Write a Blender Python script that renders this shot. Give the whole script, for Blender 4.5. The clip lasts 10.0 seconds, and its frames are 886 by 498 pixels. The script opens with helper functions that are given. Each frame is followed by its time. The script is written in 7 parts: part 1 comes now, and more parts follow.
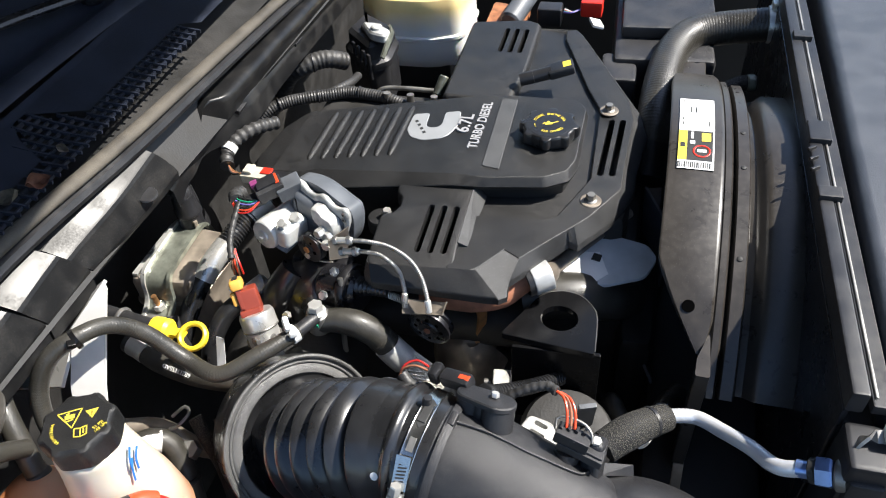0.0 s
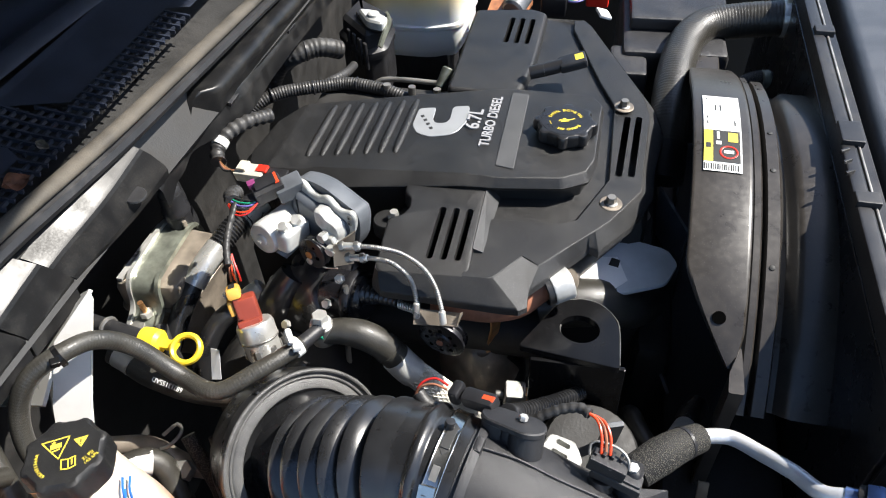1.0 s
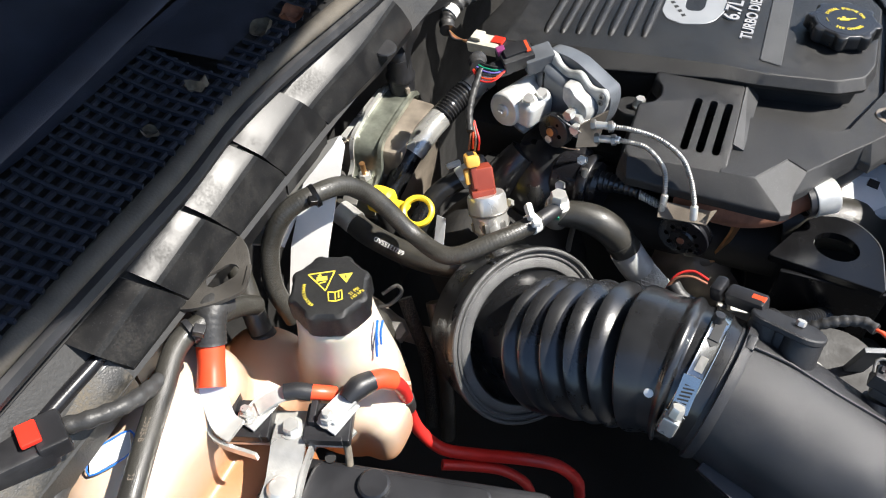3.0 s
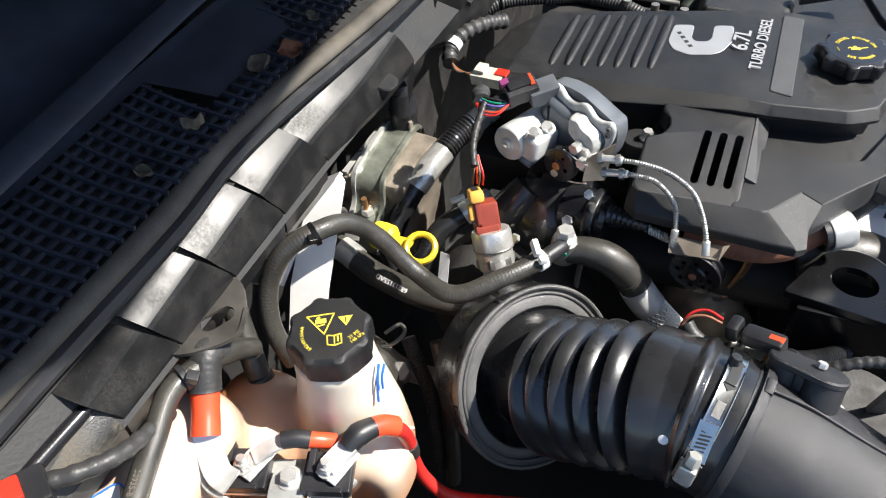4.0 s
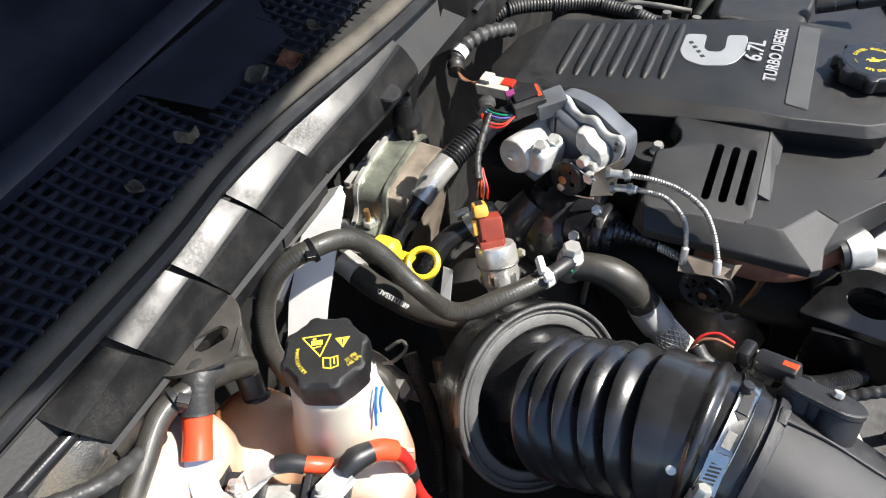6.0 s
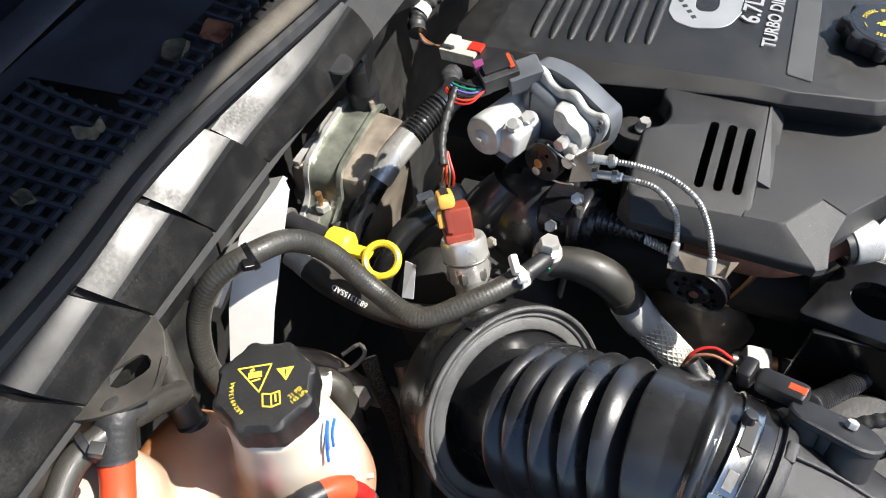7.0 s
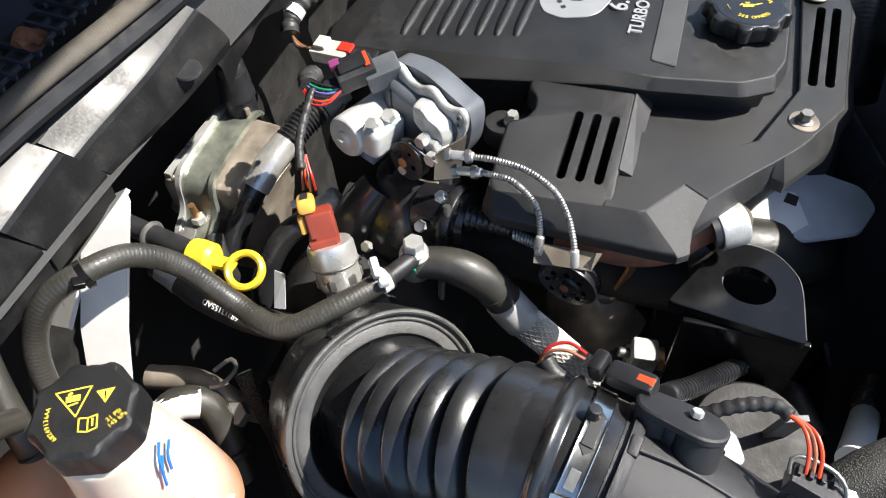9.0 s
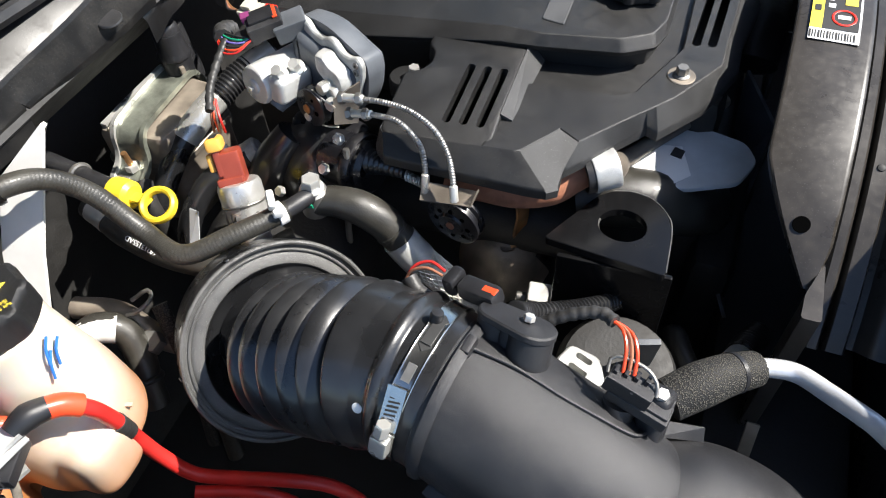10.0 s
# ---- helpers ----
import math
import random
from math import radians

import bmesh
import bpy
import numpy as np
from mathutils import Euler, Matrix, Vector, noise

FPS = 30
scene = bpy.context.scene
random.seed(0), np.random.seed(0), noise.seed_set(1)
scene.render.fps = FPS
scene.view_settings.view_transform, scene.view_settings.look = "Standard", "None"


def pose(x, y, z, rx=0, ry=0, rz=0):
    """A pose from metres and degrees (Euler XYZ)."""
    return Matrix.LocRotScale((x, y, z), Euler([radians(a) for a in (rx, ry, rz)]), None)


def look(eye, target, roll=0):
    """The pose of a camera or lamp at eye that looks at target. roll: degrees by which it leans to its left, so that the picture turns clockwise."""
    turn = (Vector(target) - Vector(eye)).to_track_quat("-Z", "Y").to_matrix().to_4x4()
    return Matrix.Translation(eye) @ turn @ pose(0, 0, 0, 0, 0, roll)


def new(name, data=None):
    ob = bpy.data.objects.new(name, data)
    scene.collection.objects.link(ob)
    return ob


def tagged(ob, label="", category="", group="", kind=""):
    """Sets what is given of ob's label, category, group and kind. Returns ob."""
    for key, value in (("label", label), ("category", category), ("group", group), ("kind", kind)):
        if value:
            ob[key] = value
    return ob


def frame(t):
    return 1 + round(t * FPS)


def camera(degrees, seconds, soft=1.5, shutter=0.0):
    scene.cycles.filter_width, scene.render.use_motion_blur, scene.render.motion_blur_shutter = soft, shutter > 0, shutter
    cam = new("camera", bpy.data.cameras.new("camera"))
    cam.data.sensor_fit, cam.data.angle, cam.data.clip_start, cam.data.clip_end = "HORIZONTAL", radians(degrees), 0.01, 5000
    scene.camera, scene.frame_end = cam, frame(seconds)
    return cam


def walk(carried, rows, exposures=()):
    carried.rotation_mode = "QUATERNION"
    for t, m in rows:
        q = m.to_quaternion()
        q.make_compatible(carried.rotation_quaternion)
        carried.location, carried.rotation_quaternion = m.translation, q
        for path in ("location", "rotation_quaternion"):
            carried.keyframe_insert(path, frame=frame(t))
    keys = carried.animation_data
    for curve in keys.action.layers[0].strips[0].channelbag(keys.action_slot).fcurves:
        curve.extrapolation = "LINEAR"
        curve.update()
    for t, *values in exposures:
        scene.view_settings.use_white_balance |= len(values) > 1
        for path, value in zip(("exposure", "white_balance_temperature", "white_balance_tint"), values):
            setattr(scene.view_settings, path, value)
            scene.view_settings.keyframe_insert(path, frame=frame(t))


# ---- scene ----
cam = camera(62.1, 10.0, soft=1.1)
EXPOSURE, KELVIN = 1.13, 6120
PATH = [
    (0, (-0.022, 0.017, 1.845), (-0.475, 1.384, 0.457), -5.6),
    (0.5, (-0.032, 0.046, 1.839), (-0.466, 1.426, 0.458), -5.1),
    (1, (-0.085, 0.061, 1.823), (-0.458, 1.421, 0.405), -3.3),
    (1.5, (-0.137, 0.04, 1.805), (-0.581, 1.356, 0.365), -3.2),
    (2, (-0.179, 0.009, 1.788), (-0.724, 1.187, 0.266), -4.1),
    (2.5, (-0.215, -0.004, 1.777), (-0.8, 1.144, 0.247), -3.9),
    (2.7, (-0.231, -0.005, 1.773), (-0.801, 1.136, 0.232), -3.6),
    (3.8, (-0.235, 0.008, 1.759), (-0.864, 1.178, 0.264), -6.1),
    (4, (-0.24, 0.017, 1.757), (-0.855, 1.206, 0.27), -5.0),
    (4.5, (-0.241, 0.025, 1.755), (-0.876, 1.211, 0.275), -5.4),
    (5, (-0.244, 0.029, 1.753), (-0.886, 1.219, 0.279), -5.4),
    (5.5, (-0.243, 0.032, 1.753), (-0.89, 1.227, 0.286), -5.6),
    (5.7, (-0.242, 0.034, 1.754), (-0.895, 1.234, 0.293), -5.4),
    (6.8, (-0.271, 0.11, 1.727), (-0.81, 1.195, 0.136), -3.8),
    (7, (-0.28, 0.135, 1.718), (-0.796, 1.23, 0.125), -3.6),
    (7.5, (-0.297, 0.185, 1.693), (-0.742, 1.322, 0.109), -1.2),
    (8, (-0.286, 0.209, 1.684), (-0.692, 1.384, 0.117), -0.2),
    (8.5, (-0.25, 0.204, 1.685), (-0.668, 1.354, 0.103), -1.6),
    (9, (-0.19, 0.179, 1.695), (-0.651, 1.311, 0.112), -4.2),
    (9.5, (-0.119, 0.159, 1.701), (-0.588, 1.306, 0.131), -4.4),
    (10, (-0.053, 0.137, 1.685), (-0.565, 1.281, 0.126), -4.6),
]
walk(cam, [(t, look(eye, target, roll)) for t, eye, target, roll in PATH], [(0.0, EXPOSURE, KELVIN, 10.0), (10.0, EXPOSURE, KELVIN, 10.0)])

# ---------- light ----------
SUN_UP, SUN_X, SUN_Y = 50.5, 0.92, 0.39          # elevation; compass way to the sun
to_sun = Vector((SUN_X * math.cos(radians(SUN_UP)), SUN_Y * math.cos(radians(SUN_UP)), math.sin(radians(SUN_UP)))).normalized()
world = bpy.data.worlds.new("sky")
scene.world = world
world.use_nodes = True
sky = world.node_tree.nodes.new("ShaderNodeTexSky")
sky.sky_type, sky.sun_disc = "NISHITA", False
sky.sun_elevation, sky.sun_rotation = radians(SUN_UP), math.atan2(SUN_X, SUN_Y)
world.node_tree.links.new(sky.outputs[0], world.node_tree.nodes["Background"].inputs[0])
world.node_tree.nodes["Background"].inputs[1].default_value = 0.095
sun = new("sun", bpy.data.lights.new("sun", "SUN"))
sun.data.energy, sun.data.angle, sun.data.color = 5.0, radians(0.53), (1.0, 0.92, 0.80)
sun.matrix_world = look(to_sun * 20, (0, 0, 0))

# ---------- materials ----------
def mat(name, col, rough=0.5, metal=0.0, var=0.2, scale=30.0, grain=0.0, gscale=900.0, dust=0.0, dust_col=(0.22, 0.19, 0.15), dscale=9.0,
        coat=0.0, spec=0.5, speck=0.0, sss=0.0):
    """A surface with slow and fine variation, fine relief and, where asked, dust and pale specks."""
    m = bpy.data.materials.new(name)
    m.use_nodes = True
    n, l = m.node_tree.nodes, m.node_tree.links
    b = n["Principled BSDF"]
    tc = n.new("ShaderNodeTexCoord")

    def tex(s, detail=3.0):
        t = n.new("ShaderNodeTexNoise")
        t.inputs["Scale"].default_value, t.inputs["Detail"].default_value = s, detail
        l.new(tc.outputs["Object"], t.inputs["Vector"])
        return t

    def ramp(src, a, z):
        r = n.new("ShaderNodeMapRange")
        r.inputs["From Min"].default_value, r.inputs["From Max"].default_value = a, z
        l.new(src, r.inputs["Value"])
        return r.outputs[0]

    def mix(fac, a, z, blend="MIX"):
        x = n.new("ShaderNodeMix")
        x.data_type, x.blend_type = "RGBA", blend
        for sock, v in ((x.inputs[0], fac), (x.inputs[6], a), (x.inputs[7], z)):
            if isinstance(v, bpy.types.NodeSocket):
                l.new(v, sock)
            elif isinstance(v, (int, float)):
                sock.default_value = v
            else:
                sock.default_value = (*v, 1)
        return x.outputs[2]

    slow = tex(scale)
    fine = tex(gscale, 2.0)
    dark, pale = [c * (1 - var) for c in col], [min(1, c * (1 + var)) for c in col]
    colour = mix(ramp(slow.outputs[0], 0.35, 0.65), dark, pale)
    if speck:
        sp = tex(min(gscale * 0.8, 1100), 1.0)
        colour = mix(ramp(sp.outputs[0], 0.66, 0.74), colour, [min(1, c * 3 + 0.06) * speck + c * (1 - speck) for c in col])
    rough_src = ramp(slow.outputs[0], 0.2, 0.8)
    r = n.new("ShaderNodeMapRange")
    r.inputs["To Min"].default_value, r.inputs["To Max"].default_value = max(0.02, rough * 0.8), min(1, rough * 1.2)
    l.new(rough_src, r.inputs["Value"])
    rough_out = r.outputs[0]
    if dust:
        d1, d2 = tex(dscale, 6.0), tex(dscale * 14, 4.0)
        mul = n.new("ShaderNodeMath")
        mul.operation = "MULTIPLY"
        l.new(ramp(d1.outputs[0], 0.45, 0.75), mul.inputs[0])
        l.new(ramp(d2.outputs[0], 0.3, 0.75), mul.inputs[1])
        amt = n.new("ShaderNodeMath")
        amt.operation = "MULTIPLY"
        l.new(mul.outputs[0], amt.inputs[0])
        amt.inputs[1].default_value = dust
        colour = mix(amt.outputs[0], colour, dust_col)
        add = n.new("ShaderNodeMath")
        add.operation = "ADD"
        add.use_clamp = True
        l.new(rough_out, add.inputs[0])
        l.new(amt.outputs[0], add.inputs[1])
        rough_out = add.outputs[0]
    l.new(colour, b.inputs["Base Color"])
    l.new(rough_out, b.inputs["Roughness"])
    b.inputs["Metallic"].default_value = metal
    b.inputs["Specular IOR Level"].default_value = spec
    b.inputs["Coat Weight"].default_value = coat
    b.inputs["Coat Roughness"].default_value = 0.15
    if sss:
        b.inputs["Subsurface Weight"].default_value = sss
        b.inputs["Subsurface Radius"].default_value = (0.02, 0.012, 0.006)
    if grain:
        bump = n.new("ShaderNodeBump")
        bump.inputs["Strength"].default_value, bump.inputs["Distance"].default_value = grain, 0.0006
        l.new(fine.outputs[0], bump.inputs["Height"])
        l.new(bump.outputs[0], b.inputs["Normal"])
    return m


M_COVER = mat("cover plastic", (0.0125, 0.0125, 0.0128), 0.42, grain=0.55, gscale=2300, var=0.15, spec=0.50, speck=0.5, dust=0.22, dust_col=(0.10, 0.092, 0.083))
# the cover's plastic again, coarser and paler to paint its sunlit slopes
M_COVER_LIT = mat("grained sunlit-edge plastic", (0.034, 0.034, 0.0345), 0.50, grain=0.8, gscale=1500, var=0.25, spec=0.55, speck=0.95)
M_COVER_ROUGH = mat("coarse cover plastic", (0.055, 0.056, 0.058), 0.6, grain=1.0, gscale=1500, var=0.15, speck=0.5)
M_RUBBER = mat("hose rubber", (0.034, 0.032, 0.027), 0.34, grain=0.5, gscale=1400, var=0.2, dust=0.4, dust_col=(0.11, 0.10, 0.08), dscale=25, coat=0.15)
M_BELLOWS = mat("glossy rubber", (0.0160, 0.0163, 0.0175), 0.28, grain=0.12, gscale=420, var=0.25, dust=0.3, dust_col=(0.06, 0.057, 0.053), dscale=18, coat=0.5)
M_BLACK = mat("black plastic", (0.018, 0.018, 0.02), 0.38, grain=0.2, gscale=2200, dust=0.25, dust_col=(0.1, 0.095, 0.085))
M_DUCT = mat("grey-black duct plastic", (0.023, 0.023, 0.025), 0.40, grain=0.5, gscale=2600, var=0.15, dust=0.35, dust_col=(0.10, 0.098, 0.095), dscale=14)
M_MATTE = mat("matte black", (0.018, 0.0175, 0.017), 0.6, grain=0.5, gscale=300, dust=0.4, dust_col=(0.07, 0.06, 0.05))
M_PAINTED = mat("black painted metal", (0.010, 0.010, 0.012), 0.27, grain=0.1, gscale=500, dust=0.3, dust_col=(0.07, 0.065, 0.06))
M_COWL = mat("cowl plastic", (0.010, 0.010, 0.0105), 0.35, grain=0.06, gscale=1400, var=0.15, dust=0.2, dust_col=(0.16, 0.145, 0.12), dscale=30, spec=0.30, speck=0.35)
M_COWL_DUSTY = mat("dusty cowl plastic", (0.022, 0.021, 0.019), 0.42, grain=0.6, gscale=600, var=0.4, dust=1.0, dust_col=(0.20, 0.17, 0.125), dscale=26)
M_LUG = mat("tarnished black steel", (0.045, 0.041, 0.036), 0.42, grain=0.4, gscale=900, var=0.25, dust=0.3, dust_col=(0.12, 0.11, 0.09), dscale=30)
# black plastic, its blue painted in as reflected sky
M_GRILLE = mat("sky-tinted grille plastic", (0.019, 0.023, 0.035), 0.34, grain=0.3, gscale=1000)
M_SHROUD = mat("shroud plastic", (0.036, 0.032, 0.028), 0.30, grain=0.0, var=0.15, dust=0.16, dust_col=(0.16, 0.14, 0.11), dscale=150, speck=0.25)
M_CAST = mat("cast aluminium", (0.46, 0.46, 0.44), 0.5, metal=0.25, grain=0.6, gscale=1800, var=0.3, scale=60)
M_PALE_METAL = mat("pale zinc", (0.6, 0.6, 0.58), 0.42, metal=0.4, grain=0.7, gscale=900, var=0.25)
M_GREY_CASE = mat("blue-grey housing", (0.10, 0.108, 0.12), 0.4, grain=0.3, gscale=1600, var=0.2, dust=0.15, dust_col=(0.3, 0.3, 0.29), dscale=25)
M_STEEL = mat("bright steel", (0.72, 0.71, 0.67), 0.3, metal=0.65, grain=0.2, gscale=500, var=0.2)
M_ZINC = mat("zinc plate", (0.27, 0.285, 0.235), 0.32, metal=0.6, grain=0.4, gscale=700, var=0.35, scale=40, dust=0.35, dust_col=(0.2, 0.185, 0.14), dscale=25)
M_TAN_STEEL = mat("tarnished steel", (0.27, 0.23, 0.185), 0.45, metal=0.4, grain=0.4, gscale=700, var=0.35, scale=25, dust=0.3)
M_DULL_STEEL = mat("dull steel", (0.30, 0.29, 0.27), 0.5, metal=0.85, grain=0.4, gscale=400, var=0.3)
M_ALU_TUBE = mat("aluminium tube", (0.68, 0.69, 0.71), 0.38, metal=0.5, grain=0.3, gscale=500, var=0.12)
M_BLUE_NUT = mat("blue anodised nut", (0.22, 0.32, 0.6), 0.3, metal=0.8, var=0.3)
M_BRAID = mat("steel braid", (0.62, 0.60, 0.54), 0.42, metal=0.45, grain=0.8, gscale=500, var=0.3)
M_SLEEVE = mat("woven sleeve", (0.03, 0.03, 0.028), 0.7, var=0.3)
wn_, wl_ = M_SLEEVE.node_tree.nodes, M_SLEEVE.node_tree.links
vo = wn_.new("ShaderNodeTexVoronoi")
vo.inputs["Scale"].default_value = 720
wl_.new([n for n in wn_ if n.type == "TEX_COORD"][0].outputs["Object"], vo.inputs["Vector"])
vr = wn_.new("ShaderNodeMapRange")
vr.inputs["From Min"].default_value, vr.inputs["From Max"].default_value = 0.55, 0.1
wl_.new(vo.outputs["Distance"], vr.inputs["Value"])
vm = wn_.new("ShaderNodeMix")
vm.data_type = "RGBA"
vm.inputs[6].default_value, vm.inputs[7].default_value = (0.008, 0.008, 0.008, 1), (0.14, 0.13, 0.105, 1)
wl_.new(vr.outputs[0], vm.inputs[0])
wl_.new(vm.outputs[2], wn_["Principled BSDF"].inputs["Base Color"])
vb = wn_.new("ShaderNodeBump")
vb.inputs["Distance"].default_value = 0.001
wl_.new(vr.outputs[0], vb.inputs["Height"])
wl_.new(vb.outputs[0], wn_["Principled BSDF"].inputs["Normal"])
M_COLLAR = mat("dusty collar rubber", (0.080, 0.079, 0.076), 0.32, grain=0.8, gscale=1700, var=0.3, speck=0.8, dust=0.5, dust_col=(0.12, 0.115, 0.11), dscale=30, spec=0.6)
M_FAN = mat("pale fan plastic", (0.5, 0.52, 0.54), 0.5, var=0.1)
M_NOSE = mat("grille panel plastic", (0.042, 0.047, 0.058), 0.42, grain=0.6, gscale=1300, var=0.15, speck=0.6)
# near-black, painted on solid pieces as the shade inside holes
M_HOLE_SHADE = mat("painted hole shade", (0.002, 0.002, 0.002), 1.0, var=0.0, spec=0.0)
M_TAPE = mat("cloth tape", (0.035, 0.034, 0.033), 0.5, grain=0.9, gscale=220, var=0.3)
M_RUST = mat("rusty pipe", (0.32, 0.13, 0.07), 0.75, grain=0.7, gscale=350, var=0.35)
M_BRASS = mat("brass fitting", (0.55, 0.3, 0.13), 0.4, metal=0.8, var=0.3)
M_YELLOW = mat("yellow plastic", (0.85, 0.62, 0.03), 0.38, var=0.08)
M_PRINT = mat("yellow print", (0.78, 0.62, 0.06), 0.5, var=0.1)
M_ORANGE_YEL = mat("orange-yellow clip", (0.75, 0.4, 0.07), 0.45, var=0.12)
M_MAROON = mat("maroon plastic", (0.25, 0.045, 0.025), 0.4, var=0.15)
M_RED = mat("red plastic", (0.7, 0.03, 0.015), 0.35, var=0.12)
M_RED_CABLE = mat("red cable", (0.55, 0.025, 0.02), 0.42, var=0.15, grain=0.1)
M_ORANGE = mat("orange-red sleeve", (0.75, 0.075, 0.025), 0.33, var=0.15)
M_WHITE = mat("white plastic", (0.75, 0.74, 0.7), 0.5, var=0.08)
M_CREAM = mat("cream plastic", (0.55, 0.52, 0.43), 0.5, var=0.15, scale=80)
M_PAPER = mat("white label", (0.8, 0.8, 0.79), 0.55, var=0.04)
M_INK = mat("black ink", (0.02, 0.02, 0.02), 0.6, var=0.05)
M_SILVER = mat("silver badge", (0.36, 0.37, 0.38), 0.42, metal=0.3, grain=0.2, var=0.05)
M_LETTER = mat("grey lettering", (0.3, 0.3, 0.31), 0.5, var=0.05)
M_BODY_WHITE = mat("white body paint", (0.8, 0.79, 0.76), 0.3, coat=0.4, var=0.04)
M_LEAF = mat("dry leaf", (0.15, 0.13, 0.10), 0.8, var=0.4, scale=120)
M_LEAF_RED = mat("red-brown leaf", (0.2, 0.09, 0.055), 0.8, var=0.35, scale=120)
M_GROUND = mat("asphalt", (0.055, 0.054, 0.052), 0.9, var=0.3, scale=3.0, grain=0.8, gscale=120)
M_HOOD = mat("hood underside", (0.07, 0.07, 0.073), 0.6, var=0.05)
M_BLUE_INK = mat("blue marker", (0.03, 0.16, 0.6), 0.5, var=0.1)
M_BAND = mat("brushed band steel", (0.55, 0.55, 0.53), 0.24, metal=1.0, grain=0.15, gscale=300, var=0.1)
M_BRACKET = mat("black bracket paint", (0.006, 0.006, 0.0065), 0.24, grain=0.0, spec=0.3, dust=0.1, dust_col=(0.03, 0.03, 0.03))
M_CONDUIT = mat("spiral conduit steel", (0.36, 0.35, 0.33), 0.42, metal=0.9, var=0.2)
M_GREEN = mat("green wire", (0.02, 0.3, 0.16), 0.4)
M_VIOLET = mat("violet wire", (0.2, 0.16, 0.5), 0.4)
M_RADIATOR = mat("radiator core", (0.02, 0.02, 0.021), 0.6, grain=0.6, gscale=260)
M_GLASS_DARK = mat("windshield", (0.01, 0.013, 0.018), 0.05, var=0.1)
M_FUSE = mat("rust-brown bracket", (0.3, 0.12, 0.05), 0.6, var=0.4, scale=60)


def tank_plastic(name, white, amber, low, high, across=(0, 0)):
    """Milky tank plastic, tinted by the coolant that stands in it up to a level. across: tilts the tint, painting the
    sunny side paler.
    """
    m = mat(name, white, 0.38, var=0.06, sss=0.25)
    n, l = m.node_tree.nodes, m.node_tree.links
    b = n["Principled BSDF"]
    old = b.inputs["Base Color"].links[0].from_socket
    tc, sep = n.new("ShaderNodeTexCoord"), n.new("ShaderNodeSeparateXYZ")
    l.new(tc.outputs["Object"], sep.inputs[0])
    wob = n.new("ShaderNodeTexNoise")
    wob.inputs["Scale"].default_value = 14
    l.new(tc.outputs["Object"], wob.inputs["Vector"])
    z = n.new("ShaderNodeMath")
    z.operation = "MULTIPLY_ADD"
    l.new(wob.outputs[0], z.inputs[0])
    z.inputs[1].default_value = 0.03
    # tilts the tint line along x, to paint a sunlit and a shaded side
    sunny_tilt = n.new("ShaderNodeMath")
    sunny_tilt.operation = "MULTIPLY_ADD"
    l.new(sep.outputs[0], sunny_tilt.inputs[0])
    sunny_tilt.inputs[1].default_value = across[0]
    l.new(sep.outputs[2], sunny_tilt.inputs[2])
    l.new(sunny_tilt.outputs[0], z.inputs[2])
    r = n.new("ShaderNodeMapRange")
    r.inputs["From Min"].default_value, r.inputs["From Max"].default_value = low, high
    l.new(z.outputs[0], r.inputs["Value"])
    x = n.new("ShaderNodeMix")
    x.data_type = "RGBA"
    l.new(r.outputs[0], x.inputs[0])
    x.inputs[6].default_value = (*amber, 1)
    l.new(old, x.inputs[7])
    l.new(x.outputs[2], b.inputs["Base Color"])
    return m


# ---------- building helpers ----------
ORIGIN = {}


def thing(name, at, label, category, group="", kind=""):
    ob = new(name)
    ob.location = at
    ob.empty_display_size = 0.02
    ORIGIN[ob] = Vector(at)
    return tagged(ob, label, category, group, kind)


def part(name, bm, material, parent=None, label="", sharp=38, local=False):
    """One mesh object from a bmesh in world coordinates, under a thing or a part."""
    at = ORIGIN.get(parent, Vector())
    if not local:
        bmesh.ops.translate(bm, verts=bm.verts, vec=-at)
    bmesh.ops.recalc_face_normals(bm, faces=bm.faces)
    me = bpy.data.meshes.new(name)
    bm.to_mesh(me)
    bm.free()
    me.polygons.foreach_set("use_smooth", [True] * len(me.polygons))
    me.set_sharp_from_angle(angle=radians(sharp))
    me.materials.append(material)
    ob = new(name, me)
    if len(me.polygons) > 12:
        wn = ob.modifiers.new("even shading", "WEIGHTED_NORMAL")
        wn.keep_sharp, wn.weight = True, 80
    if parent is not None:
        ob.parent = parent
        ORIGIN[ob] = at
    return tagged(ob, label)


def solo(name, bm, material, at, label, category, group="", kind="", sharp=38):
    """A thing that is one mesh."""
    at = Vector(at)
    bmesh.ops.translate(bm, verts=bm.verts, vec=-at)
    ob = part(name, bm, material, None, label, sharp, True)
    ob.location = at
    ORIGIN[ob] = at
    return tagged(ob, label, category, group, kind)


def join(*bms):
    out = bmesh.new()
    for b in bms:
        me = bpy.data.meshes.new("tmp")
        b.to_mesh(me)
        b.free()
        out.from_mesh(me)
        bpy.data.meshes.remove(me)
    return out


def frame_of(axis, up=(0, 0, 1)):
    """A turn whose z is the axis."""
    z = Vector(axis).normalized()
    u = Vector(up)
    if abs(z.dot(u.normalized())) > 0.98:
        u = Vector((0, 1, 0))
    x = u.cross(z).normalized()
    return Matrix((x, z.cross(x), z)).transposed()


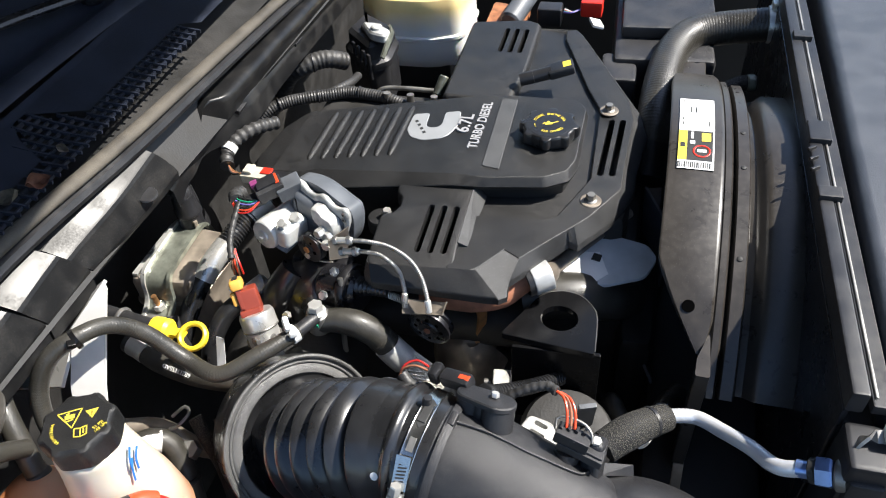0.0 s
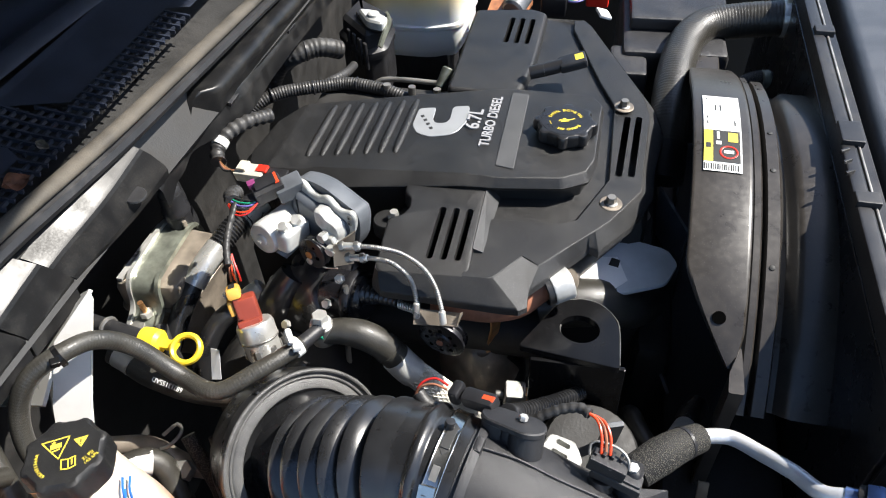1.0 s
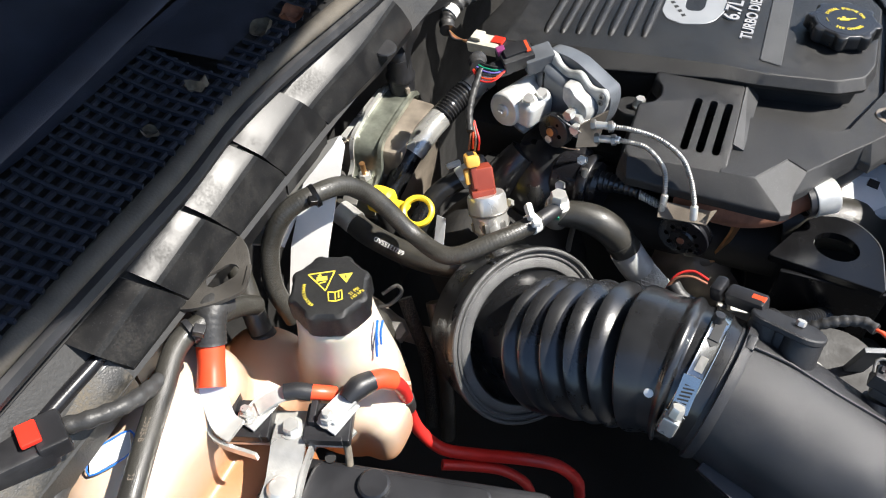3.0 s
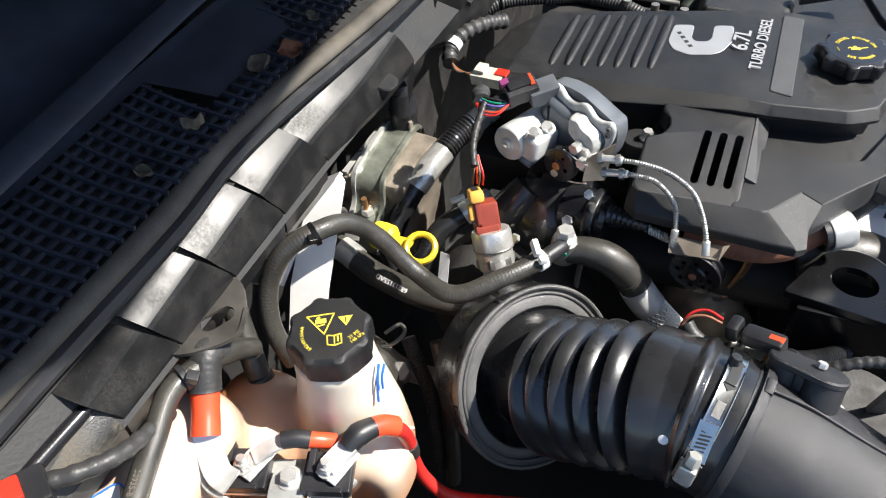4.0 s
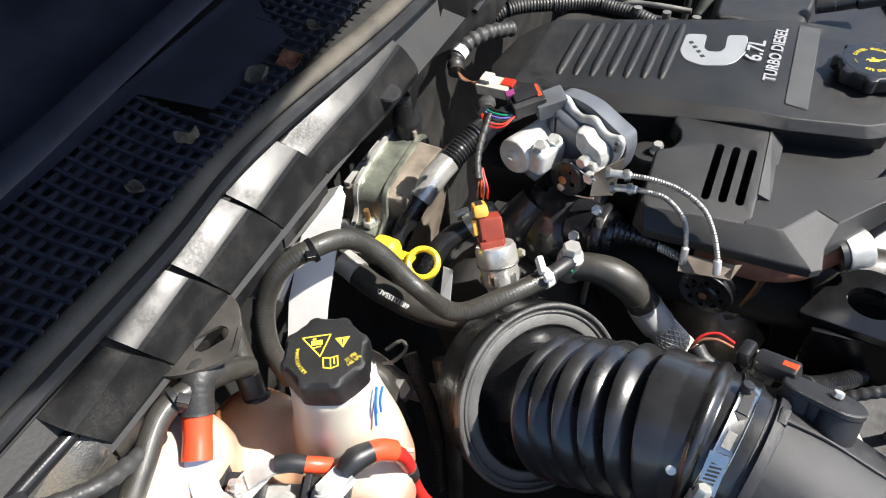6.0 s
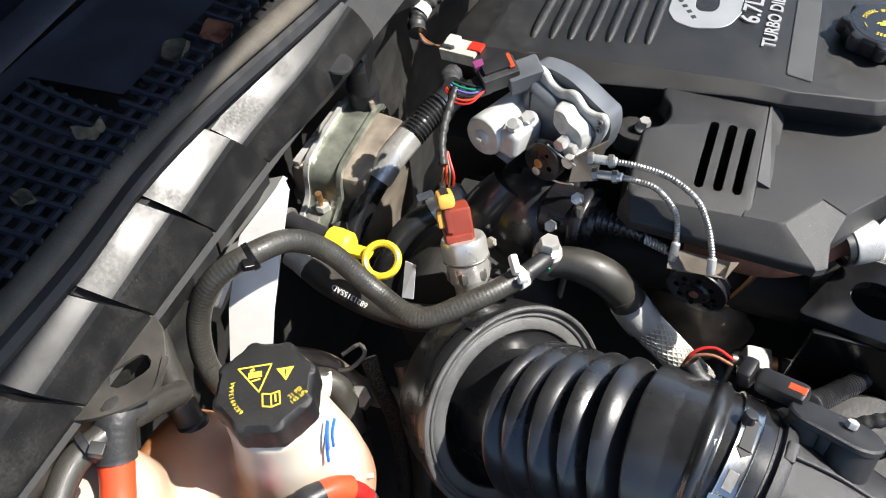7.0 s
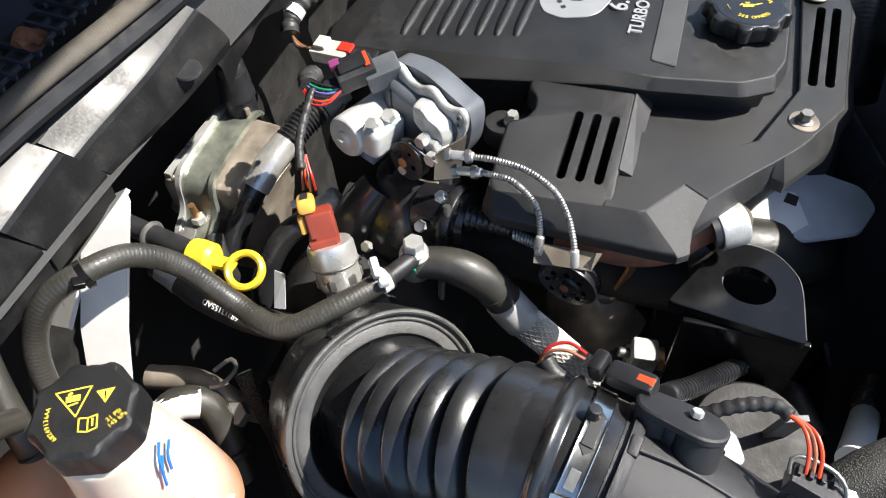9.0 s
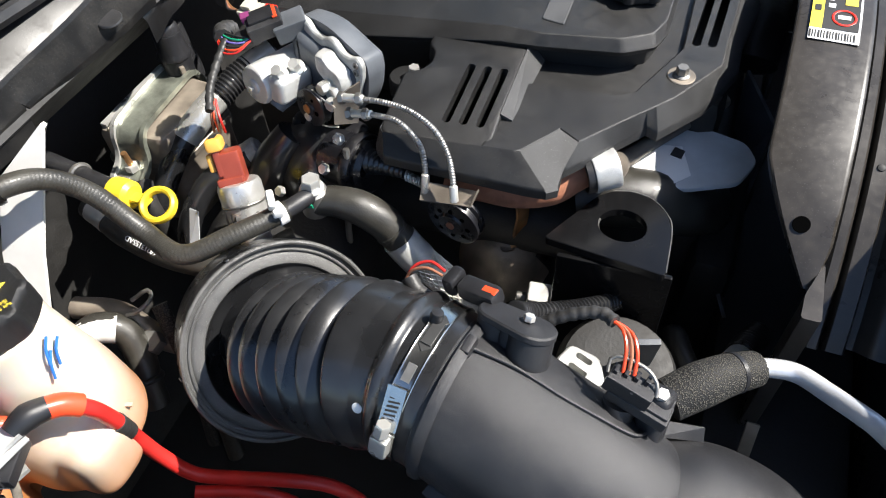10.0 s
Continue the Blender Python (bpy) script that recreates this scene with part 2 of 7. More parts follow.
def rbox(c, s, turn=(0, 0, 0), bev=0.002, seg=2):
    bm = bmesh.new()
    bmesh.ops.create_cube(bm, size=1.0)
    bmesh.ops.scale(bm, verts=bm.verts, vec=s)
    if bev:
        bmesh.ops.bevel(bm, geom=bm.edges[:], offset=min(bev, min(s) * 0.45), segments=seg, affect="EDGES", profile=0.5)
    m = turn if isinstance(turn, Matrix) else Euler([radians(a) for a in turn]).to_matrix()
    bm.transform(Matrix.Translation(c) @ m.to_4x4())
    return bm


def spline(pts, step):
    """Evenly spaced points on a smooth curve through pts."""
    p = [Vector(q) for q in pts]
    if len(p) == 2:
        p = [p[0], p[0].lerp(p[1], 0.5), p[1]]
    p = [p[0] * 2 - p[1], *p, p[-1] * 2 - p[-2]]
    out = []
    for a, b, c, d in zip(p, p[1:], p[2:], p[3:]):
        for k in range(24):
            t = k / 24
            out.append(0.5 * (2 * b + (c - a) * t + (2 * a - 5 * b + 4 * c - d) * t * t + (3 * b - a - 3 * c + d) * t ** 3))
    out.append(p[-2])
    lens = [0.0]
    for a, b in zip(out, out[1:]):
        lens.append(lens[-1] + (b - a).length)
    n = max(2, round(lens[-1] / step))
    res, k = [], 0
    for i in range(n + 1):
        want = lens[-1] * i / n
        while k < len(lens) - 2 and lens[k + 1] < want:
            k += 1
        f = (want - lens[k]) / max(1e-9, lens[k + 1] - lens[k])
        res.append(out[k].lerp(out[k + 1], min(1, f)))
    return res


def tube(pts, r, seg=14, step=0.005, prof=None, flat=1.0, caps=True, up=(0, 0, 1)):
    """A swept round (or flattened) tube. r: a number, or one for each of pts; prof(s): a factor on the radius at s metres."""
    c = spline(pts, step)
    n = len(c)
    bm = bmesh.new()
    tang = [(c[min(i + 1, n - 1)] - c[max(i - 1, 0)]).normalized() for i in range(n)]
    side = frame_of(tang[0], up).col[0]
    rings, s = [], 0.0
    for i in range(n):
        side = (side - tang[i] * side.dot(tang[i])).normalized()
        other = tang[i].cross(side)
        if i:
            s += (c[i] - c[i - 1]).length
        if isinstance(r, (int, float)):
            rad = r
        else:
            u = i / (n - 1) * (len(r) - 1)
            k = min(int(u), len(r) - 2)
            rad = r[k] + (r[k + 1] - r[k]) * (u - k)
        if prof:
            rad *= prof(s)
        rings.append([bm.verts.new(c[i] + side * math.cos(a) * rad + other * math.sin(a) * rad * flat) for a in (2 * math.pi * j / seg for j in range(seg))])
    for a, b in zip(rings, rings[1:]):
        for j in range(seg):
            bm.faces.new((a[j], a[(j + 1) % seg], b[(j + 1) % seg], b[j]))
    if caps:
        bm.faces.new(rings[0][::-1])
        bm.faces.new(rings[-1])
    return bm


def ridged(pitch, depth):
    return lambda s: 1 + depth * math.sin(2 * math.pi * s / pitch)


def lathe(profile, at, axis=(0, 0, 1), seg=32, lobes=0, lobe=0.0, closed=True):
    """Turns a profile of (radius, height) round an axis through at. lobes: grips round the rim."""
    bm, m = bmesh.new(), frame_of(axis)
    rings = []
    for r, h, *k in profile:
        w = k[0] if k else 1
        ring = []
        for j in range(seg):
            a = 2 * math.pi * j / seg
            rr = r * (1 + (lobe * w * (max(0, math.cos(lobes * a)) ** 0.7 - 0.5) if lobes else 0))
            ring.append(bm.verts.new(Vector(at) + m @ Vector((rr * math.cos(a), rr * math.sin(a), h))))
        rings.append(ring)
    for a, b in zip(rings, rings[1:]):
        for j in range(seg):
            bm.faces.new((a[j], a[(j + 1) % seg], b[(j + 1) % seg], b[j]))
    if closed:
        bm.faces.new(rings[0][::-1])
        bm.faces.new(rings[-1])
    return bm


def cyl(a, b, r, r2=None, seg=20, bev=0.0):
    a, b = Vector(a), Vector(b)
    L, r2 = (b - a).length, r if r2 is None else r2
    e = min(bev, L * 0.4, r * 0.5)
    prof = [(r - e, 0), (r, e), (r2, L - e), (r2 - e, L)] if e else [(r, 0), (r2, L)]
    return lathe(prof, a, b - a, seg)


def hexa(at, axis, r, h):
    return lathe([(r, 0), (r, h * 0.8), (r * 0.88, h)], at, axis, 6)


def ringbm(at, axis, R, r, seg=28, flat=1.0, sides=8):
    bm, m = bmesh.new(), frame_of(axis)
    rows = []
    for i in range(seg):
        a = 2 * math.pi * i / seg
        rows.append([bm.verts.new(Vector(at) + m @ Vector(((R + r * math.cos(b)) * math.cos(a), (R + r * math.cos(b)) * math.sin(a), r * flat * math.sin(b)))) for b in (2 * math.pi * k / sides for k in range(sides))])
    for i in range(seg):
        for k in range(sides):
            bm.faces.new((rows[i][k], rows[(i + 1) % seg][k], rows[(i + 1) % seg][(k + 1) % sides], rows[i][(k + 1) % sides]))
    return bm


def grown(loop, off):
    """A 2D loop moved outwards by off (its corners mitred)."""
    n, out = len(loop), []
    area = sum(a[0] * b[1] - b[0] * a[1] for a, b in zip(loop, loop[1:] + loop[:1]))
    sgn = 1 if area > 0 else -1
    for i in range(n):
        p, q, r = Vector(loop[i - 1]), Vector(loop[i]), Vector(loop[(i + 1) % n])
        d1, d2 = (q - p).normalized(), (r - q).normalized()
        n1, n2 = Vector((d1.y, -d1.x)) * sgn, Vector((d2.y, -d2.x)) * sgn
        mid = n1 + n2
        k = 2 / max(0.5, mid.length_squared)
        out.append(tuple(q + mid * off * k))
    return out


def rounded(loop, r, n=4):
    """A 2D loop with its corners rounded by r."""
    out = []
    for i in range(len(loop)):
        p, q, s = Vector(loop[i - 1]), Vector(loop[i]), Vector(loop[(i + 1) % len(loop)])
        e = min(r, (p - q).length * 0.45, (s - q).length * 0.45)
        a, b = q + (p - q).normalized() * e, q + (s - q).normalized() * e
        for k in range(n + 1):
            t = k / n
            out.append(tuple((1 - t) ** 2 * a + 2 * t * (1 - t) * q + t * t * b))
    return out


def stack(loop, levels, holes=(), m=None, lift=None):
    """A plate or box from an outline: levels of (height, growth), low to high, with holes that go through it."""
    bm = bmesh.new()
    loops = [[bm.verts.new((x, y, z)) for x, y in grown(loop, o)] for z, o in levels]
    for a, b in zip(loops, loops[1:]):
        for j in range(len(a)):
            bm.faces.new((a[j], a[(j + 1) % len(a)], b[(j + 1) % len(a)], b[j]))
    tops, bots = [], []
    for hole in holes:
        h0 = [bm.verts.new((x, y, levels[0][0])) for x, y in hole]
        h1 = [bm.verts.new((x, y, levels[-1][0])) for x, y in hole]
        for j in range(len(h0)):
            bm.faces.new((h0[j], h1[j], h1[(j + 1) % len(h0)], h0[(j + 1) % len(h0)]))
        bots.append(h0)
        tops.append(h1)
    for ring, hs in ((loops[0], bots), (loops[-1], tops)):
        if not hs:
            bm.faces.new(ring)
        else:
            es = []
            for lp in (ring, *hs):
                es += [bm.edges.get((lp[j], lp[(j + 1) % len(lp)])) for j in range(len(lp))]
            bmesh.ops.triangle_fill(bm, edges=es, use_beauty=True)
    if lift:
        for v in bm.verts:
            v.co.z += lift(v.co.x, v.co.y)
    if m:
        bm.transform(m)
    return bm


def loft(loops, lift=None, cuts=()):
    """A solid through loops of (outline, height), low to high; cuts: bends across it at these x."""
    bm = bmesh.new()
    rings = [[bm.verts.new((x, y, z)) for x, y in lp] for lp, z in loops]
    for p, q in zip(rings, rings[1:]):
        for j in range(len(p)):
            bm.faces.new((p[j], p[(j + 1) % len(p)], q[(j + 1) % len(p)], q[j]))
    bm.faces.new(rings[0][::-1])
    bm.faces.new(rings[-1])
    for x in cuts:
        bmesh.ops.bisect_plane(bm, geom=bm.verts[:] + bm.edges[:] + bm.faces[:], dist=1e-6, plane_co=(x, 0, 0), plane_no=(1, 0, 0))
    if lift:
        for v in bm.verts:
            v.co.z += lift(v.co.x, v.co.y)
    return bm


def slot(x0, y0, x1, y1, r, n=5):
    """A long hole with round ends, from one centre to another."""
    a, b = Vector((x0, y0)), Vector((x1, y1))
    t = math.atan2(*(b - a).yx)
    out = []
    for c, s in ((b, -90), (a, 90)):
        for k in range(n + 1):
            an = t + radians(s + 180 * k / n)
            out.append((c.x + r * math.cos(an), c.y + r * math.sin(an)))
    return out


def words(body, size, m, material, parent, label="", deep=0.0006, width=1.0, bold=0.0):
    cu = bpy.data.curves.new("lettering", "FONT")
    cu.body, cu.size, cu.extrude, cu.offset, cu.align_x, cu.align_y = body, size, deep, bold, "CENTER", "CENTER"
    cu.materials.append(material)
    ob = new("lettering", cu)
    ob.parent = parent
    ob.matrix_local = Matrix.Translation(-ORIGIN[parent]) @ m @ Matrix.Diagonal((width, 1, 1, 1))
    return tagged(ob, label)


def ribbon(pts, w, thick, normal=(0, 0, 1), step=0.006):
    """A flat strip that follows a curve."""
    c = spline(pts, step)
    bm, rows = bmesh.new(), []
    for i, p in enumerate(c):
        t = (c[min(i + 1, len(c) - 1)] - c[max(i - 1, 0)]).normalized()
        s = t.cross(Vector(normal)).normalized()
        u = s.cross(t)
        rows.append([bm.verts.new(p + s * a * w / 2 + u * b * thick / 2) for a, b in ((-1, -1), (1, -1), (1, 1), (-1, 1))])
    for a, b in zip(rows, rows[1:]):
        for j in range(4):
            bm.faces.new((a[j], a[(j + 1) % 4], b[(j + 1) % 4], b[j]))
    bm.faces.new(rows[0][::-1])
    bm.faces.new(rows[-1])
    return bm


def plate3(corners, thick):
    """A flat plate through corners in space."""
    bm = bmesh.new()
    p = [Vector(c) for c in corners]
    nrm = Vector()
    for a, b in zip(p, p[1:] + p[:1]):
        nrm += a.cross(b)
    nrm = nrm.normalized() * thick / 2
    lo, hi = [bm.verts.new(q - nrm) for q in p], [bm.verts.new(q + nrm) for q in p]
    bm.faces.new(lo[::-1])
    bm.faces.new(hi)
    for j in range(len(p)):
        k = (j + 1) % len(p)
        bm.faces.new((lo[j], lo[k], hi[k], hi[j]))
    return bm


def bolt(name, at, axis, r, h, material, label, washer=0.0, washer_mat=None, group=""):
    t = thing(name, at, label, "bolt", group)
    a = Vector(axis).normalized()
    if washer:
        part("washer", cyl(at, Vector(at) + a * 0.0025, washer, seg=24, bev=0.0008), washer_mat or M_TAN_STEEL, t)
    part("flange", lathe([(r * 1.35, 0), (r * 1.35, 0.001), (r * 1.05, 0.0025)], Vector(at) + a * 0.0025, a, 20), material, t)
    part("head", hexa(Vector(at) + a * 0.0045, a, r, h), material, t)
    return t


# ---------- the large structure ----------
solo("ground", rbox((0, 0, -0.05), (600, 600, 0.1), bev=0), M_GROUND, (0, 0, 0), "grey asphalt under the truck", "ground", kind="structure")
solo("firewall", rbox((-0.76, 0.85, 0.78), (0.02, 1.9, 1.0), bev=0.004), M_MATTE, (-0.76, 0.85, 0.3), "dark firewall behind the engine", "firewall", kind="structure")
solo("inner_fender_near", rbox((-0.2, -0.03, 0.8), (1.1, 0.02, 0.8), bev=0.004), M_MATTE, (-0.2, -0.03, 0.4), "dark inner fender panel", "inner fender", kind="structure")
solo("inner_fender_far", rbox((-0.2, 1.86, 0.85), (1.1, 0.02, 0.9), bev=0.004), M_MATTE, (-0.2, 1.86, 0.4), "dark inner fender panel", "inner fender", kind="structure")
# added plate that shuts out light from the ground
solo("under_plate", rbox((-0.25, 0.9, 0.5), (1.2, 1.9, 0.02), bev=0.004), M_MATTE, (-0.25, 0.9, 0.5), "dark plate added under the engine against ground light", "tray", kind="structure")

# open hood overhead: its front edge throws the shadow that ends along the cowl
# the flat panel below is added to keep the low bay black
solo("low_light_block", rbox((0.08, 0.25, 0.78), (0.32, 0.60, 0.02), bev=0.004), M_MATTE, (0.08, 0.25, 0.78), "dark panel added low in the bay to block light", "splash shield", kind="structure")
EDGE = [(-0.09, 0.120), (0.40, 0.135), (0.47, 0.150), (0.512, 0.167), (0.5441, 0.1722), (0.6241, 0.1637), (0.6841, 0.1557), (0.7641, 0.1467), (0.8641, 0.1307), (0.9641, 0.1187), (1.2841, 0.0997), (1.9341, 0.1047)]
bm = bmesh.new()
rows = []
for y, edge in EDGE:
    rows.append([bm.verts.new(q) for q in ((-1.25, y, 1.52), (edge - 0.35, y, 2.06), (edge, y, 2.36), (edge - 0.01, y, 2.39), (edge - 0.37, y, 2.09), (-1.26, y, 1.55))])
for a, b in zip(rows, rows[1:]):
    for j in range(6):
        bm.faces.new((a[j], a[(j + 1) % 6], b[(j + 1) % 6], b[j]))
bm.faces.new(rows[0])
bm.faces.new(rows[-1][::-1])
solo("hood", bm, M_HOOD, (-1.2, 0.9, 1.52), "raised hood standing open above the cowl", "hood", kind="structure")

# engine block under everything
eng = thing("engine_block", (-0.25, 0.85, 0.55), "dark cast engine block under the plastic cover", "engine")
part("block", rbox((-0.27, 0.88, 0.83), (0.56, 0.34, 0.56), bev=0.02), M_MATTE, eng)
part("valve_cover", rbox((-0.27, 0.90, 1.13), (0.52, 0.26, 0.1), bev=0.02), M_MATTE, eng)
part("manifold", tube([(-0.5, 0.67, 1.05), (-0.3, 0.66, 1.06), (-0.12, 0.66, 1.07)], 0.035, 12), M_MATTE, eng)
for x in (-0.46, -0.38, -0.3, -0.22, -0.14):
    part("runner", tube([(x, 0.665, 1.05), (x, 0.7, 1.06), (x, 0.74, 1.05)], 0.02, 10), M_MATTE, eng)
part("front_case", rbox((0.02, 0.88, 0.8), (0.05, 0.42, 0.5), bev=0.02), M_MATTE, eng)
part("accessory_case", cyl((-0.09, 0.58, 0.93), (-0.01, 0.58, 0.93), 0.07, seg=28, bev=0.01), M_MATTE, eng)
part("accessory_pulley", cyl((0.0, 0.58, 0.93), (0.02, 0.58, 0.93), 0.05, seg=28, bev=0.004), M_MATTE, eng)
part("turbine_case", lathe([(0.05, 0), (0.09, 0.02), (0.1, 0.05), (0.08, 0.08), (0.05, 0.1)], (-0.43, 0.56, 1.0), (0.1, -0.2, 1), 28), M_MATTE, eng)

# ---------- engine cover ----------
cover = thing("engine_cover", (-0.25, 0.85, 1.19), "textured black plastic engine cover with raised ribs and lettering", "engine cover")
UP = [(-0.3100, 0.9650, 1.2115), (-0.3160, 1.1800, 1.2115), (-0.3000, 1.1960, 1.2115), (-0.2100, 1.2120, 1.2115), (-0.1340, 1.2030, 1.2178), (-0.1210, 1.1860, 1.2178), (-0.0310, 0.9970, 1.2178), (-0.0195, 0.9450, 1.2178),
      (-0.0235, 0.8360, 1.2178), (-0.0245, 0.7840, 1.2178), (-0.0592, 0.7197, 1.2206), (-0.0748, 0.6987, 1.2221), (-0.0817, 0.6905, 1.2223), (-0.0987, 0.6705, 1.2223), (-0.1157, 0.6495, 1.2223), (-0.1317, 0.6300, 1.2223),
      (-0.1517, 0.6415, 1.2223), (-0.1787, 0.6035, 1.2223), (-0.1867, 0.6005, 1.2223), (-0.3077, 0.5895, 1.2223), (-0.3127, 0.5955, 1.2223), (-0.3160, 0.6500, 1.2115), (-0.3100, 0.7200, 1.2115)]
LOW = [(-0.3180, 0.9650, 1.1850), (-0.3260, 1.1900, 1.1850), (-0.3090, 1.2150, 1.1850), (-0.2100, 1.2320, 1.1850), (-0.1180, 1.2220, 1.1860), (-0.1020, 1.1950, 1.1860), (-0.0100, 1.0040, 1.1870), (0.0035, 0.9480, 1.1870),
       (-0.0060, 0.8680, 1.1870), (-0.0060, 0.8180, 1.1880), (-0.0309, 0.7456, 1.1941), (-0.0678, 0.6865, 1.2010), (-0.0788, 0.6905, 1.2020), (-0.0998, 0.6595, 1.2040), (-0.1188, 0.6325, 1.2060), (-0.1388, 0.6045, 1.2080),
       (-0.1368, 0.5815, 1.2080), (-0.1458, 0.5750, 1.2080), (-0.1658, 0.5745, 1.2070), (-0.3028, 0.5765, 1.2040), (-0.3158, 0.5875, 1.2040), (-0.3220, 0.6500, 1.1960), (-0.3170, 0.7200, 1.1920)]
near_slots = [slot(-0.2553 + 0.0163 * k, 0.621 + 0.001 * k, -0.2553 + 0.0163 * k, 0.693 + 0.001 * k, 0.0042) for k in range(3)]
far_slots = [slot(-0.248 + 0.0165 * k, 1.10, -0.248 + 0.0165 * k, 1.172, 0.0042) for k in range(3)]
front_slots = [slot(-0.0545, 0.812, -0.0500, 0.936, 0.0045), slot(-0.0390, 0.814, -0.0345, 0.938, 0.0045)]
part("base_panel", stack([q[:2] for q in UP], [(1.192, -0.004), (1.2115, -0.003)], near_slots + far_slots + front_slots), M_COVER, cover)
bm = bmesh.new()
rings = [[bm.verts.new((x, y, z - 0.010)) for x, y, z in LOW], [bm.verts.new((x, y, z - 0.0015)) for x, y, z in LOW],
         [bm.verts.new((x + 0.08 * (u - x), y + 0.08 * (v - y), z + 0.08 * (w - z) + 0.0006)) for (x, y, z), (u, v, w) in zip(LOW, UP)], [bm.verts.new(q) for q in UP]]
rings.append([bm.verts.new((x, y, min(z, 1.2112))) for (x, y), (_, _, z) in zip(grown([q[:2] for q in UP], -0.005), UP)])
front = bmesh.new()
for p, q in zip(rings, rings[1:]):
    for j in range(len(p)):
        corners = (p[j], p[(j + 1) % len(p)], q[(j + 1) % len(p)], q[j])
        if 17 <= j <= 21:
            front.faces.new([front.verts.new(v.co) for v in corners])
        else:
            bm.faces.new(corners)
bmesh.ops.remove_doubles(front, verts=front.verts[:], dist=0.00005)
# bevel painted as sunlit with the paler copy; front wall keeps the dark one
part("outer_bevel", bm, M_COVER_LIT, cover, "coarse-grained sloping edge, painted paler as sunlit")
part("front_wall", front, M_COVER, cover)
near = rounded([(-0.311, 0.748), (-0.211, 0.748), (-0.2080, 0.636), (-0.2065, 0.5990), (-0.308, 0.5898), (-0.3135, 0.598), (-0.316, 0.668), (-0.302, 0.675), (-0.296, 0.690), (-0.299, 0.707), (-0.309, 0.716)], 0.005, 3)
front_fall = lambda x, y: -0.0106 * min(1.0, max(0.0, (0.668 - y) / 0.066)) ** 1.3
part("near_pad", stack(near, [(1.2125, 0.002), (1.2302, 0.0005), (1.2318, -0.0008), (1.2325, -0.0025)], near_slots, lift=front_fall), M_COVER, cover)
# paler copy paints sun on the step's slope
part("pad_step", plate3([(-0.2125, 0.7480, 1.2321), (-0.2095, 0.638, 1.2278), (-0.1975, 0.638, 1.2228), (-0.1955, 0.7435, 1.2150)], 0.004), M_COVER_LIT, cover)
far = rounded([(-0.309, 0.955), (-0.206, 0.955), (-0.196, 1.05), (-0.196, 1.20), (-0.22, 1.212), (-0.313, 1.195)], 0.007, 3)
part("far_pad", stack(far, [(1.200, 0.003), (1.222, 0.002), (1.2265, -0.001), (1.228, -0.004)], far_slots), M_COVER, cover)
rim = [(-0.214, 0.696), (-0.214, 0.5980)] + [q[:2] for q in UP[18:3:-1]] + [(-0.150, 1.198), (-0.148, 1.17), (-0.094, 1.02), (-0.070, 0.965), (-0.066, 0.80), (-0.098, 0.716), (-0.112, 0.705)]
part("rim", stack(rim, [(1.205, -0.0002), (1.2174, -0.0002), (1.2184, -0.0014)], front_slots, lift=lambda x, y: 0.0045 * min(1.0, max(0.0, (0.76 - y) / 0.06))), M_COVER, cover)
TOP = [(-0.197, 0.7445), (-0.440, 0.747), (-0.456, 0.742), (-0.512, 0.744), (-0.545, 0.764), (-0.556, 0.80), (-0.543, 0.868), (-0.513, 0.889), (-0.20, 0.938), (-0.102, 0.938), (-0.0875, 0.918), (-0.0875, 0.80), (-0.096, 0.7745), (-0.123, 0.7575)]
LIP = [(-0.198, 0.7365), (-0.428, 0.7185), (-0.450, 0.728), (-0.514, 0.732), (-0.556, 0.756), (-0.570, 0.80), (-0.552, 0.878), (-0.515, 0.897), (-0.20, 0.943), (-0.099, 0.943), (-0.0825, 0.92), (-0.0825, 0.796), (-0.0905, 0.7665), (-0.119, 0.7490)]


def sag(x, y):
    return -0.10 * max(0.0, -0.24 - x) - 0.35 * max(0.0, -0.5 - x)


t_, l_ = rounded(TOP, 0.005, 3), rounded(LIP, 0.005, 3)
part("upper_body", loft([(grown(l_, -0.013), 1.176), (grown(l_, -0.009), 1.226), (grown(l_, -0.001), 1.2330), (l_, 1.2375), (grown(l_, -0.0012), 1.2390), (grown(t_, 0.0014), 1.2468), (grown(t_, 0.0004), 1.2477), (grown(t_, -0.0008), 1.248)], sag, (-0.24, -0.5)), M_COVER, cover, sharp=50)
for k in range(7):
    x = -0.4575 + 0.0196 * k
    y0, y1 = 0.768 + 0.0022 * k, 0.888 + 0.0028 * k
    z = 1.2477 + sag(x, 0)
    part("rib", tube([(x, y0, z - 0.003), (x, y0 + 0.006, z + 0.0002), (x, (y0 + y1) / 2, z + 0.0002), (x, y1 - 0.006, z + 0.0002), (x, y1, z - 0.003)], [0.003, 0.0052, 0.0056, 0.0056, 0.0056, 0.0052, 0.003], 12, 0.006, flat=0.8), M_COVER, cover)
panel = [(-0.206, 0.766), (-0.182, 0.762), (-0.186, 0.926), (-0.210, 0.927)]
part("grained_panel", stack(rounded(panel, 0.003, 2), [(1.246, 0.0), (1.2488, 0.0), (1.2495, -0.0008)]), M_COVER_ROUGH, cover)
emblem = [(-0.036, 0.031), (-0.012, 0.034), (-0.010, 0.004), (-0.004, -0.003), (0.009, -0.002), (0.013, 0.006), (0.011, 0.036), (0.034, 0.039), (0.038, 0.004), (0.030, -0.020), (0.020, -0.029), (-0.006, -0.034), (-0.026, -0.026), (-0.036, -0.008)]
EX, EY = -0.2965, 0.851
